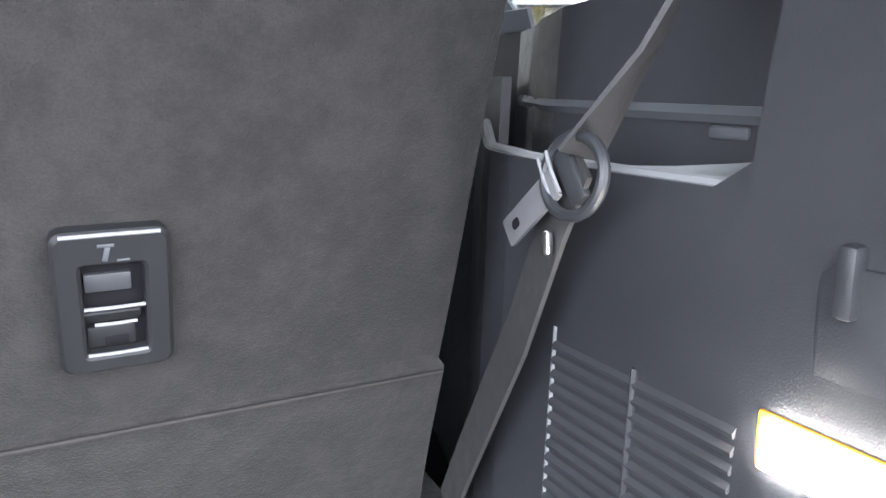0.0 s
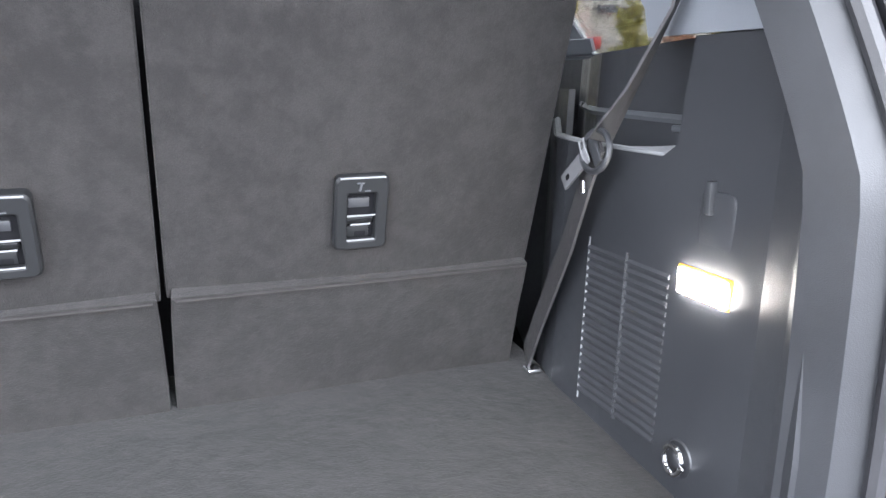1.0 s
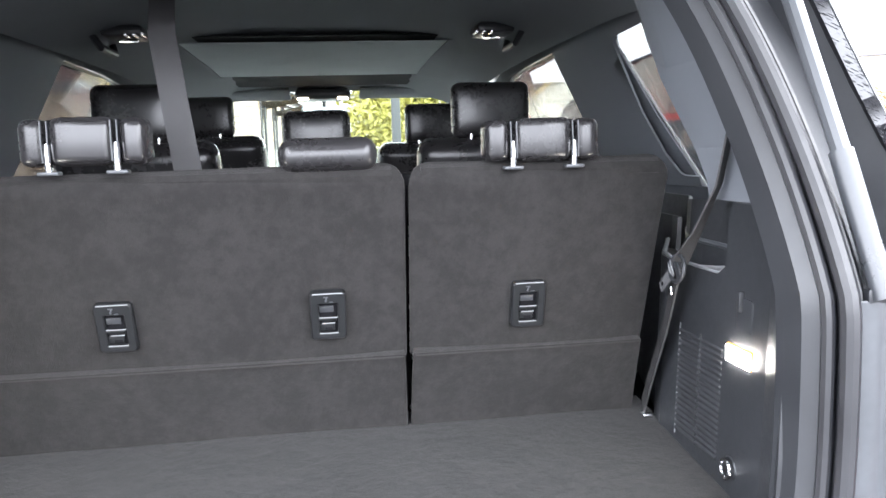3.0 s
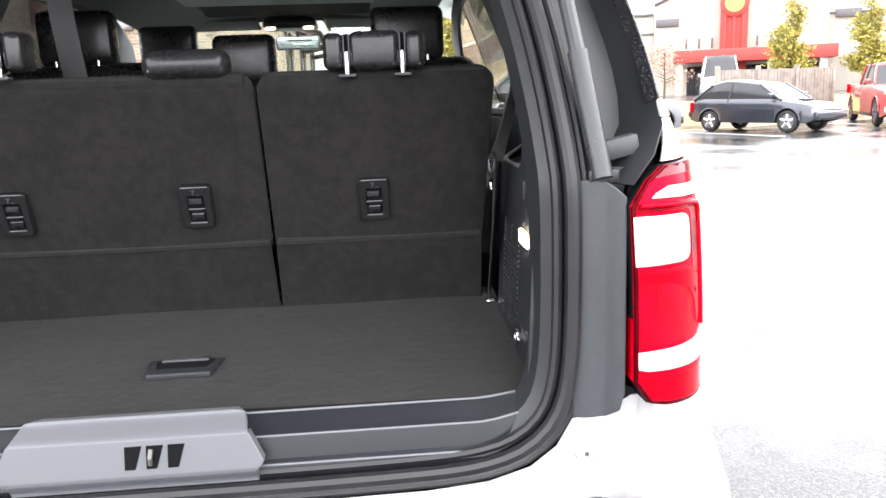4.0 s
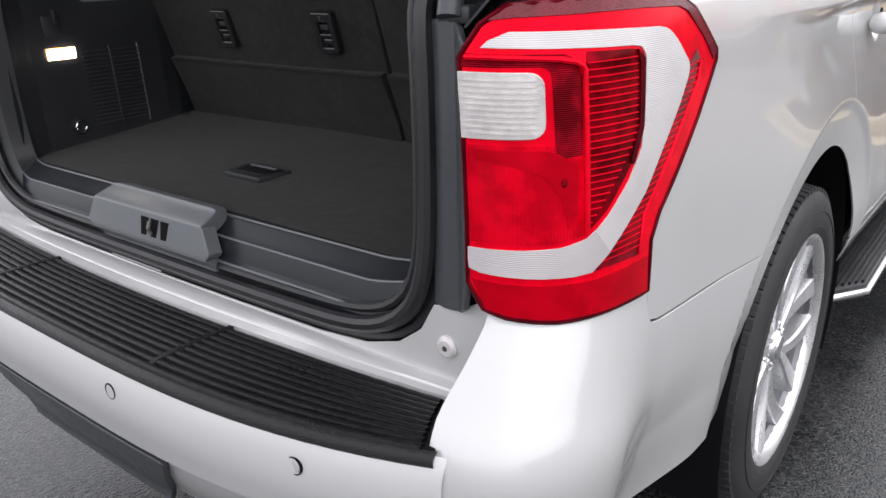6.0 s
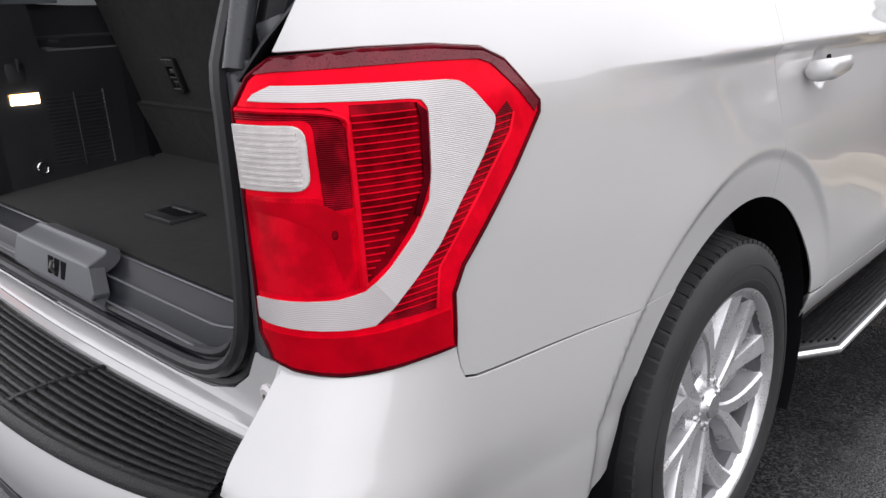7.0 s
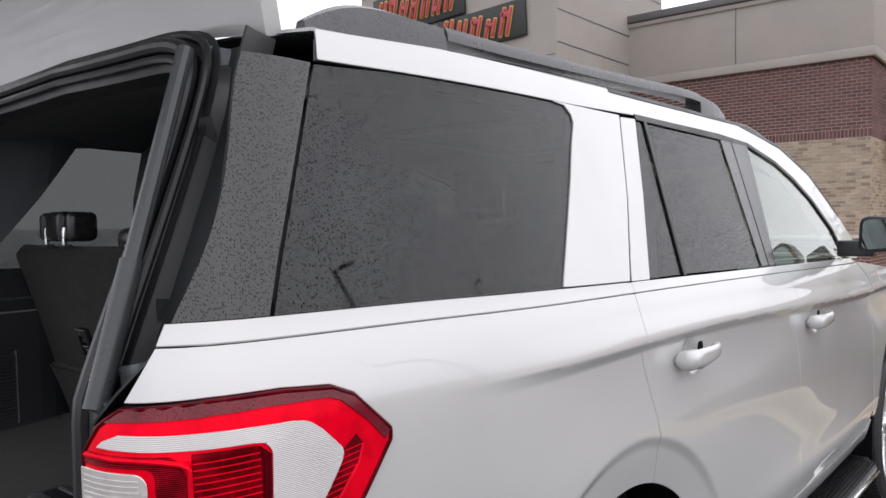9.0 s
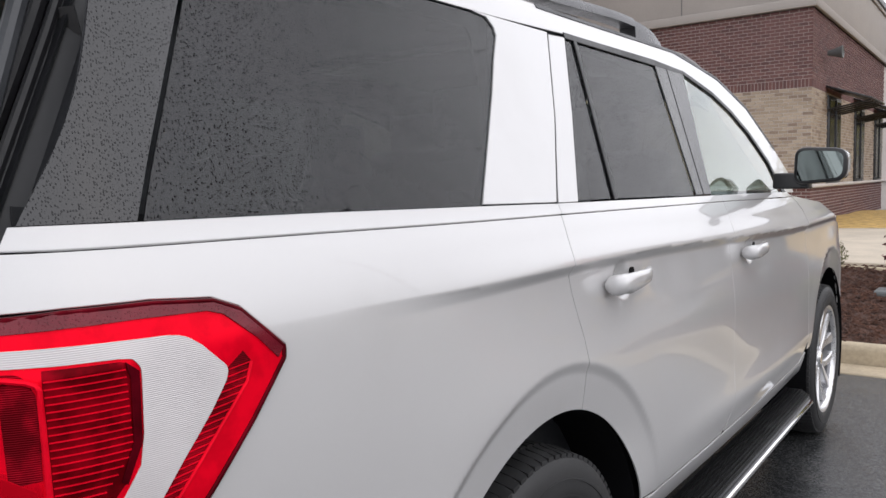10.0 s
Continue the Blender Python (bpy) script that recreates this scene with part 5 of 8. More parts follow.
for mirror in (False, True):
    trim = part("quarter_trim", sheet(low_trim, inner_wall, 0.04, 0.006, mirror), TRIM, suv, "dark plastic cargo side trim")
    part("pillar_trim", sheet(up_trim, inner_wall, 0.05, 0.006, mirror), PILLAR, suv, "grey pillar trim")
    part("window_ledge", sheet(mid_trim, lambda y, z: inner_wall(y, z, -0.05), 0.06, 0.006, mirror), TRIM, suv)
    part("door_trim", sheet(front_trim, lambda y, z: inner_wall(y, z, -0.03), 0.15, 0.01, mirror), TRIM, suv)
    part("rear_pillar_trim", sheet(cpill, lambda y, z: Vector((surf(y + 0.099, z).x - 0.035, y, z)), 0.06, 0.006, mirror), PILLAR, suv, "grey pillar trim")
    s = -1 if mirror else 1
    # storage ledge: lip and corner coloured pale for window light, floor and back wall of the pocket
    lip = tube([(s * side_x(y, z), y, z) for y, z in ((0.318, 1.238), (0.345, 1.238), (0.40, 1.238), (0.50, 1.239), (0.585, 1.241), (0.68, 1.256))], 0.0042, 8)
    part("ledge_lip", lip, LIP, trim)
    shelf = [[Vector((s * (side_x(y, 1.24) + d * w), y, 1.2395 + 0.010 * d * (w / 0.06) - 0.003 * math.sin(3.14 * d))) for d in np.linspace(0, 1, 6)] for y, w in ((0.300, 0.060), (0.312, 0.058), (0.328, 0.050), (0.350, 0.034), (0.375, 0.018), (0.41, 0.006))]
    part("ledge_corner", thicken(loft(shelf), 0.004), LIP, trim, "corner of the storage ledge, coloured pale for window light")
    part("ledge_floor", thicken(loft([[Vector((s * (side_x(y, 1.23) + d), y, 1.232 - 0.02 * (d / 0.1)))for d in (0.0, 0.05, 0.115)] for y in (0.28, 0.4, 0.55, 0.72)]), 0.003), TRIM, trim)
    part("ledge_back", thicken(loft([[Vector((s * (side_x(y, 1.30) + 0.110 - 0.06 * (z - 1.21) / 0.1), y, z)) for z in (1.205, 1.25, 1.30)] for y in (0.26, 0.4, 0.55, 0.75)]), 0.003), TRIM, trim)
    part("ledge_rail", tube([(s * (side_x(y, 1.27) + 0.045), y, 1.272 + 0.012 * (y - 0.3)) for y in (0.27, 0.4, 0.55, 0.70)], 0.006, 6), SATIN, trim)
    part("ledge_clip", rbox(0.02, 0.03, 0.008, 0.002, (s * 0.735, 0.36, 1.262)), SATIN, trim)
    # grille of the cargo vent
    grille = part("vent_frame", sheet([(0.284, 0.915), (0.456, 0.915), (0.456, 1.122), (0.284, 1.128)], lambda y, z: inner_wall(y, z, 0.001), 0.05, 0.003, mirror), SHELL, trim, "dark louvred cargo vent")
    for k in range(19):
        z = 0.925 + 0.0104 * k
        lou = [[Vector((s * (side_x(y, z) - a), y, z + b)) for a, b in ((0.0, 0.0), (0.008, -0.003), (0.009, 0.0), (0.002, 0.007))] for y in (0.290, 0.37, 0.450)]
        part("louvre", loft(lou, True, True), LOUVRE, grille)
    part("vent_bead", tube([(s * (side_x(0.451, z) - 0.003), 0.451, z) for z in (0.912, 1.0, 1.125)], 0.004, 8), LIP, grille)
    part("vent_divider", tube([(s * (side_x(0.368, z) - 0.006), 0.368, z) for z in (0.918, 1.0, 1.122)], 0.003, 6), TRIM, grille)
    # cargo lamp, lit
    base = part("cargo_lamp", prism([(0.196, 1.098), (0.278, 1.098), (0.278, 1.132), (0.196, 1.132)], s * (side_x(0.24, 1.11) - 0.007), s * (side_x(0.24, 1.11) + 0.006), "x", 0.003), WARNING, suv, "lit cargo lamp in the side trim")
    part("lamp_lens", prism([(0.201, 1.102), (0.273, 1.102), (0.273, 1.128), (0.201, 1.128)], s * (side_x(0.24, 1.11) - 0.0105), s * (side_x(0.24, 1.11) - 0.004), "x", 0.002), LAMP_ON, base, "lit lens")
    # bag hook and tie-down ring
    hook = part("bag_hook", prism([(0.203, 1.145, 0.006), (0.254, 1.145, 0.006), (0.254, 1.212, 0.012), (0.203, 1.212, 0.012)], s * (side_x(0.23, 1.18) - 0.007), s * (side_x(0.23, 1.18) + 0.004), "x", 0.003), TRIM, suv, "dark folding bag hook")
    part("hook_tab", rbox(0.012, 0.010, 0.034, 0.003, (s * (side_x(0.23, 1.2) - 0.008), 0.237, 1.205)), TRIM, hook)
    ring = part("tie_down", lathe([(0.0, -0.006), (0.020, -0.005), (0.024, 0.0), (0.024, 0.006)], 24, "x", (s * (side_x(0.245, 0.925) - 0.002), 0.245, 0.925)), TRIM, suv, "chrome cargo tie-down ring")
    loop = [(s * (side_x(0.245, 0.925) - 0.014), 0.245 + 0.014 * math.cos(a), 0.926 + 0.016 * math.sin(a)) for a in np.linspace(0, 2 * math.pi, 14)[:-1]]
    part("ring", tube(loop, 0.0032, 8, True), CHROME, ring)
    part("floor_clip", rbox(0.02, 0.022, 0.008, 0.002, (s * 0.648, 0.556, 0.912)), CHROME, suv)
    part("trim_bead", tube([(s * (side_x(0.283, z) - 0.002), 0.283, z) for z in (0.905, 1.0, 1.095)], 0.0035, 6), LIP, trim)

# headliner, sunroof shade and fittings
rows = []
LINER_Z = spline([0.33, 0.6, 1.2, 1.8, 2.2, 2.6, 2.86, 3.02], [1.806, 1.846, 1.872, 1.878, 1.872, 1.852, 1.822, 1.793])
for y in np.linspace(0.33, 3.02, 26):
    rows.append([Vector((0.70 * t, y, LINER_Z(y) - 0.105 * abs(t) ** 3.4)) for t in np.linspace(-1, 1, 25)])
part("headliner", thicken(loft(rows), 0.008), LINER, suv, "grey cloth headliner")


def roof_panel(y0, y1, half0, half1, drop, n=12):
    """A panel that follows the headliner from side to side and from back to front."""
    out = []
    for k in range(n):
        t = k / (n - 1)
        y, half = y0 + (y1 - y0) * t, half0 + (half1 - half0) * t
        out.append([Vector((half * q - 0.012, y, LINER_Z(y) - drop)) for q in np.linspace(-1, 1, 13)])
    return out


part("sunroof_frame", thicken(loft(roof_panel(1.72, 2.86, 0.56, 0.54, 0.020)), 0.004), SHELL, suv, "dark sunroof surround")
part("sunroof_shade", thicken(loft(roof_panel(1.80, 2.60, 0.455, 0.43, 0.030)), 0.003), SHADE, suv, "pale sunroof shade")
for sg in (1, -1):
    rows = [[Vector((sg * (0.455 - 0.025 * t + d) - 0.012, 1.78 + 0.84 * t, LINER_Z(1.78 + 0.84 * t) - h)) for d, h in ((0.0, 0.031), (0.02, 0.030), (0.13, 0.052))] for t in np.linspace(0, 1, 9)]
    part("sunroof_cheek", thicken(loft(rows), 0.004), LINER, suv)
console = part("overhead_console", rbox(0.27, 0.20, 0.05, 0.022, (-0.01, 3.00, 1.765), 4), TRIM, suv, "dark overhead console with lit lamps")
for x in (-0.105, 0.085):
    part("map_lamp", rbox(0.05, 0.030, 0.010, 0.003, (x, 2.915, 1.742)), DOMELIT, console)
mirror_arm = part("rear_view_mirror", rbox(0.245, 0.03, 0.076, 0.020, (-0.012, 3.34, 1.700), 3), BLACKMETAL, suv, "black rear-view mirror")
part("mirror_face", rbox(0.224, 0.003, 0.058, 0.001, (-0.012, 3.3235, 1.700)), CHROME, mirror_arm)
part("mirror_stalk", tube([(-0.012, 3.35, 1.73), (-0.012, 3.34, 1.77), (-0.012, 3.27, 1.79)], 0.010, 8), BLACKMETAL, mirror_arm)
for s in (1, -1):
    part("sun_visor", rbox(0.40, 0.15, 0.016, 0.007, (s * 0.37, 3.00, 1.792 - 0.020), rot=Matrix.Rotation(radians(-13), 4, "X")), LINER, suv)
    grab = part("grab_handle", tube([(s * 0.60, 1.35, 1.81), (s * 0.585, 1.38, 1.775), (s * 0.585, 1.52, 1.775), (s * 0.60, 1.55, 1.81)], 0.010, 8), TRIM, suv)
    air = part("roof_vent", rbox(0.11, 0.13, 0.03, 0.010, (s * 0.52, 1.40, 1.815)), TRIM, suv, "roof air vent with chrome knob")
    part("vent_knob", lathe([(0.0, 0.0), (0.026, 0.002), (0.030, 0.012)], 16, "z", (s * 0.52, 1.42, 1.794)), CHROME, air)
    for k in range(3):
        part("vent_slat", rbox(0.008, 0.050, 0.008, 0.002, (s * (0.455 + 0.022 * k), 1.32, 1.798)), CHROME, air)
dash = part("dashboard", prism([(3.05, 0.75), (3.60, 0.75), (3.62, 1.28), (3.40, 1.30), (3.18, 1.24), (3.10, 1.05)], -0.80, 0.80, "x", 0.02), TRIM, suv, "dark dashboard")
wheel_pts = [(-0.42 + 0.185 * math.cos(a), 2.98 + 0.07 * math.sin(a), 1.15 + 0.17 * math.sin(a)) for a in np.linspace(0, 2 * math.pi, 29)[:-1]]
part("steering_wheel", tube(wheel_pts, 0.017, 10, True), LEATHER, suv, "black leather steering wheel")


# ---- seats ----
def cushion(sx, sy, sz, r, at, rot=None, puff=0.0):
    bm = rbox(sx, sy, sz, r, (0, 0, 0), 4)
    bmesh.ops.subdivide_edges(bm, edges=[e for e in bm.edges if e.calc_length() > 0.08], cuts=3, use_grid_fill=True)
    for v in bm.verts:
        t = (1 - (2 * v.co.x / sx) ** 2) * (1 - (2 * v.co.z / sz) ** 2)
        v.co.y += (1 if v.co.y > 0 else -1) * puff * max(0, t)
    bmesh.ops.transform(bm, matrix=Matrix.Translation(at) @ (rot if rot else Matrix()), verts=bm.verts[:])
    return bm


LEAN = math.atan2(0.105, 0.362)


def back_at(x, h, out=0.0):
    """A point on the carpeted rear face of the third row, h metres up from its seam."""
    return Vector((x, 0.560 - 0.29 * h - out * math.cos(LEAN), 1.073 + h - out * math.sin(LEAN)))


def seat_latch(parent, x):
    """A plastic frame round a deep well, with the pull bars across it."""
    w, lo, hi, iw, ilo, ihi = 0.0325, -0.046, 0.050, 0.0175, -0.034, 0.028
    ring = lambda half, a, b, r, n=5: [(sx * (half - r) + r * math.cos(q), (b if sz > 0 else a) - sz * r + r * math.sin(q)) for sx, sz, q0 in ((1, 1, 0), (-1, 1, 1.5708), (-1, -1, 3.1416), (1, -1, 4.7124)) for q in np.linspace(q0, q0 + 1.5708, n)]
    loops = [(ring(w, lo, hi, 0.008), 0.012), (ring(w, lo, hi, 0.008), -0.003), (ring(w - 0.0025, lo + 0.0025, hi - 0.0025, 0.007), -0.0062), (ring(iw + 0.002, ilo - 0.002, ihi + 0.002, 0.004), -0.0058), (ring(iw, ilo, ihi, 0.003), -0.004), (ring(iw - 0.001, ilo + 0.001, ihi - 0.001, 0.003), 0.005)]
    bm = loft([[Vector((a, d, b)) for a, b in loop] for loop, d in loops], True)
    lat = part("release_latch", bm, LATCHM, parent, "black plastic seat release latch")
    lat.matrix_basis = Matrix.Translation(back_at(x, 0.095, 0.017)) @ Matrix.Rotation(LEAN, 4, "X")
    part("latch_well", rbox(0.036, 0.003, 0.064, 0.001, (0, 0.0050, -0.003)), SHELL, lat)
    part("latch_plate", rbox(0.026, 0.004, 0.012, 0.001, (-0.003, 0.0020, 0.014)), LOUVRE, lat)
    part("latch_paddle", rbox(0.033, 0.006, 0.010, 0.002, (-0.002, 0.001, -0.008), rot=Matrix.Rotation(radians(28), 4, "X")), LATCHM, lat)
    part("latch_catch", rbox(0.028, 0.005, 0.015, 0.002, (-0.003, 0.0030, -0.024)), LATCHM, lat)
    part("catch_slot", rbox(0.014, 0.003, 0.007, 0.001, (0.000, 0.0016, -0.027)), SHELL, lat)
    for z, half, d in ((-0.0015, 0.017, -0.003), (-0.0145, 0.012, 0.000), (-0.0335, 0.017, -0.004)):
        part("latch_bar", tube([(-half, d, z), (0, d - 0.0006, z), (half, d, z)], 0.0012, 8), LIP, lat)
    # highlight on the frame's top edge, made as a pale tube
    part("latch_highlight", tube([(-0.027, -0.0052, 0.0478), (0, -0.0056, 0.0482), (0.027, -0.0052, 0.0478)], 0.0013, 8), LIP, lat)
    part("latch_mark", rbox(0.003, 0.001, 0.009, 0.0003, (-0.003, -0.0062, 0.036), rot=Matrix.Rotation(radians(14), 4, "Y")), SATIN, lat)
    part("latch_mark", rbox(0.009, 0.001, 0.002, 0.0003, (-0.003, -0.0062, 0.0415)), SATIN, lat)
    part("latch_mark", rbox(0.007, 0.001, 0.0016, 0.0003, (0.006, -0.0062, 0.0315)), SATIN, lat)


def headrest(parent, x, y, z, w, h, posts=True, tri=True):
    """A padded bar in three panels with dark channels for its two posts, or one plain pad."""
    hr = part("headrest", cushion(w * (0.50 if tri else 1), 0.078, h, 0.016 if tri else 0.026, (x, y, z), puff=0.006), LEATHER, parent, "black leather headrest")
    if tri:
        for s in (1, -1):
            part("headrest_wing", cushion(w * 0.21, 0.074, h * 0.98, 0.016, (x + s * w * 0.395, y + 0.003, z - 0.001), puff=0.003), LEATHER, hr)
            part("headrest_gap", rbox(w * 0.06, 0.050, h * 0.92, 0.006, (x + s * w * 0.27, y + 0.004, z)), SHELL, hr)
            for e in (0.245, 0.295):
                part("piping", tube([(x + s * w * e, y - 0.039, z - h * 0.42), (x + s * w * e, y - 0.041, z), (x + s * w * e, y - 0.039, z + h * 0.42)], 0.0014, 6), SATIN, hr)
    if posts:
        for s in (1, -1):
            px_ = x + s * w * 0.27
            part("headrest_post", tube([(px_, y - 0.030, z - h * 0.66), (px_, y - 0.032, z - h * 0.25), (px_, y - 0.030, z - h * 0.04)], [0.0062, 0.0062, 0.005], 12), CHROME, hr, "chrome headrest post")
            part("post_collar", rbox(0.034, 0.022, 0.006, 0.002, (px_, y - 0.028, z - h * 0.64)), SATIN, hr)


def third_row(name, x0, x1, latches, heads, label):
    seat = thing(name, label, "car seat")
    ob = seat
    # upper panel: rounded slab that leans to the rear
    xc, w = (x0 + x1) / 2, x1 - x0
    out = [(-w / 2, -0.004), (w / 2, -0.004), (w / 2 + (0.023 if x1 > 0.5 else 0.0), 0.36, 0.035), (-w / 2 - (0.03 if x0 < -0.5 else 0.0), 0.36, 0.035)]
    slab = sheet(out, lambda a, h: back_at(xc + a, h, 0.004 * math.sin(7 * a + 9 * h) + 0.008 * math.cos(a / w * 3.0) - 0.030 * max(0.0, (h - 0.325) / 0.035) ** 2), (0.045, 0.009), 0.05, False, 0.004)
    part("seat_back", slab, CARPET, ob, "dark grey carpeted seat back")
    part("seat_top", tube([back_at(xc - w / 2 + 0.02, 0.340, -0.02), back_at(xc, 0.342, -0.02), back_at(xc + w / 2 - 0.02 + (0.023 if x1 > 0.5 else 0), 0.340, -0.02)], 0.018, 10), CARPET, ob)
    # lower flap that covers the hinge, with a sewn seam
    flap = sheet([(-w / 2, 0.0), (w / 2, 0.0), (w / 2 - 0.004, 0.159), (-w / 2 + 0.004, 0.159)], lambda a, h: Vector((xc + a, 0.600 - 0.062 * (max(h, 0.0) / 0.165) ** 1.2 - 0.004 * math.sin(3 * a + 1), 0.912 + h)), 0.045, 0.03, False, 0.004)
    part("hinge_flap", flap, CARPET, ob, "dark grey carpet flap")
    # lighter tube puts the light on the flap's top edge into colour
    part("seam", tube([(xc + a, 0.5385 - 0.004 * math.sin(3 * a + 1), 1.0716) for a in np.linspace(-w / 2 + 0.006, w / 2 - 0.006, 12)], 0.0019, 6), SEAM, ob, "edge of the carpet flap, its highlight put into the colour")
    part("front_cushion", cushion(w, 0.12, 0.40, 0.05, (xc, 0.635, 1.205), Matrix.Rotation(LEAN, 4, "X")), LEATHER, ob)
    part("seat_cushion", cushion(w, 0.45, 0.16, 0.05, (xc, 0.95, 0.93)), LEATHER, ob)
    part("seat_frame", rbox(w * 0.9, 0.40, 0.44, 0.02, (xc, 0.93, 0.65)), TRIM, ob)
    if x0 < 0:
        part("gap_filler", rbox(0.05, 0.08, 0.50, 0.01, (0.166, 0.66, 1.17), rot=Matrix.Rotation(LEAN, 4, "X")), SHELL, ob)
    for x in latches:
        seat_latch(ob, x)
    for h in heads:
        headrest(ob, *h)
    return seat


third_row("third_row_seat", 0.172, 0.631, [0.394], [(0.410, 0.475, 1.474, 0.206, 0.076)], "dark carpeted third-row seat back, narrow side, standing upright")
third_row("third_row_seat", -0.660, 0.160, [0.017, -0.357], [(-0.366, 0.475, 1.492, 0.200, 0.080), (0.031, 0.490, 1.458, 0.172, 0.060, False, False)], "dark carpeted third-row seat back, wide side, standing upright")


def cabin_seat(name, x, y, w, top, label, head_w=0.24, slim=False):
    seat = thing(name, label, "car seat")
    tilt = Matrix.Rotation(radians(14), 4, "X")
    part("seat_back", cushion(w, 0.13, top - 0.80, 0.05, (x, y + 0.05, (top + 0.62) / 2), tilt, 0.01), LEATHER, seat)
    part("seat_cushion", cushion(w, 0.50, 0.16, 0.05, (x, y + 0.34, 0.72)), LEATHER, seat)
    part("seat_base", rbox(w * 0.8, 0.45, 0.26, 0.02, (x, y + 0.34, 0.55)), TRIM, seat)
    headrest(seat, x, y - 0.03, top - 0.02, head_w, 0.17, True, False)
    return seat


for x, top in ((-0.528, 1.617), (0.520, 1.605)):
    cabin_seat("second_row_seat", x, 1.50, 0.46, top, "black leather second-row seat")
cabin_seat("second_row_seat", -0.01, 1.50, 0.30, 1.53, "narrow black leather second-row middle seat", 0.2)
for x, top in ((-0.505, 1.660), (0.470, 1.612)):
    cabin_seat("front_seat", x, 2.52, 0.50, top, "black leather front seat", 0.25)


def ribbon(points, w, side=Vector((0, 1, 0)), t=0.0016, end=None):
    """A strap along points; its width lies along side, and turns to end where that is given."""
    rows = []
    for i, p in enumerate(points):
        p = Vector(p)
        d = (Vector(points[min(i + 1, len(points) - 1)]) - Vector(points[max(0, i - 1)])).normalized()
        across = side.lerp(end, (i / (len(points) - 1)) ** 4) if end else side
        a = (across - d * across.dot(d)).normalized() * (w / 2)
        n = d.cross(a).normalized() * t
        rows.append([p - a - n, p + a - n, p + a + n, p - a + n])
    return loft(rows, True, True)


# seat belts: one on the side trim with its tongue and guide, one hanging from the roof
belt = thing("seat_belt", "grey seat belt with a metal tongue hanging at the side trim", "seat belt")
side_path = [(0.672, 0.270, 1.50), (0.668, 0.305, 1.39), (0.655, 0.352, 1.31), (0.642, 0.392, 1.250), (0.645, 0.420, 1.205), (0.647, 0.462, 1.12), (0.648, 0.542, 0.985), (0.649, 0.575, 0.925)]
part("webbing", ribbon([(0.675, 0.235, 1.66)] + side_path[:4], 0.030, Vector((0.75, 0.70, 0.36)), end=Vector((1, -0.2, 0))), WEBBING, belt, "grey webbing")
part("lower_webbing", ribbon(side_path[3:], 0.042, Vector((0.25, 1, 0))), WEBBING, belt, "grey webbing")
part("belt_guide", tube([(0.634 + 0.004 * math.sin(a), 0.387 + 0.027 * math.cos(a), 1.239 + 0.023 * math.sin(a)) for a in np.linspace(0, 2 * math.pi, 41)[:-1]], 0.0038, 10, True, up=Vector((1, 0, 0))), TRIM, belt, "black plastic belt guide")
part("tongue", rbox(0.004, 0.020, 0.066, 0.002, (0.633, 0.428, 1.214), rot=Matrix.Rotation(radians(52), 4, "X")), TONGUE, belt, "metal belt tongue")
part("tongue_grip", rbox(0.006, 0.036, 0.016, 0.0028, (0.638, 0.394, 1.238), rot=Matrix.Rotation(radians(52), 4, "X")), TRIM, belt)
for y, z in ((0.419, 1.2465), (0.411, 1.2515)):
    part("tongue_edge", tube([(0.6315, y, z), (0.6305, y - 0.0075, z - 0.0115), (0.6315, y - 0.015, z - 0.023)], 0.0013, 8), LIP, belt)
part("tongue_hole", rbox(0.006, 0.008, 0.011, 0.003, (0.633, 0.442, 1.203), rot=Matrix.Rotation(radians(52), 4, "X")), SHELL, belt)
part("tongue_stop", rbox(0.006, 0.006, 0.016, 0.002, (0.635, 0.412, 1.195)), CHROME, belt)
roof_belt = thing("seat_belt", "grey seat belt hanging from the headliner", "seat belt")
part("webbing", ribbon([(-0.29, 0.78, 1.80), (-0.272, 0.66, 1.70), (-0.250, 0.62, 1.57), (-0.228, 0.60, 1.42)], 0.05, Vector((1, 0, 0))), WEBBING, roof_belt)
part("belt_anchor", rbox(0.07, 0.05, 0.02, 0.006, (-0.29, 0.79, 1.808)), TRIM, roof_belt)


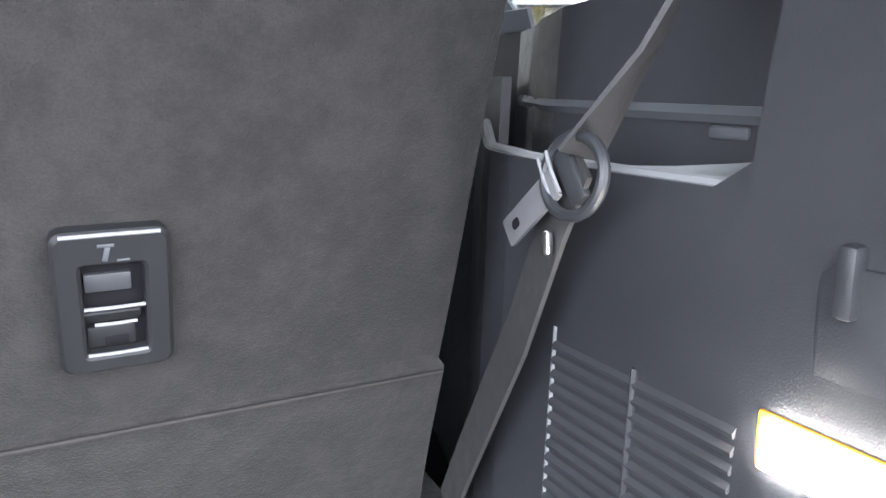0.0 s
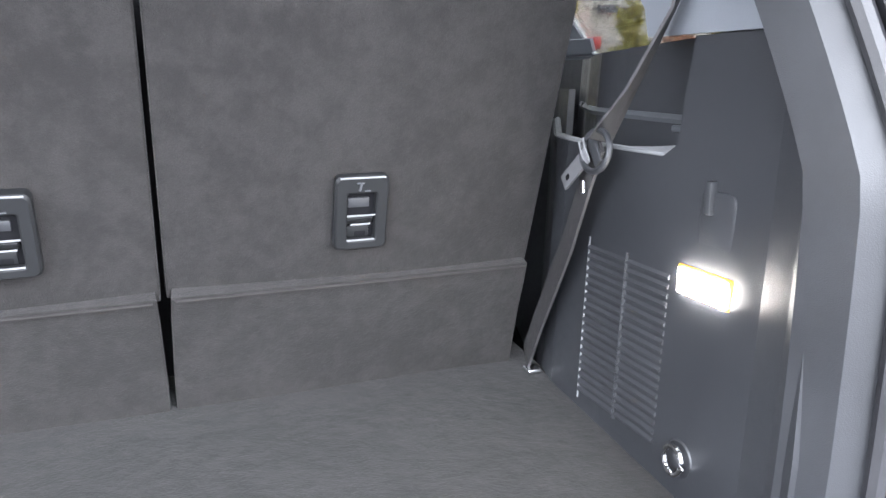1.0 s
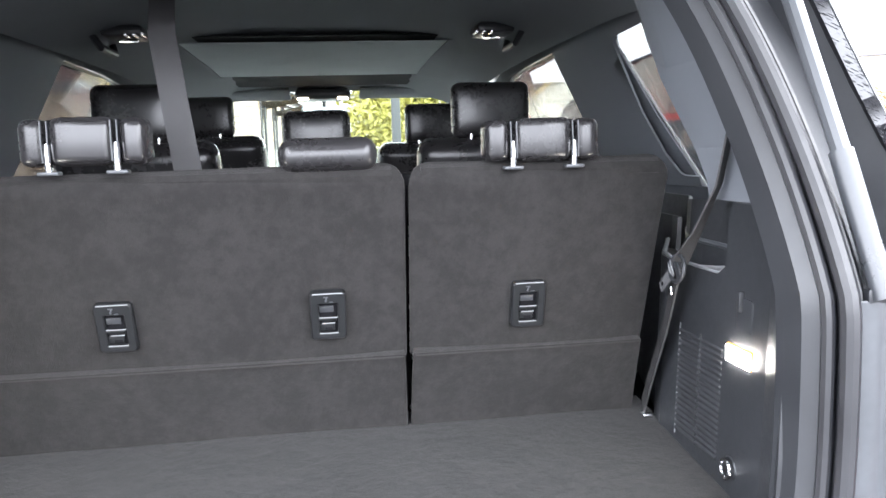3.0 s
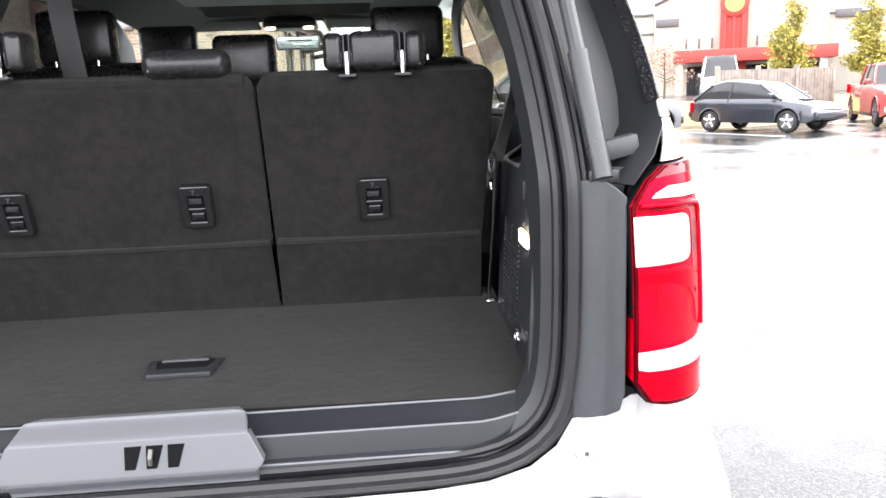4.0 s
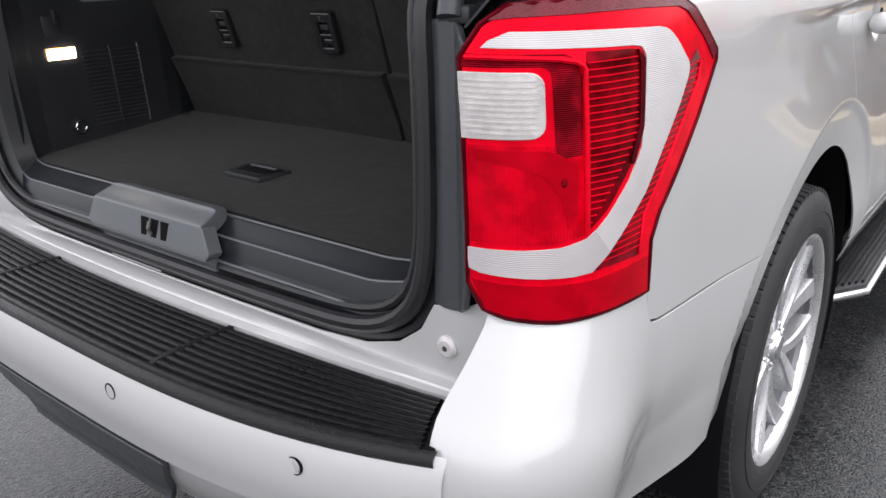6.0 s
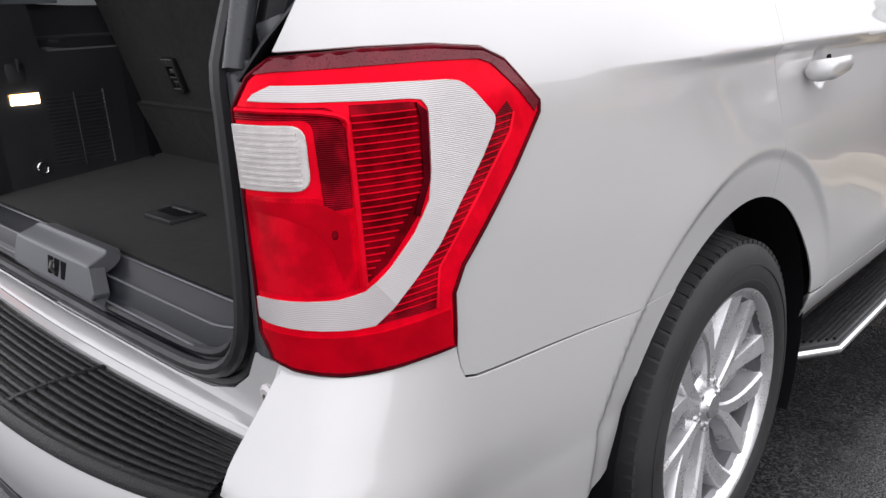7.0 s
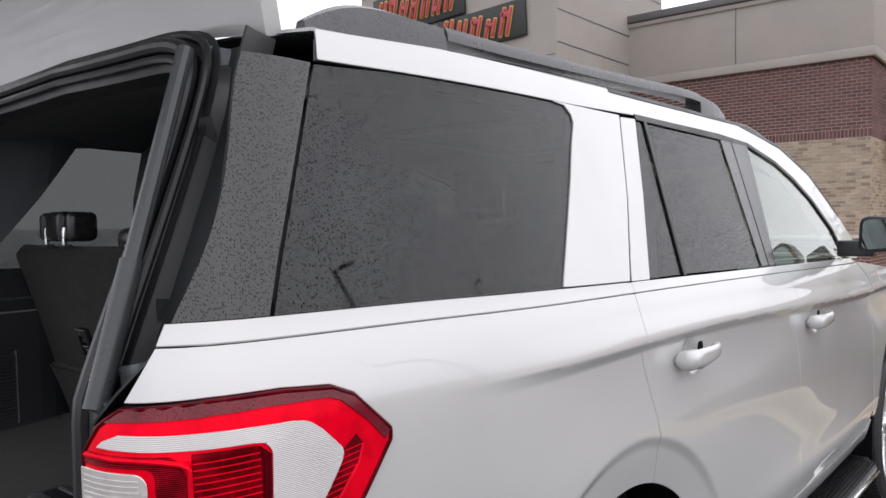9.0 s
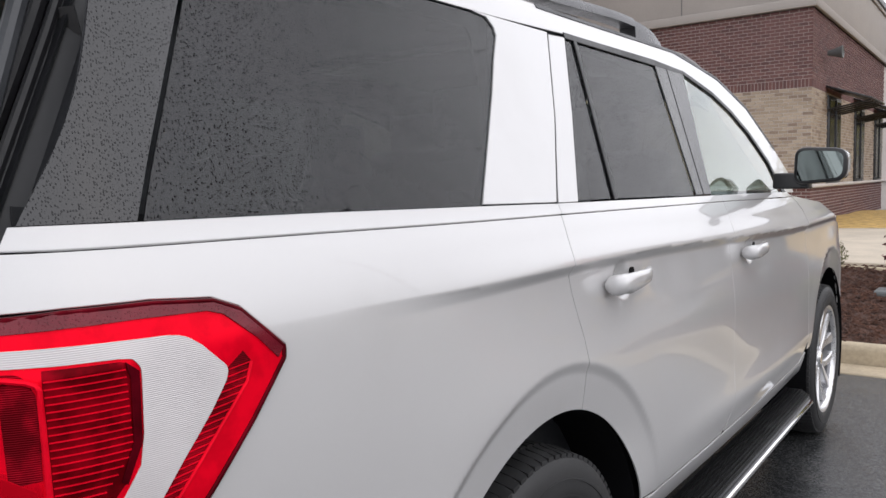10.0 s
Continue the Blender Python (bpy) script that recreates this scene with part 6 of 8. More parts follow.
# ---- wheels ----
def make_wheel(at, sgn):
    r, w = 0.405, 0.275
    wheel = part("wheel", lathe([(0.268, -0.125), (0.268, 0.115), (0.256, 0.10), (0.250, 0.0), (0.250, -0.125)], 48, "x", (0, 0, 0), True), ALLOY_DARK, suv, "machined alloy wheel with a black tyre")
    prof = [(0.284, 0.128), (0.292, 0.136), (0.325, 0.142), (0.36, 0.139), (0.383, 0.130), (0.396, 0.116), (0.402, 0.10), (0.405, 0.05), (0.405, -0.05), (0.402, -0.10), (0.385, -0.13), (0.33, -0.14), (0.284, -0.13)]
    tyre = part("tyre", lathe(prof, 96, "x", (0, 0, 0), True), RUBBER, wheel, "black tyre")
    blocks = bmesh.new()
    vs = []
    for k in range(84):
        a = 2 * math.pi * k / 84
        for x0, x1, skew in ((0.062, 0.124, 0.25), (0.008, 0.054, 0.45), (-0.054, -0.008, 0.45), (-0.124, -0.062, 0.25)):
            da = 2 * math.pi / 84 * 0.36
            quad = []
            for rr in (0.398, 0.4085):
                for x, s in ((x0, -1), (x1, -1), (x1, 1), (x0, 1)):
                    drop = 0.010 * step01(abs(x), 0.10, 0.125)
                    aa = a + s * da + skew * (x - x0) * (1 if x0 > 0 else -1)
                    quad.append(blocks.verts.new((x, (rr - drop) * math.cos(aa), (rr - drop) * math.sin(aa))))
            q = quad
            for f in ((4, 5, 6, 7), (0, 1, 5, 4), (1, 2, 6, 5), (2, 3, 7, 6), (3, 0, 4, 7)):
                blocks.faces.new([q[i] for i in f])
    bmesh.ops.recalc_face_normals(blocks, faces=blocks.faces[:])
    part("tread", blocks, RUBBER, tyre)
    for rr, xx in ((0.345, 0.1415), (0.310, 0.1385)):
        part("sidewall_bead", lathe([(rr - 0.003, xx - 0.004), (rr - 0.002, xx + 0.001), (rr + 0.002, xx + 0.001), (rr + 0.003, xx - 0.004)], 72, "x", (0, 0, 0), True), RUBBER, tyre)
    part("rim", lathe([(0.258, 0.095), (0.268, 0.118), (0.282, 0.132), (0.289, 0.134), (0.286, 0.120), (0.272, 0.10), (0.266, 0.05), (0.262, -0.10), (0.256, -0.10), (0.256, 0.05)], 64, "x", (0, 0, 0), True), ALLOY, wheel, "bright rim")
    # six pairs of split spokes, broad at the rim
    for k in range(6):
        a = 2 * math.pi * (k + 0.5) / 6 + radians(8)
        for d in (-1, 1):
            rows = []
            for t in np.linspace(0, 1, 9):
                rr = 0.050 + (0.274 - 0.050) * t
                mid = a + d * (0.36 * (1 - t) ** 1.4 + 0.205 + 0.02 * math.sin(math.pi * t)) + 0.10 * t * t
                half = (0.030 + 0.034 * t ** 1.5) / 2
                x = 0.098 + 0.022 * t ** 1.6
                c, s = math.cos(mid), math.sin(mid)
                rad, tan = Vector((0, c, s)), Vector((0, -s, c)) * d
                p = rad * rr
                rows.append([p + tan * half * 1.3 + Vector((x - 0.050, 0, 0)), p + tan * half + Vector((x - 0.010, 0, 0)), p + tan * half * 0.90 + Vector((x - 0.004, 0, 0)), p - tan * half * 0.70 + Vector((x, 0, 0)), p - tan * half + Vector((x - 0.005, 0, 0)), p - tan * half * 1.3 + Vector((x - 0.050, 0, 0))])
            part("spoke", loft(rows, True, True), ALLOY, wheel, "machined spoke", 25.0)
        web = []
        for t in np.linspace(0.0, 1, 6):
            rr, wid = 0.090 + 0.180 * t, 0.22 - 0.04 * t
            web.append([Vector((0.060 + 0.024 * t * t - 0.014 * math.sin(math.pi * q), rr * math.cos(a + 0.10 * t * t + wid * (2 * q - 1)), rr * math.sin(a + 0.10 * t * t + wid * (2 * q - 1)))) for q in np.linspace(0, 1, 5)])
        part("spoke_web", thicken(loft(web), 0.01), ALLOY_DARK, wheel)
    hubm = lathe([(0.0, 0.106), (0.034, 0.106), (0.039, 0.102), (0.042, 0.094), (0.070, 0.088), (0.080, 0.078), (0.086, 0.03)], 36, "x")
    hub = part("hub", hubm, ALLOY, wheel)
    part("centre_cap", lathe([(0.0, 0.112), (0.028, 0.110), (0.033, 0.105)], 28, "x"), CHROME, hub)
    for k in range(6):
        a = 2 * math.pi * k / 6
        part("lug_nut", lathe([(0.0, 0.102), (0.008, 0.101), (0.0105, 0.094), (0.0105, 0.08)], 6, "x", (0, 0.057 * math.cos(a), 0.057 * math.sin(a))), CHROME, hub)
    part("brake_disc", lathe([(0.09, -0.015), (0.175, -0.015), (0.175, 0.008), (0.09, 0.008)], 48, "x", (0, 0, 0), True), STEEL, wheel)
    part("brake_caliper", prism([(0.10, -0.10, 0.02), (0.20, -0.10, 0.02), (0.20, 0.10, 0.02), (0.10, 0.10, 0.02)], -0.05, 0.03, "x", 0.01), STEEL, wheel)
    part("valve", tube([(0.075, 0.0, -0.24), (0.098, 0.0, -0.225)], 0.0035, 6), BLACKMETAL, wheel)
    wheel.matrix_basis = Matrix.Translation(at) @ (Matrix.Rotation(math.pi, 4, "Z") if sgn < 0 else Matrix()) @ Matrix.Rotation(radians(20), 4, "X")


for sgn in (1, -1):
    for hy in (1.060, 4.165):
        make_wheel((sgn * 0.845, hy, 0.405), sgn)
    # running board with a ribbed top and a bright edge
    inner, outer = 0.90, 1.035
    y0, y1 = 1.60, 3.58
    board = part("running_board", prism([(inner, y0 - 0.02), (outer - 0.07, y0 - 0.02), (outer, y0 + 0.09), (outer, y1 - 0.12), (outer - 0.06, y1), (inner, y1)], 0.328, 0.372, "z", 0.006), TRIM, suv, "black ribbed running board with a bright edge")
    if sgn < 0:
        board.matrix_basis = Matrix.Diagonal((-1, 1, 1, 1))
    for k in range(8):
        x = inner + 0.018 + 0.0145 * k
        part("rib", prism([(y0 + 0.02 + 0.1 * max(0, (x - outer + 0.07) / 0.07), 0.371), (y1 - 0.03 - 0.1 * max(0, (x - outer + 0.06) / 0.06), 0.371), (y1 - 0.03 - 0.1 * max(0, (x - outer + 0.06) / 0.06), 0.379), (y0 + 0.02 + 0.1 * max(0, (x - outer + 0.07) / 0.07), 0.379)], x, x + 0.008, "x"), TREAD, board)
    part("bright_edge", tube([(inner, y0 - 0.022, 0.348), (outer - 0.072, y0 - 0.022, 0.348), (outer + 0.002, y0 + 0.09, 0.348), (outer + 0.002, y1 - 0.12, 0.348), (outer - 0.06, y1 + 0.002, 0.348)], 0.012, 10), CHROME, board, "bright metal edge strip")
    # door handles
    for di, (y, z) in enumerate(HANDLES):
        par = doors["rear" if di == 0 else "front"][0 if sgn > 0 else 1]
        rows = []
        for t in (0.0, 0.015, 0.05, 0.10, 0.17, 0.22, 0.30, 0.42, 0.55, 0.68, 0.80, 0.88, 0.94, 0.975, 1.0):
            yy = y - 0.105 + 0.21 * t
            skin_x = PX(yy + 0.099) - PROFILE(z) - 0.006
            round_end = math.sqrt(max(0.02, 1 - (1 - min(1.0, t / 0.07)) ** 2)) * math.sqrt(max(0.02, 1 - (1 - min(1.0, (1 - t) / 0.08)) ** 2))
            outer_x = skin_x + 0.020 + 0.028 * round_end - 0.012 * step01(t, 0.7, 1.0) + 0.004 * math.sin(math.pi * t)
            inner_x = skin_x - 0.004 if t < 0.2 else outer_x - 0.022 * max(0.3, round_end)
            hh = (0.0245 - 0.0075 * step01(t, 0.15, 0.95)) * (0.35 + 0.65 * round_end)
            ring = []
            for q in np.linspace(0, 2 * math.pi, 17)[:-1]:
                c, n = math.cos(q), math.sin(q)
                k = (abs(c) ** 2.6 + abs(n) ** 2.6) ** (-1 / 2.6)
                ring.append(Vector((sgn * ((outer_x + inner_x) / 2 + (outer_x - inner_x) / 2 * c * k), yy, z + 0.012 * t + hh * n * k)))
            rows.append(ring)
        hd = part("door_handle", loft(rows, True, True), PAINT, par, "silver pull-out door handle", 50.0)
        # shade in the gap behind the handle, drawn as a black sheet
        pocket = [(y + 0.099 + 0.052, z + 0.004, 0.006), (y + 0.099 + 0.084, z + 0.006, 0.008), (y + 0.099 + 0.084, z + 0.027, 0.008), (y + 0.099 + 0.056, z + 0.027, 0.008)]
        part("handle_pocket", sheet(pocket, lambda a, b: surf(a, b, 0.001), 0.02, 0.002, sgn < 0), SHELL, hd)
    # door mirror
    shape = lambda g: [(sgn * x, z) for x, z, in ((1.055 + g, 1.36 + g), (1.245 - g, 1.375 + g), (1.25 - g, 1.50 - g), (1.06 + g, 1.512 - g))]
    rnd = lambda g: [(x, z, 0.045 - g) for x, z in shape(g)]
    m = part("door_mirror", prism(rnd(0.004), 2.975, 3.07, "y", 0.012), PAINT, doors["front"][0 if sgn > 0 else 1], "silver door mirror with black surround")
    part("mirror_surround", prism(rnd(0.0), 2.945, 2.976, "y", 0.008), BLACKMETAL, m)
    part("mirror_glass", prism(rnd(0.014), 2.9425, 2.9455, "y", 0.0), MIRROR, m, "mirror glass")
    part("mirror_arm", prism([(3.00, 1.345, 0.01), (3.09, 1.345, 0.01), (3.07, 1.41, 0.01), (3.01, 1.41, 0.01)], sgn * 0.965, sgn * 1.10, "x", 0.006), BLACKMETAL, m)
# front lamps
for sgn in (1, -1):
    part("headlamp", cushion(0.30, 0.12, 0.20, 0.04, (sgn * 0.72, 4.96, 0.93), Matrix.Rotation(radians(-14 * sgn), 4, "Z")), CLEAR, suv, "clear headlamp")
part("roof_aerial", tube([(0.0, 0.62, 1.87), (0.0, 0.55, 1.90), (0.0, 0.52, 1.93)], [0.03, 0.02, 0.008], 10, flat=0.6), PAINT, suv)


# ---- the ground and what stands on it ----
grid_x = (-2500, -300, -60, -20, -8, -2, 2, 6, 12, 25, 60, 300, 2500)
grid_y = (-2500, -300, -60, -20, -6, -1, 2, 5, 10, 20, 40, 80, 300, 2500)
tagged(finish("ground", loft([[Vector((x, y, 0)) for x in grid_x] for y in grid_y]), ASPHALT), "wet dark asphalt of the car park", "ground", kind="structure")


def many(name, verts, faces, material, parent=None, label=""):
    me = bpy.data.meshes.new(name)
    me.from_pydata(verts, [], faces)
    me.materials.append(material)
    ob = new(name, me)
    if parent:
        ob.parent = parent
    if label:
        tagged(ob, label)
    return ob


# planting bed with its kerb, in front of the car and out to a rounded nose
BED = [(-12.0, 5.86), (0.4, 5.86), (1.6, 5.86), (2.3, 5.90), (2.95, 6.18), (3.55, 6.72), (4.05, 7.40), (4.30, 8.20), (4.18, 9.00), (3.72, 9.58), (3.0, 9.82), (1.7, 9.95), (1.0, 10.5), (0.4, 11.7), (-12.0, 11.7)]


def smooth_loop(pts, n=3):
    for _ in range(n):
        out = []
        for a, b in zip(pts, pts[1:] + pts[:1]):
            a, b = Vector(a), Vector(b)
            out += [tuple(a * 0.75 + b * 0.25), tuple(a * 0.25 + b * 0.75)]
        pts = out
    return pts


bed = smooth_loop(BED)
rings = [(inset(bed, d), z) for d, z in ((0.0, -0.02), (0.006, 0.10), (0.020, 0.138), (0.045, 0.15), (0.135, 0.15), (0.15, 0.135), (0.152, 0.06))]
tagged(finish("kerb", loft([[Vector((x, y, z)) for x, y in ring + ring[:1]] for ring, z in rings]), CONCRETE, sharp=50), "tan concrete kerb round the planting bed", "kerb", kind="structure")
pan = [(inset(bed, d), z) for d, z in ((-0.32, -0.02), (-0.30, 0.008), (-0.02, 0.012), (0.004, -0.02))]
tagged(finish("gutter_pan", loft([[Vector((x, y, z)) for x, y in ring + ring[:1]] for ring, z in pan]), CONCRETE, sharp=50), "stained concrete gutter along the kerb", "gutter", kind="structure")
soil = sheet(inset(bed, 0.14), lambda x, y: Vector((x, y, 0.115 + 0.05 * noise.noise(Vector((x * 0.8, y * 0.8, 0))) + 0.02 * noise.noise(Vector((x * 5, y * 5, 3))))), 0.22, 0.05)
tagged(finish("mulch_bed", soil, MULCH, sharp=80), "brown bark mulch in the planting bed", "mulch", kind="structure")
rng = random.Random(4)
vs, fs = [], []
while len(fs) < 5200 * 4:
    x, y = rng.uniform(-1.5, 4.4), rng.uniform(6.0, 11.5)
    if (x > 1.0 and y > 9.8) or (x > 2.9 and (x - 2.9) ** 2 + (y - 8.15) ** 2 > 1.05) or (x > 2.0 and y < 6.4 + 0.45 * (x - 2.0)):
        continue
    a, l, w, z = rng.uniform(0, 6.3), rng.uniform(0.02, 0.06), rng.uniform(0.006, 0.014), 0.118 + 0.05 * noise.noise(Vector((x * 0.8, y * 0.8, 0)))
    c, s, t = math.cos(a), math.sin(a), rng.uniform(0.0, 0.025)
    k = len(vs)
    for px, py, pz in ((-l, -w, 0), (l, -w, t), (l, w, t + 0.006), (-l, w, 0.006), (0, 0, 0.018 + t)):
        vs.append((x + px * c - py * s, y + px * s + py * c, z + pz + 0.004))
    fs += [(k, k + 1, k + 4), (k + 1, k + 2, k + 4), (k + 2, k + 3, k + 4), (k + 3, k, k + 4)]
tagged(many("mulch_chips", vs, fs, MULCH), "scattered bark chips on the mulch", "mulch", kind="stuff")
tagged(finish("pavement", rbox(14.2, 7.6, 0.16, 0.02, (-4.9, 15.58, 0.07)), PALE_CONC), "tan concrete pavement before the brick building", "pavement", kind="structure")


def leaf_cloud(name, n, size, place, material, parent, label="", seed=1):
    """Many small leaves at places given by place(rng)."""
    r = random.Random(seed)
    v, f = [], []
    for _ in range(n):
        p = Vector(place(r))
        d = Vector((r.gauss(0, 1), r.gauss(0, 1), r.gauss(0, 1))).normalized()
        e = d.orthogonal().normalized()
        e = (Matrix.Rotation(r.uniform(0, 6.28), 3, d) @ e)
        g, s = d.cross(e), size * r.uniform(0.6, 1.3)
        k = len(v)
        v += [p - e * s, p + g * s * 0.45 + d * s * 0.12, p + e * s, p - g * s * 0.45 + d * s * 0.12]
        f.append((k, k + 1, k + 2, k + 3))
    return many(name, [tuple(p) for p in v], f, material, parent, label)


def bush(at, r, h, material, label, seed, n=4200, size=0.017, loose=0.0):
    b = thing("bush", label, "bush", Matrix.Translation(at), group="bushes in the bed")
    core = bmesh.new()
    bmesh.ops.create_icosphere(core, subdivisions=3, radius=1)
    for v in core.verts:
        k = 1 + 0.10 * noise.noise(v.co * 2.5 + Vector((seed, 0, 0)))
        k *= 0.55 if loose else 1.0
        v.co = Vector((v.co.x * r * 0.86 * k, v.co.y * r * 0.86 * k, max(0.0, h * 0.52 + v.co.z * h * 0.48 * k)))
    part("branching", core, BARK if loose else material, b)

    def place(q):
        d = Vector((q.gauss(0, 1), q.gauss(0, 1), q.gauss(0, 1))).normalized()
        k = (1 + 0.10 * noise.noise(d * 2.5 + Vector((seed, 0, 0)))) * q.uniform(0.80 - loose, 1.04 + 0.5 * loose)
        return d.x * r * k, d.y * r * k, max(0.01, h * 0.52 + d.z * h * 0.5 * k)

    leaf_cloud("leaves", n, size, place, material, b, seed=seed)
    part("stem", lathe([(0.03, -0.05), (0.025, h * 0.5)], 8, "z"), BARK, b)
    return b


bush((2.90, 7.35, 0.10), 0.235, 0.40, LEAF, "clipped round olive green bush in the mulch", 1)
bush((3.20, 8.62, 0.10), 0.25, 0.42, LEAF_B, "clipped round browning bush in the mulch", 2)
bush((1.64, 7.38, 0.10), 0.245, 0.43, LEAF, "clipped round olive green bush in the mulch", 3)
bush((1.80, 8.75, 0.10), 0.25, 0.42, LEAF_B, "clipped round browning bush in the mulch", 5)
bush((2.72, 9.55, 0.10), 0.60, 0.66, LEAF_R, "loose dark red leafy bush in the mulch", 6, 5200, 0.032, 0.35)
bush((1.12, 9.60, 0.10), 0.42, 0.80, LEAF_R, "loose dark red leafy bush in the mulch", 8, 3600, 0.032, 0.35)
bush((-0.25, 10.9, 0.10), 0.28, 0.46, LEAF, "small dull green bush by the pavement", 7, 2200, 0.02, 0.2)

# water supply pipework and boxes behind the bed
util = thing("utility_unit", "grey pipe unit with two covered boxes on legs", "utility box", Matrix.Translation((2.0, 8.86, 0)))
for x in (0.36, 0.71):
    part("cover_box", prism([(x - 0.155, 0.735, 0.03), (x + 0.155, 0.735, 0.03), (x + 0.165, 0.925, 0.02), (x - 0.165, 0.925, 0.02)], -0.14, 0.14, "y", 0.012), GREYMETAL, util)
    part("box_lid", rbox(0.34, 0.29, 0.018, 0.006, (x, 0, 0.933)), LIP, util)
for x in (0.0, 0.53):
    part("leg", tube([(x, 0, 0.06), (x, 0, 0.66)], 0.042, 12), GREYMETAL, util)
    part("flange", lathe([(0.0, 0.10), (0.085, 0.10), (0.09, 0.085), (0.09, 0.06)], 18, "z", (x, 0, 0.06)), GREYMETAL, util)
part("pipe", tube([(0.0, 0, 0.64), (0.01, 0, 0.70), (0.05, 0, 0.74), (0.12, 0, 0.75), (0.80, 0, 0.75)], 0.046, 12), GREYMETAL, util)
part("valve_body", rbox(0.22, 0.16, 0.20, 0.04, (0.53, 0, 0.60)), GREYMETAL, util)
marker = thing("marker_stub", "short pale plastic marker in the mulch", "marker", Matrix.Translation((2.55, 9.0, 0.10)))
part("body", rbox(0.09, 0.09, 0.24, 0.02, (0, 0, 0.11)), FROST, marker)
# dark sign post by the bed
post = thing("sign_post", "black square metal post on a concrete footing", "post", Matrix.Translation((0.80, 8.9, 0.10)))
part("post", rbox(0.11, 0.11, 2.6, 0.006, (0, 0, 1.3)), BLACKMETAL, post)
part("footing", rbox(0.34, 0.34, 0.10, 0.02, (0, 0, 0.02)), GREYMETAL, post)

# dormant grass verge behind the parked cars, with its kerb
ALONG, ACROSS = Vector((0.94, 0.342, 0)), Vector((-0.342, 0.94, 0))
ORIGIN = Vector((6.4, 22.1, 0))


def verge_at(a, c, z=0.0):
    return ORIGIN + ALONG * a + ACROSS * c + Vector((0, 0, z))


BANK = 0.52


def bank_rise(a, c):
    """The verge climbs to a higher car park, but for its low end."""
    return BANK * step01(a, -3.5, 1.5) * step01(c, 0.2, 8.0)


rows = [[verge_at(a, c, z + bank_rise(a, c) + (0.05 * noise.noise(Vector((a * 0.4, c, 0))) if 1.0 < c < 8 else 0)) for c, z in ((0.15, 0.06), (0.20, 0.15), (1.2, 0.20), (2.6, 0.24), (4.0, 0.26), (5.5, 0.26), (7.0, 0.24), (8.4, 0.21), (8.6, 0.12), (8.7, -0.60))] for a in np.linspace(-30, 44, 75)]
tagged(finish("verge", loft(rows), DRYGRASS, sharp=80), "dormant yellow grass verge", "grass", kind="structure")
rows = [[verge_at(a, c, z) for c, z in ((-0.45, -0.02), (-0.44, 0.010), (-0.02, 0.012), (0.0, 0.13), (0.03, 0.15), (0.15, 0.15), (0.17, 0.05))] for a in np.linspace(-30, 40, 12)]
tagged(finish("verge_kerb", loft(rows), CONCRETE, sharp=50), "concrete kerb along the grass verge", "kerb", kind="structure")
rows = [[verge_at(a, c, bank_rise(a, 9.0) * 1.35 - 0.04 * (1 - step01(a, -3.5, 1.5)) - (0.6 if c > 50 else 0)) for c in (8.5, 12.0, 20.0, 32.0, 50.0, 50.5)] for a in np.linspace(-6.0, 44, 41)]
tagged(finish("upper_lot", loft(rows), ASPHALT, sharp=60), "higher wet asphalt car park beyond the verge", "car park", kind="structure")
for a in (-9.5, -3.2, 3.4, 9.6, 15.8):
    p = verge_at(a, -2.6)
    ln = rbox(0.10, 4.6, 0.008, 0.002, (0, 0, 0.004), rot=None)
    bmesh.ops.transform(ln, matrix=Matrix.Translation(p) @ Matrix.Rotation(radians(20), 4, "Z"), verts=ln.verts[:])
    tagged(finish("parking_line", ln, LINE), "worn white parking line on asphalt", "line", kind="structure")


# ---- parked cars ----
SHAPES = {
    # side outline of the body below the windows, then of the cabin; lengths along the car, front at +
    "offroad": (4.4, 1.93, 0.84, 1.47, [(-1.88, 0.42), (-1.93, 0.58), (-1.93, 1.06), (0.60, 1.08), (1.79, 1.02), (1.92, 0.90), (1.97, 0.56), (1.84, 0.42)], [(-1.90, 1.02), (-1.82, 1.62), (0.28, 1.62), (0.72, 1.04)], 0.405),
    "hatch": (4.4, 1.76, 0.78, 1.31, [(-1.95, 0.30), (-2.06, 0.55), (-2.02, 0.92), (-1.80, 1.00), (0.75, 0.97), (1.85, 0.80), (2.12, 0.62), (2.16, 0.35), (2.0, 0.24)], [(-1.92, 0.97), (-1.30, 1.42), (-0.10, 1.47), (0.30, 1.40), (1.05, 0.94)], 0.325),
    "sedan": (4.8, 1.82, 0.80, 1.40, [(-2.2, 0.30), (-2.36, 0.55), (-2.32, 0.95), (-1.6, 1.02), (0.9, 0.97), (2.0, 0.82), (2.36, 0.62), (2.38, 0.32), (2.2, 0.22)], [(-1.75, 0.99), (-1.05, 1.40), (0.05, 1.45), (0.45, 1.38), (1.25, 0.94)], 0.335),
    "pickup": (6.1, 2.02, 0.95, 2.0, [(-2.9, 0.55), (-3.02, 0.70), (-3.02, 1.32), (-0.95, 1.32), (-0.90, 1.28), (1.2, 1.28), (2.80, 1.22), (3.02, 1.05), (3.05, 0.62), (2.9, 0.5)], [(-0.92, 1.26), (-0.78, 1.93), (0.75, 1.95), (1.40, 1.26)], 0.42),
    "van": (5.4, 2.0, 0.9, 1.7, [(-2.6, 0.35), (-2.7, 0.6), (-2.7, 1.2), (1.6, 1.2), (2.5, 1.05), (2.7, 0.8), (2.7, 0.4), (2.5, 0.3)], [(-2.68, 1.18), (-2.6, 2.3), (0.9, 2.3), (1.75, 1.18)], 0.36),
}


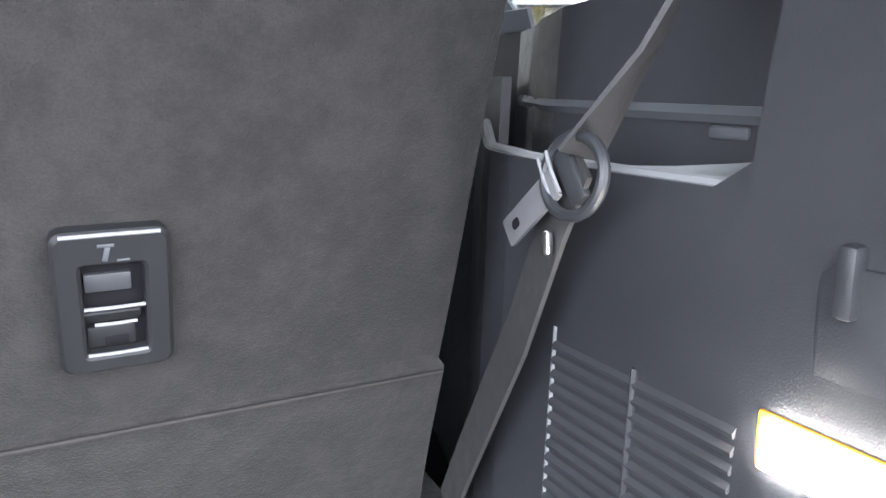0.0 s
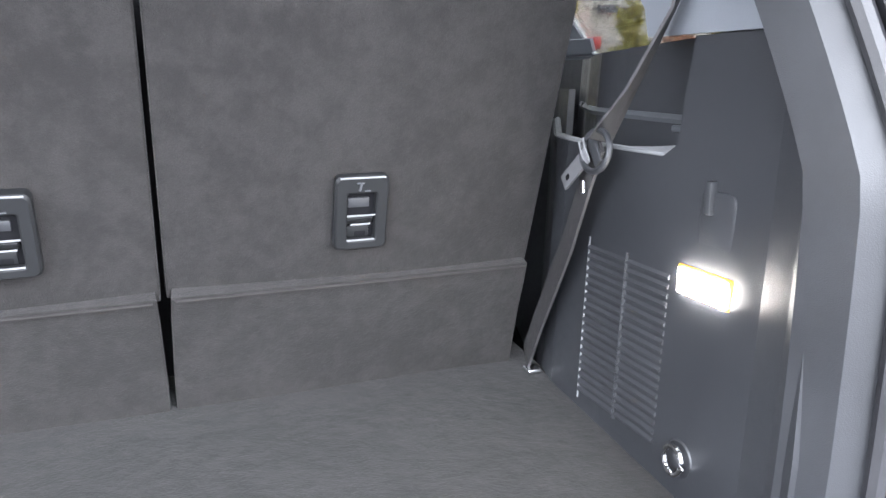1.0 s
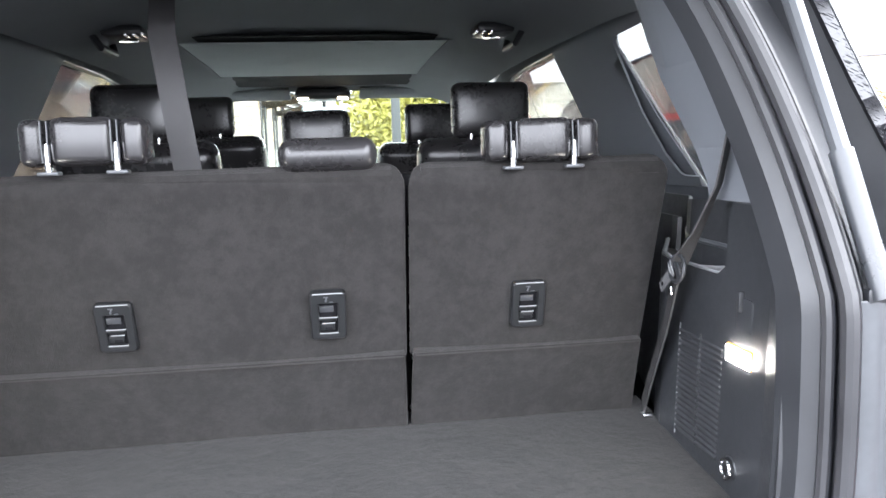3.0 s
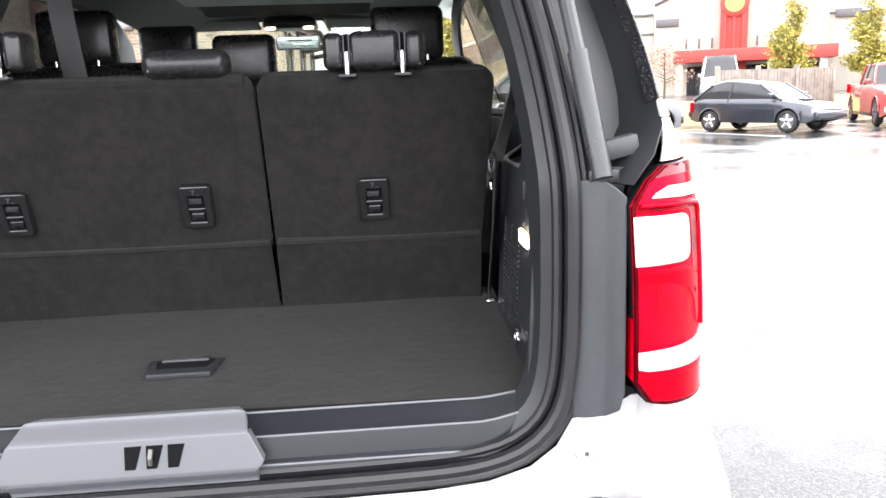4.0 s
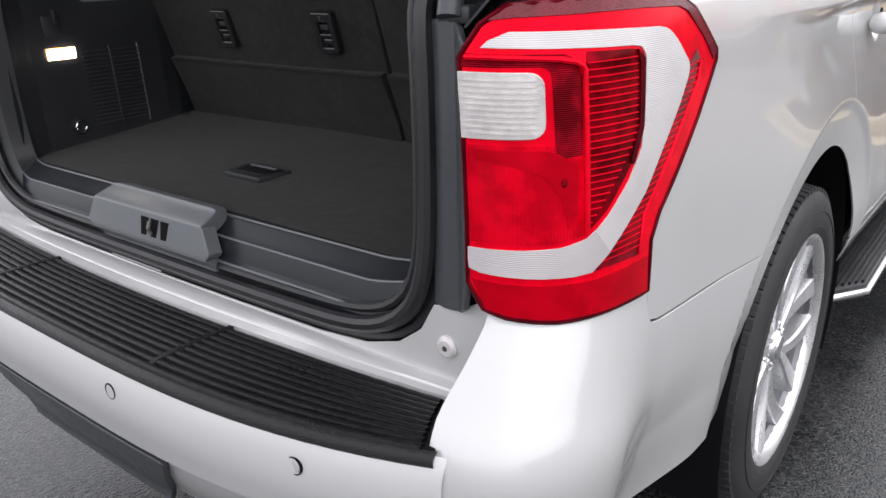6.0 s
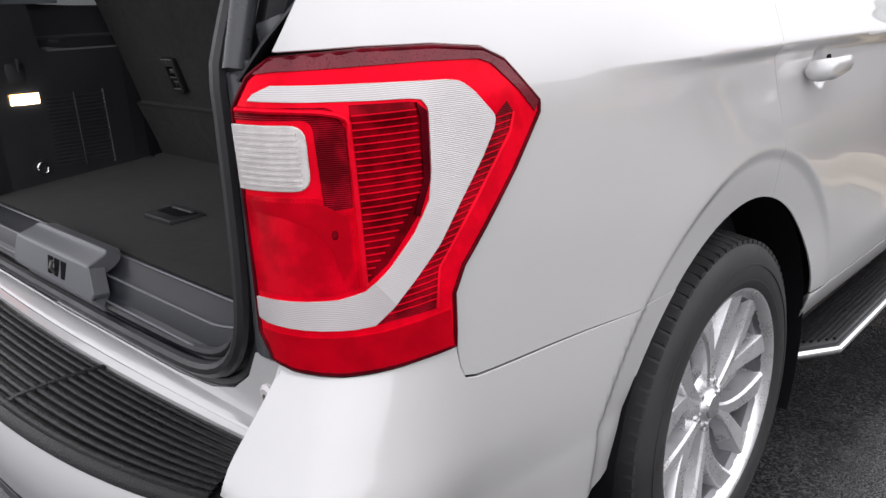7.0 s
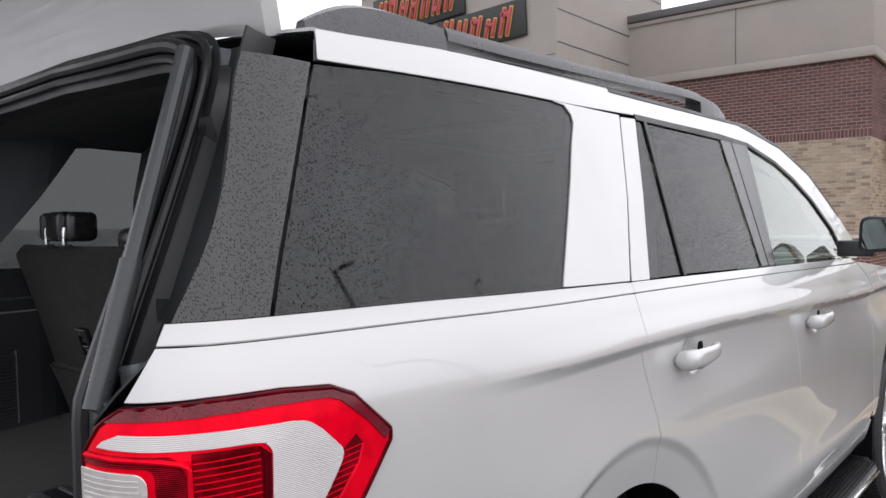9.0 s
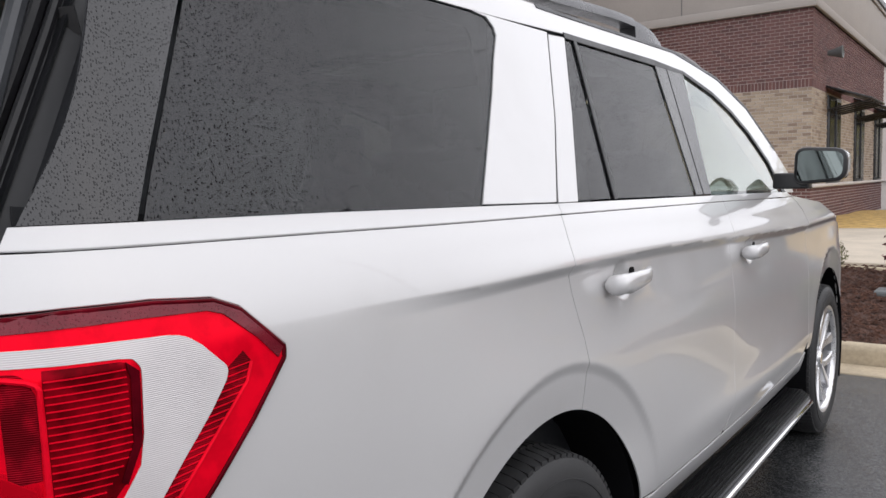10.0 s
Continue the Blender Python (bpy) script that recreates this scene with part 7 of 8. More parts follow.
def far_wheel(parent, x, y, r, w=0.22):
    s = 1 if x > 0 else -1
    tyre = part("wheel", lathe([(r * 0.62, w / 2 - 0.02), (r * 0.72, w / 2), (r * 0.93, w / 2 - 0.01), (r, w / 2 - 0.05), (r, -w / 2 + 0.05), (r * 0.9, -w / 2), (r * 0.6, -w / 2)], 28, "x", (0, 0, 0), True), RUBBER, parent)
    tyre.location = (x, y, r)
    part("rim", lathe([(r * 0.70, s * (w / 2 - 0.012)), (r * 0.64, s * (w / 2 - 0.05)), (r * 0.60, s * (w / 2 - 0.10)), (0.02, s * (w / 2 - 0.10))], 28, "x"), ALLOY_DARK, tyre)
    for k in range(5):
        a = 2 * math.pi * k / 5 + 0.3
        sp = tube([(s * (w / 2 - 0.03), 0.05 * math.cos(a), 0.05 * math.sin(a)), (s * (w / 2 - 0.022), r * 0.66 * math.cos(a), r * 0.66 * math.sin(a))], [0.05, 0.035], 6)
        part("spoke", sp, ALLOY if r < 0.34 else ALLOY_DARK, tyre)


def parked_car(name, kind, rear, front, paint, label, roof=None, rails=False, z=0.0):
    length, width, ax, axz, low, cab, r = SHAPES[kind]
    rear, front = Vector((*rear, z)), Vector((*front, z))
    base = (front - rear).length
    mid, head = (front + rear) / 2, math.atan2(-(front - rear).x, (front - rear).y)
    car = thing(name, label, "car", Matrix.Translation(mid) @ Matrix.Rotation(head, 4, "Z"))
    yr, yf = -base / 2, base / 2
    ra = r * 1.16
    hw = width / 2
    line = sorted(low[1:-2])
    top_z = lambda y: float(np.interp(y, [p[0] for p in line], [p[1] for p in line]))
    ztop = max(z for y, z in low)
    wide = lambda y: hw * (1 - 0.16 * abs(2 * y / length) ** 5)

    def under_z(y):
        """Lower edge of the side, raised over the wheels."""
        lo = 0.27 + 0.10 * step01(abs(y), length * 0.40, length * 0.5)
        for yw in (yr, yf):
            if abs(y - yw) < ra:
                lo = max(lo, r + math.sqrt(ra * ra - (y - yw) ** 2))
        return lo

    y_end = [line[0][0], line[-1][0]]
    ys_ = sorted(set(list(np.linspace(y_end[0], y_end[1], 46)) + [yw + d * ra for yw in (yr, yf) for d in (-1.0, -0.97, -0.85, -0.5, 0.5, 0.85, 0.97, 1.0)]))
    rows = []
    for y in ys_:
        w, zt_, zl = wide(y), top_z(y), under_z(y)
        sec = [(0.80, zl), (0.985, zl + 0.01), (1.0, max(zl + 0.02, 0.55 * zt_)), (0.995, max(zl + 0.03, 0.78 * zt_)), (0.965, max(zl + 0.04, zt_ - 0.06)), (0.91, max(zl + 0.05, zt_ - 0.005)), (0.55, zt_ + 0.025), (0.0, zt_ + 0.035)]
        sec = [(w * a, z) for a, z in sec]
        rows.append([Vector((a, y, z)) for a, z in sec] + [Vector((-a, y, z)) for a, z in sec[-2::-1]])
    part("body", loft(rows, False, True), paint, car, "", 42.0)
    zb, zt = min(z for y, z in cab), max(z for y, z in cab)
    cw = lambda z: hw * (0.91 - 0.17 * (z - zb) / (zt - zb))
    crest = spline([p[0] for p in cab], [p[1] for p in cab]) if kind in ("hatch", "sedan") else (lambda y: float(np.interp(y, [p[0] for p in cab], [p[1] for p in cab])))
    rows, roof_rows = [], []
    for y in np.linspace(cab[0][0], cab[-1][0], 30):
        zc = max(zb + 0.002, crest(y))
        side = [(cw(zb) * 1.0, zb - 0.03), (cw(zb + (zc - zb) * 0.5), zb + (zc - zb) * 0.5), (cw(zc) + 0.01, zc - 0.05 * min(1, (zc - zb) / 0.2)), (cw(zc) - 0.04, zc - 0.008), (cw(zc) * 0.5, zc + 0.012), (0.0, zc + 0.018)]
        rows.append([Vector((a, y, z)) for a, z in side] + [Vector((-a, y, z)) for a, z in side[-2::-1]])
        if zc > zt - 0.11:
            cap = [(cw(zc) + 0.016, zc - 0.055), (cw(zc) + 0.006, zc - 0.02), (cw(zc) - 0.04, zc), (cw(zc) * 0.5, zc + 0.022), (0.0, zc + 0.028)]
            roof_rows.append([Vector((a, y, z)) for a, z in cap] + [Vector((-a, y, z)) for a, z in cap[-2::-1]])
    part("window_glass", loft(rows, False, True), FARGLASS, car)
    part("roof", thicken(loft(roof_rows), 0.004), roof if roof else paint, car)
    # pillars
    ys = [cab[0], cab[1]], [cab[-2], cab[-1]]
    mids = [((cab[1][0] * (1 - t) + cab[-2][0] * t), t) for t in ((0.42,) if kind in ("pickup", "hatch", "sedan") else (0.36, 0.68))]
    for s in (1, -1):
        for (ya, za), (yb, zbb) in ys:
            part("pillar", tube([(s * (cw(za) + 0.004), ya, za), (s * (cw(zbb) + 0.004), yb, zbb)], 0.035, 6), paint, car)
        for ym, t in mids:
            part("pillar", tube([(s * (cw(zb) + 0.002), ym - 0.02, zb), (s * (cw(zt) + 0.002), ym, zt - 0.03)], 0.03, 6), BLACKMETAL, car)
            part("door_gap", rbox(0.006, 0.012, ztop - 0.45, 0.002, (s * (hw * 0.975 + 0.0), ym - 0.02, (ztop + 0.40) / 2)), SHELL, car)
        part("sill", rbox(0.04, base - 2.3 * ra, 0.10, 0.01, (s * (hw - 0.03), 0, 0.34)), TRIM, car)
        part("door_mirror", rbox(0.16, 0.10, 0.14, 0.03, (s * (hw + 0.06), cab[-1][0] - 0.25, zb + 0.12)), paint, car)
        part("head_lamp", rbox(0.34, 0.10, 0.14, 0.03, (s * (hw - 0.24), low[-3][0] - 0.10, low[-3][1] - 0.02)), CLEAR, car)
        part("tail_lamp", rbox(0.12, 0.10, 0.32, 0.02, (s * (hw - 0.09), low[2][0] + 0.03, low[2][1] - 0.18)), RED, car)
        part("door_handle", rbox(0.03, 0.16, 0.03, 0.008, (s * hw * 0.985, mids[0][0] - 0.22, ztop - 0.16)), paint, car)
        for y in (yr, yf):
            far_wheel(car, s * (hw - 0.13), y, r)
            flare = [(y + (ra + 0.01) * math.cos(radians(q)), r + (ra + 0.01) * math.sin(radians(q))) for q in range(5, 176, 17)]
            part("wheel_arch", tube([(s * (wide(y) - 0.012), yy, zz) for yy, zz in flare], 0.022, 6), TRIM if kind in ("offroad",) else paint, car)
    part("front_bumper", rbox(width * 0.92, 0.16, 0.22, 0.05, (0, low[-2][0] - 0.05, 0.50)), TRIM if kind == "offroad" else (CHROME if kind == "pickup" else paint), car)
    part("rear_bumper", rbox(width * 0.92, 0.16, 0.20, 0.05, (0, low[1][0], 0.52)), TRIM if kind == "offroad" else (CHROME if kind == "pickup" else paint), car)
    part("grille", rbox(width * 0.55, 0.05, 0.22, 0.02, (0, low[-3][0] + 0.01, low[-3][1] - 0.16)), BLACKMETAL if kind != "pickup" else CHROME, car)
    if kind == "hatch":
        part("bonnet_scoop", rbox(0.5, 0.22, 0.06, 0.02, (0, 1.35, 0.92)), BLACKMETAL, car)
        part("roof_spoiler", rbox(1.1, 0.20, 0.04, 0.015, (0, -1.38, 1.42)), paint, car)
    if kind == "pickup":
        part("bed_hollow", rbox(width * 0.8, 1.8, 0.02, 0.005, (0, -1.98, 1.325)), SHELL, car)
    part("underbody", rbox(width * 0.7, base + 1.0, 0.30, 0.03, (0, 0, 0.42)), SHELL, car)
    return car


parked_car("parked_offroader", "offroad", (5.85, 21.10), (8.33, 20.67), PAINT_GREY, "grey boxy four-door off-roader with a black top", roof=TRIM)
parked_car("parked_hatchback", "hatch", (11.50, 22.68), (12.80, 20.45), PAINT_DARK, "dark blue hatchback with a bonnet scoop")
parked_car("parked_pickup", "pickup", (18.3, 25.0), (16.75, 21.35), PAINT_RED, "red four-door pickup truck with a chrome front")
parked_car("parked_saloon", "sedan", (1.0, 27.4), (3.75, 26.5), PAINT_WHITE, "white saloon car behind the verge")
parked_car("parked_pickup", "pickup", (7.2, 34.6), (10.3, 36.6), PAINT_WHITE, "white pickup truck parked behind the verge", z=0.70)
parked_car("parked_pickup", "pickup", (4.4, 35.2), (7.0, 37.6), PAINT_WHITE, "white pickup truck parked behind the verge", z=0.70)
parked_car("parked_van", "van", (20.3, 42.8), (19.0, 39.6), PAINT_WHITE, "white van by the red canopy", z=0.70)
parked_car("parked_saloon", "sedan", (17.5, 49.2), (18.9, 51.4), PAINT_WHITE, "white saloon car far across the car park", z=0.70)

# ---- board fence ----
fence = thing("board_fence", "weathered grey board fence with a post at its end", "fence")
f0, f1 = Vector((12.0, 24.5, 0)), Vector((17.2, 26.2, 0))
fd = (f1 - f0).normalized()
fn_ = Vector((-fd.y, fd.x, 0))
board = prism([(-0.068, 0.02), (0.068, 0.02), (0.068, 1.92), (-0.068, 1.92)], -0.011, 0.011, "y", 0.002)
board_me = bpy.data.meshes.new("board")
board.to_mesh(board_me)
board.free()
board_me.materials.append(WOOD)
turn = Matrix.Rotation(math.atan2(fd.y, fd.x), 4, "Z")
rng = random.Random(9)
for k in range(36):
    b = new("board", board_me)
    b.parent = fence
    p = f0 + fd * (0.08 + 0.15 * k) + fn_ * rng.uniform(-0.006, 0.006)
    b.matrix_basis = Matrix.Translation((p.x, p.y, rng.uniform(-0.01, 0.01))) @ turn @ Matrix.Rotation(radians(rng.uniform(-0.4, 0.4)), 4, "Y")
for a in (0.0, 1.8, 3.6, 5.42):
    p = f0 + fd * a
    part("post", rbox(0.13, 0.13, 2.05, 0.01, (p.x, p.y, 1.02), rot=turn), WOOD, fence)
for z in (0.4, 1.6):
    part("rail", rbox(5.4, 0.05, 0.09, 0.006, ((f0 + fd * 2.7).x + fn_.x * 0.05, (f0 + fd * 2.7).y + fn_.y * 0.05, z), rot=turn), WOOD, fence)


# ---- trees ----
def tree(at, h, spread, material, label, seed, trunk=0.3, n=5200, size=0.11):
    t = thing("tree", label, "tree", Matrix.Translation(at))
    r = random.Random(seed)
    part("trunk", tube([(0, 0, -0.1), (0.03, 0.02, h * 0.35), (-0.02, 0.03, h * 0.7), (0, 0, h * 0.95)], [0.10, 0.08, 0.045, 0.01], 8), BARK, t)
    tips = []
    for k in range(16):
        z0 = h * r.uniform(trunk, 0.85)
        a, l = r.uniform(0, 6.28), spread * (1.05 - 0.75 * (z0 / h - trunk) / (1 - trunk)) * r.uniform(0.7, 1.0)
        tip = Vector((math.cos(a) * l, math.sin(a) * l, z0 + 0.25 * l + 0.1))
        part("limb", tube([(0, 0, z0), tuple(tip * 0.5 + Vector((0, 0, z0 * 0.5))), tuple(tip)], [0.035, 0.022, 0.006], 5), BARK, t)
        tips += [tip, tip * 0.65 + Vector((0, 0, z0 * 0.35))]
    tips.append(Vector((0, 0, h * 0.97)))

    def place(q):
        c = q.choice(tips)
        s = spread * 0.24
        return c.x + q.gauss(0, s), c.y + q.gauss(0, s), max(h * 0.12, c.z + q.gauss(0, s * 0.9))

    leaf_cloud("crown", n, size, place, material, t, seed=seed)
    return t


tree((22.6, 39.2, 0), 5.6, 0.95, LEAF_Y, "yellow-green narrow tree behind the fence", 11)
tree((26.4, 38.2, 0), 5.8, 0.95, LEAF_Y, "yellow-green narrow tree behind the fence", 12)
tree((31.0, 40.0, 0), 4.6, 1.0, LEAF_O, "bare-looking tree with pale orange leaves", 13)
tree((31.5, 36.5, 0), 3.6, 1.0, LEAF_Y, "small yellow-green tree by the far building", 14)
tree((22.5, 57.0, 0), 4.6, 2.0, LEAF_O, "tree with pale orange leaves by the far building", 15, n=1000)
tree((15.0, 56.0, 0), 4.8, 1.8, LEAF_O, "tree with pale orange leaves by the far building", 16, n=1000)

tree((2.2, 47.0, 0), 7.5, 2.6, LEAF_Y, "large yellow-green tree beyond the car park", 17, trunk=0.2, n=4200, size=0.22)
tree((6.6, 50.0, 0), 8.2, 2.8, LEAF_Y, "large yellow-green tree beyond the car park", 18, trunk=0.2, n=4200, size=0.22)
woods = thing("woods", "dark line of bare winter woods beyond the lot", "woods", kind="stuff")
for k, (wx, h) in enumerate(((62.0, 7.0), (68.0, 9.0))):
    leaf_cloud("thicket", 4200, 0.8, lambda q: (wx + q.gauss(0, 1.5), q.uniform(-70, 62), h * q.random() ** 0.7 * (0.75 + 0.25 * noise.noise(Vector((q.uniform(0, 1), wx, 0))))), BARK if k else LEAF_B, woods, seed=31 + k)

# ---- far building with an arched front, a red pylon and a red canopy ----
hall = thing("cinema_hall", "large beige hall with an arched front, red pylon and red canopy", "building", Matrix.Translation((33.0, 66.5, 0)) @ Matrix.Rotation(radians(-25), 4, "Z"))
arch_front = [(-7.5, 0.0), (7.0, 0.0), (7.0, 8.8)] + [(7.0 - 14.5 * k / 14, 8.8 + 1.9 * math.sin(math.pi * k / 14)) for k in range(1, 14)] + [(-7.5, 8.8)]
part("wall", prism(arch_front, 0.0, 14.0, "y"), CLAD, hall, "beige arched wall")
part("parapet", tube([(7.0 - 14.5 * k / 14, -0.05, 8.85 + 1.9 * math.sin(math.pi * k / 14)) for k in range(15)], 0.16, 6), COPING, hall)
part("wing", rbox(42, 13, 9.0, 0.02, (28.0, 7.4, 4.5)), CLAD, hall)
part("wing", rbox(46, 13, 8.1, 0.02, (-30.6, 7.4, 4.05)), CLAD, hall)
for x0, x1, z in ((7.1, 49, 9.0), (-53.5, -7.6, 8.1)):
    part("parapet", rbox(x1 - x0, 0.3, 0.25, 0.03, ((x0 + x1) / 2, 0.85, z)), COPING, hall)
    part("wall_band", rbox(x1 - x0, 0.1, 0.18, 0.02, ((x0 + x1) / 2, 0.86, z - 1.75)), COPING, hall)
for k in range(9):
    part("pilaster", rbox(0.5, 0.25, 7.8, 0.03, (-9.5 - 5.0 * k, 0.80, 3.9)), CLAD, hall)
pyl = part("pylon", rbox(2.3, 0.8, 11.0, 0.05, (-0.6, -0.5, 5.9)), CLAD_RED, hall, "red sign pylon")
for x in (-1.35, -0.6, 0.15):
    part("pylon_fin", rbox(0.22, 0.3, 10.6, 0.03, (x, -1.0, 6.6)), CLAD_RED, pyl)
part("round_sign", lathe([(0.0, -1.25), (1.0, -1.25), (1.2, -1.15), (1.2, -0.9)], 36, "y", (-0.6, 0, 8.5)), CLAD_RED, hall)
part("sign_face", lathe([(0.0, -1.30), (0.80, -1.30), (0.82, -1.2)], 36, "y", (-0.6, 0, 8.5)), SIGN_GOLD, hall)
can = part("canopy", rbox(13.0, 3.6, 1.05, 0.04, (1.0, -1.6, 4.0)), CLAD_RED, hall, "red entrance canopy")
for x in (-5.0, -1.5, 2.5, 6.5):
    part("column", rbox(0.6, 0.6, 3.5, 0.03, (x, -2.8, 1.75)), SIGN_GOLD if x == -1.5 else CLAD, can)
part("entrance", rbox(11.0, 0.1, 3.2, 0.02, (1.0, -0.03, 1.6)), GLOSS, hall)
for k, x in enumerate((-4.6, -3.5, -2.4, 1.4, 2.5)):
    part("letter_bar", rbox(0.16, 0.12, 0.9, 0.02, (x, -0.12, 5.25)), COPING, hall)
for x in (-6.3, 8.6):
    part("wall_vent", rbox(2.0, 0.3, 0.7, 0.03, (x, -0.05 if x < 7 else 0.8, 7.2)), COPING, hall)


# ---- street lamps of the car park ----
def street_lamp(at, h, turn_deg, label="tall dark car park lamp post"):
    l = thing("street_lamp", label, "street lamp", Matrix.Translation(at) @ Matrix.Rotation(radians(turn_deg), 4, "Z"), group="car park lamps")
    part("base", lathe([(0.0, 0.75), (0.26, 0.75), (0.28, 0.7), (0.28, 0.0)], 20, "z"), PALE_CONC, l)
    part("pole", tube([(0, 0, 0.7), (0, 0, h)], [0.075, 0.05], 10), BLACKMETAL, l)
    part("arm", tube([(0, 0, h - 0.15), (0.16, 0, h)], 0.03, 8), BLACKMETAL, l)
    part("head", rbox(0.40, 0.24, 0.08, 0.03, (0.34, 0, h + 0.02)), BLACKMETAL, l)


street_lamp((17.8, 14.5, 0), 11.9, 128)
street_lamp((20.5, 20.7, 0), 11.9, 128)
street_lamp((3.0, -22.0, 0), 7.5, 80)
street_lamp((8.5, 50.0, 0), 10.0, 200)


# ---- brick building with a rendered parapet and a sign tower ----
building = thing("brick_building", "red and tan brick building with a taupe rendered parapet", "building")
BX, BY, BASE = -2.06, 19.5, 0.10
part("core", rbox(14.0, 26.0, 5.6, 0.0, (BX - 7.02, BY + 13.02, 2.6)), MORTAR, building)
part("parapet_wall", rbox(14.08, 26.1, 1.80, 0.01, (BX - 7.0, BY + 13.0, 6.22)), STUCCO, building, "taupe rendered parapet")
part("render_band", rbox(14.2, 26.24, 0.22, 0.03, (BX - 7.0, BY + 13.0, 5.43)), STUCCO, building)
part("coping", rbox(14.3, 26.34, 0.20, 0.02, (BX - 7.0, BY + 13.0, 7.20)), COPING, building, "dark metal coping")
part("coping_trim", rbox(14.2, 26.22, 0.12, 0.02, (BX - 7.0, BY + 13.0, 7.03)), STUCCO, building)
part("base_ledge", rbox(14.16, 26.2, 0.07, 0.01, (BX - 7.0, BY + 13.0, 1.14)), MORTAR, building)
part("control_joint", rbox(0.02, 0.03, 1.5, 0.002, (BX - 3.1, BY - 0.045, 6.25)), COPING, building)

tower = thing("sign_tower", "taupe rendered tower with a red and black shop sign", "building")
TX0, TX1, TY = -14.9, -8.12, 15.6
part("wall", rbox(TX1 - TX0, 6.0, 10.6, 0.01, ((TX0 + TX1) / 2, TY + 3.0, 5.3)), STUCCO, tower)
part("coping", rbox(TX1 - TX0 + 0.2, 6.2, 0.22, 0.02, ((TX0 + TX1) / 2, TY + 3.0, 10.6)), COPING, tower)
for z in (5.95, 6.75, 8.1):
    part("render_joint", rbox(0.02, 5.9, 0.022, 0.0, (TX1 + 0.003, TY + 3.0, z)), COPING, tower)
    part("render_joint", rbox(TX1 - TX0 - 0.1, 0.02, 0.022, 0.0, ((TX0 + TX1) / 2, TY - 0.003, z - 0.3 if z < 6.5 else z + 1.5)), COPING, tower)
sign = part("shop_sign", rbox(3.4, 0.10, 1.15, 0.05, (-12.6, TY - 0.06, 7.60), rot=Matrix.Rotation(radians(-3), 4, "Y")), SIGN_BLACK, tower, "black sign with red letter shapes")
part("sign_panel", rbox(2.9, 0.10, 0.95, 0.05, (-10.4, TY - 0.06, 6.62), rot=Matrix.Rotation(radians(-3), 4, "Y")), SIGN_BLACK, sign)
part("sign_panel", rbox(2.6, 0.08, 0.34, 0.03, (-12.2, TY - 0.055, 5.86)), SIGN_BLACK, sign)
rng = random.Random(21)
for cx, cz, n, w, h in ((-13.9, 7.60, 7, 0.42, 0.72), (-11.45, 6.60, 5, 0.48, 0.62), (-13.2, 5.86, 7, 0.28, 0.20)):
    for k in range(n):
        x = cx + k * w
        hh = h * rng.choice((0.75, 1.0, 0.8, 1.15))
        slant = Matrix.Rotation(radians(12), 4, "Y")
        for dx in (-0.10, 0.10):
            part("letter_edge", rbox(w * 0.27, 0.06, hh + 0.06, 0.03, (x + dx * w * 2.2, TY - 0.13, cz + (hh - h) * 0.35), rot=slant), SIGN_GOLD, sign)
            part("letter_shape", rbox(w * 0.21, 0.06, hh, 0.03, (x + dx * w * 2.2, TY - 0.16, cz + (hh - h) * 0.35), rot=slant), SIGN_RED, sign)
        part("letter_shape", rbox(w * 0.6, 0.06, hh * 0.22, 0.03, (x, TY - 0.16, cz + rng.choice((-0.3, 0.05, 0.3)) * hh)), SIGN_RED, sign)

# openings of the right-hand wall, with awnings
for k, y in enumerate((21.4, 25.6, 29.8)):
    win = part("window", rbox(0.16, 1.75, 2.25, 0.02, (BX - 0.05, y + 0.9, 2.30)), BLACKMETAL, building, "tall dark-framed window")
    part("pane", rbox(0.02, 1.55, 2.05, 0.0, (BX + 0.035, y + 0.9, 2.30)), GLOSS, win)
    part("mullion", rbox(0.05, 0.06, 2.1, 0.005, (BX + 0.05, y + 0.9, 2.30)), BLACKMETAL, win)
    awn = part("awning", rbox(1.1, 2.3, 0.05, 0.01, (BX + 0.52, y + 0.9, 3.44), rot=Matrix.Rotation(radians(20), 4, "Y")), BLACKMETAL, building, "dark metal window awning")
    for d in (-1.0, -0.5, 0.0, 0.5, 1.0):
        part("awning_bar", tube([(BX + 0.02, y + 0.9 + d, 3.05), (BX + 0.98, y + 0.9 + d, 3.22)], 0.025, 6), BLACKMETAL, awn)
lampw = part("wall_speaker", lathe([(0.0, 0.0), (0.06, 0.0), (0.10, 0.16), (0.16, 0.34), (0.15, 0.35), (0.0, 0.22)], 20, "x", (BX + 0.05, 21.0, 4.42)), GREYMETAL, building, "grey horn speaker on the wall")
part("wall_vent", rbox(1.3, 0.20, 0.30, 0.02, (BX - 4.2, BY - 0.10, 3.42)), COPING, building)
part("kerb_light", rbox(0.5, 0.25, 0.34, 0.02, (BX - 2.6, BY - 0.14, 3.40)), BLACKMETAL, building)

# bricks: courses of stretchers, a soldier course under the red field
BL, BH, DEPTH, JOINT = 0.199, 0.068, 0.007, 0.014


def brick_box(c, ex, ey, ez):
    x, y, z = c
    return [(x - ex, y - ey, z - ez), (x + ex, y - ey, z - ez), (x + ex, y + ey, z - ez), (x - ex, y + ey, z - ez), (x - ex, y - ey, z + ez), (x + ex, y - ey, z + ez), (x + ex, y + ey, z + ez), (x - ex, y + ey, z + ez)]


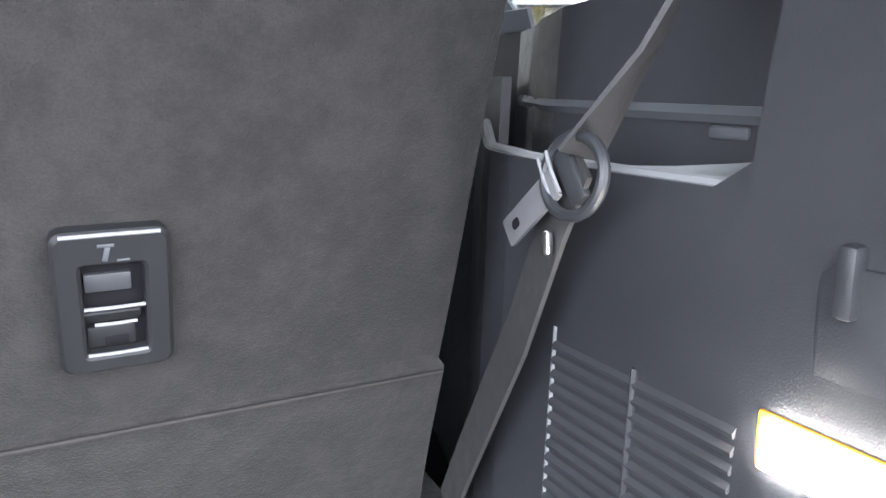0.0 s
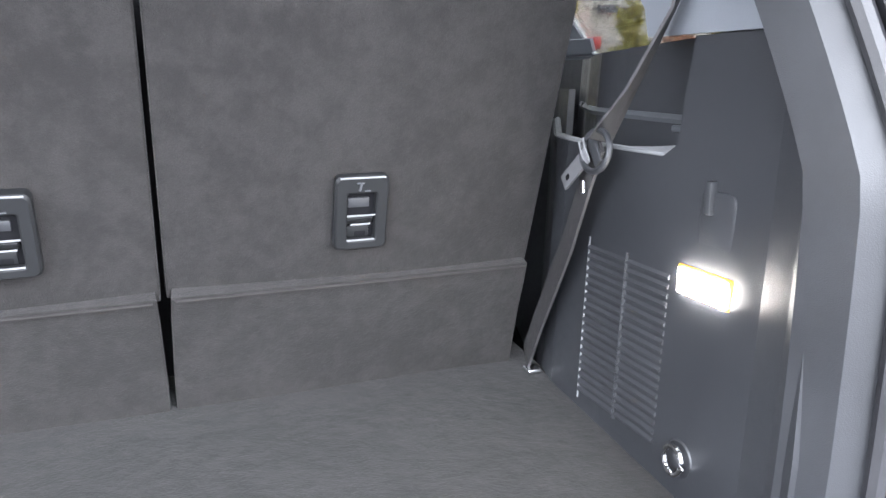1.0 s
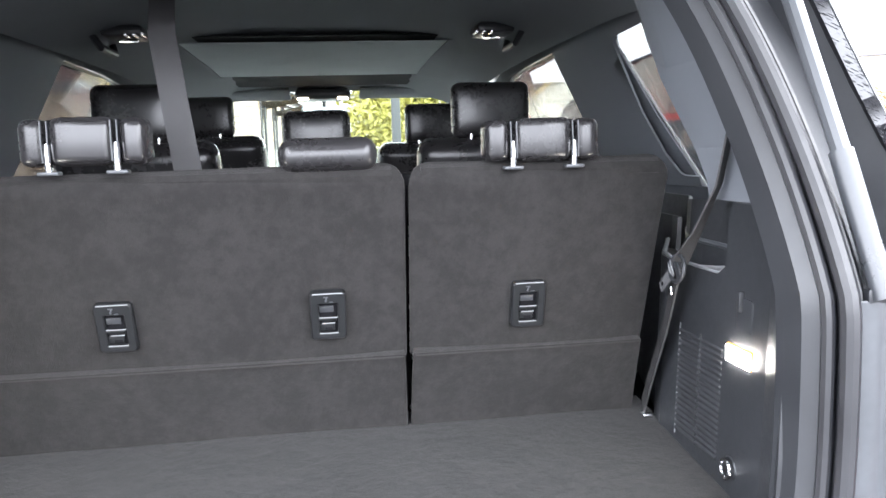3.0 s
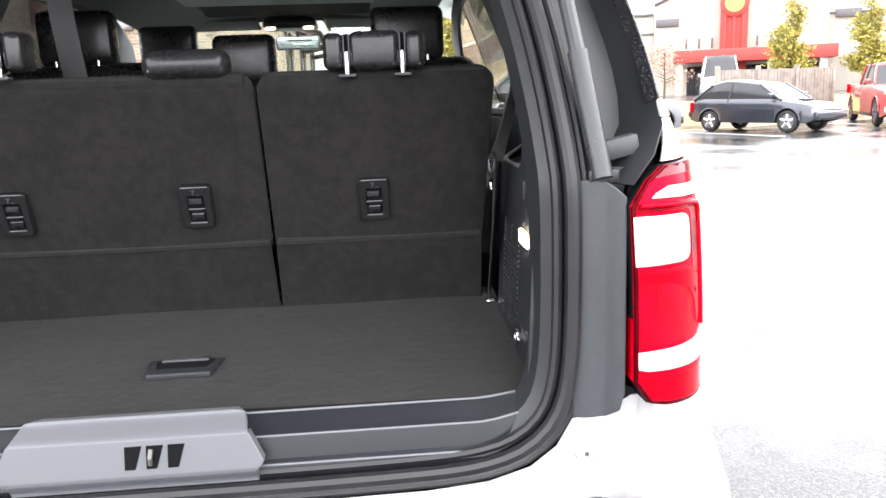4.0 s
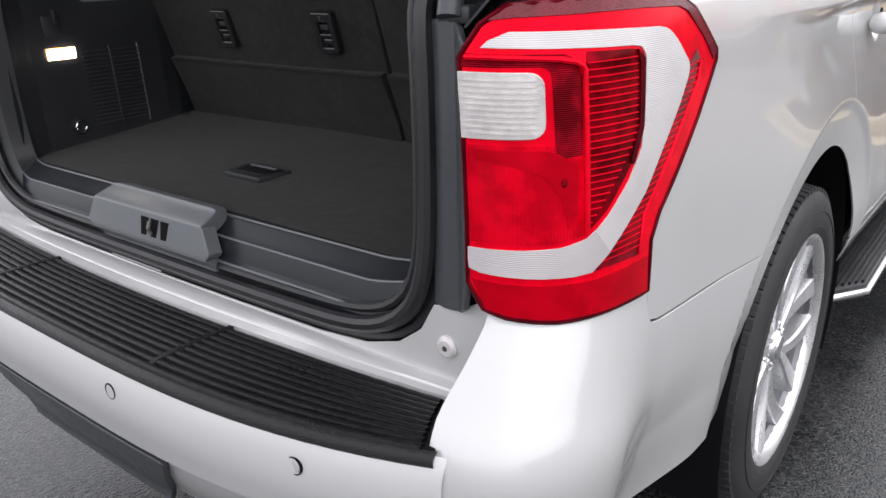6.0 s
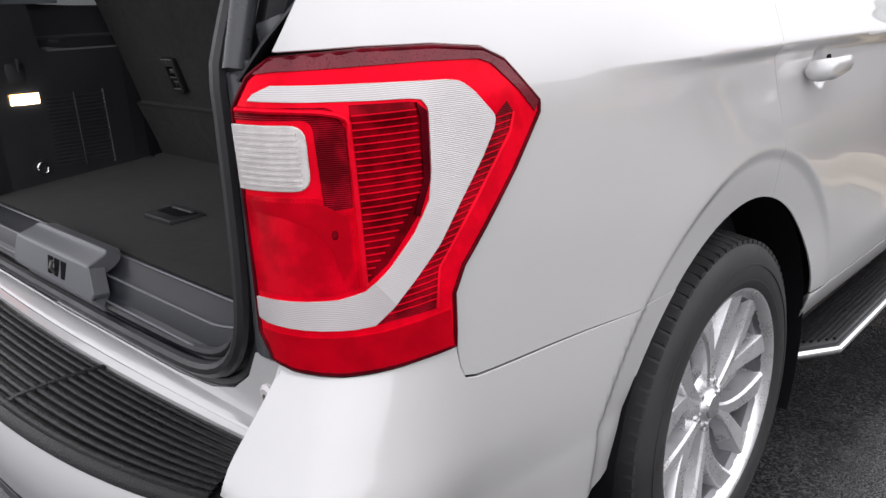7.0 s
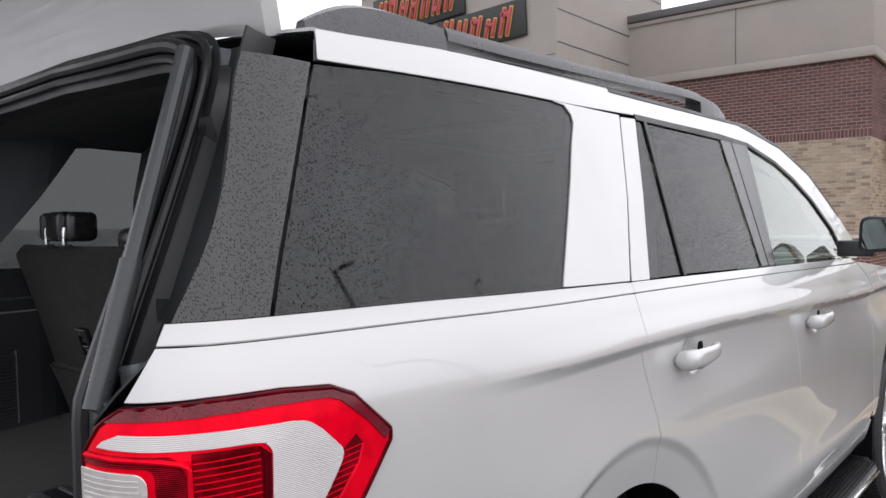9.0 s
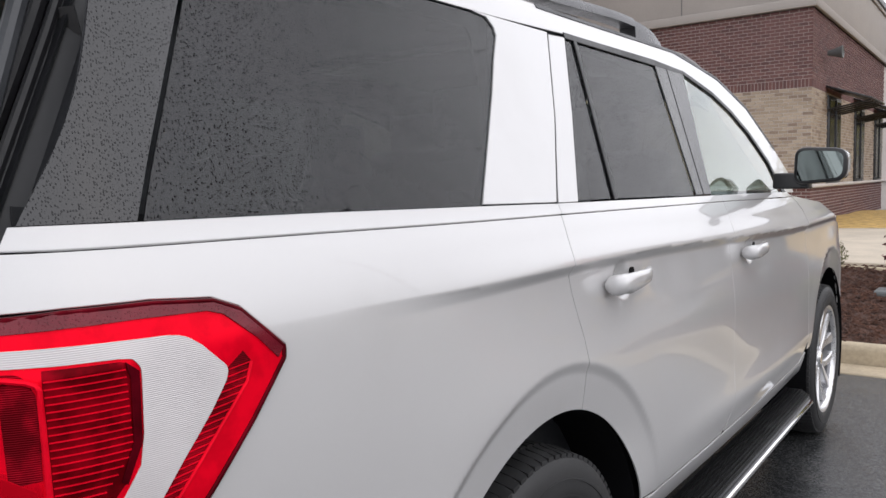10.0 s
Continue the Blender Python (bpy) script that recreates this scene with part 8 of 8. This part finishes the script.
BOX_FACES = [(0, 3, 2, 1), (4, 5, 6, 7), (0, 1, 5, 4), (1, 2, 6, 5), (2, 3, 7, 6), (3, 0, 4, 7)]
HOLES = [(y - 0.02, y + 1.82, 1.16, 3.45) for y in (21.4, 25.6, 29.8)]


def courses(z0, z1, soldier=False):
    """Centres along a wall from its corner, with half-lengths and half-heights."""
    out, row, z = [], 0, z0
    pitch_h = 0.203 if soldier else BH + JOINT
    while z + pitch_h <= z1 + 0.02:
        pitch = (BH + JOINT) if soldier else BL + JOINT
        a = pitch / 2 if (row % 2 == 0 or soldier) else pitch
        if a == pitch:
            out.append((pitch / 4, z + pitch_h / 2, pitch / 4 - JOINT / 2, (pitch_h - JOINT) / 2))
        while a < 12.5:
            out.append((a, z + pitch_h / 2, (pitch - JOINT) / 2, (pitch_h - JOINT) / 2))
            a += pitch
        z, row = z + pitch_h, row + 1
    return out


single = 0
for label, material, bands in (("dark red brick", BRICK_RED, [(BASE, 1.10, False), (3.68, 5.32, False), (3.476, 3.68, True)]), ("mottled tan brick", BRICK_TAN, [(1.18, 3.47, False)])):
    vs, fs = [], []
    singles = []
    for z0, z1, soldier in bands:
        for a, z, ha, hz in courses(z0, z1, soldier):
            for wall in (0, 1):
                jit = rng.uniform(-0.002, 0.002)
                if wall == 0:
                    if a > 6.6:
                        continue
                    c, e = (BX - a, BY + 0.015 + jit, z), (ha, DEPTH, hz)
                else:
                    if any(lo < BY + a < hi and zl < z < zh for lo, hi, zl, zh in HOLES):
                        continue
                    c, e = (BX - 0.015 + jit, BY + a, z), (DEPTH, ha, hz)
                if wall == 0 and a < 2.6 and 2.9 < z < 5.0 and not soldier and single < 300:
                    singles.append((c, e))
                    single += 1
                    continue
                k = len(vs)
                vs += brick_box(c, *e)
                fs += [tuple(k + i for i in f) for f in BOX_FACES]
    tagged(many("bricks", vs, fs, material, building), label, kind="stuff")
    shared = {}
    for c, e in singles:
        key = tuple(round(v, 4) for v in e)
        if key not in shared:
            me = bpy.data.meshes.new("brick")
            me.from_pydata(brick_box((0, 0, 0), *e), [], BOX_FACES)
            me.materials.append(material)
            shared[key] = me
        b = new("brick", shared[key])
        b.parent = building
        b.location = c
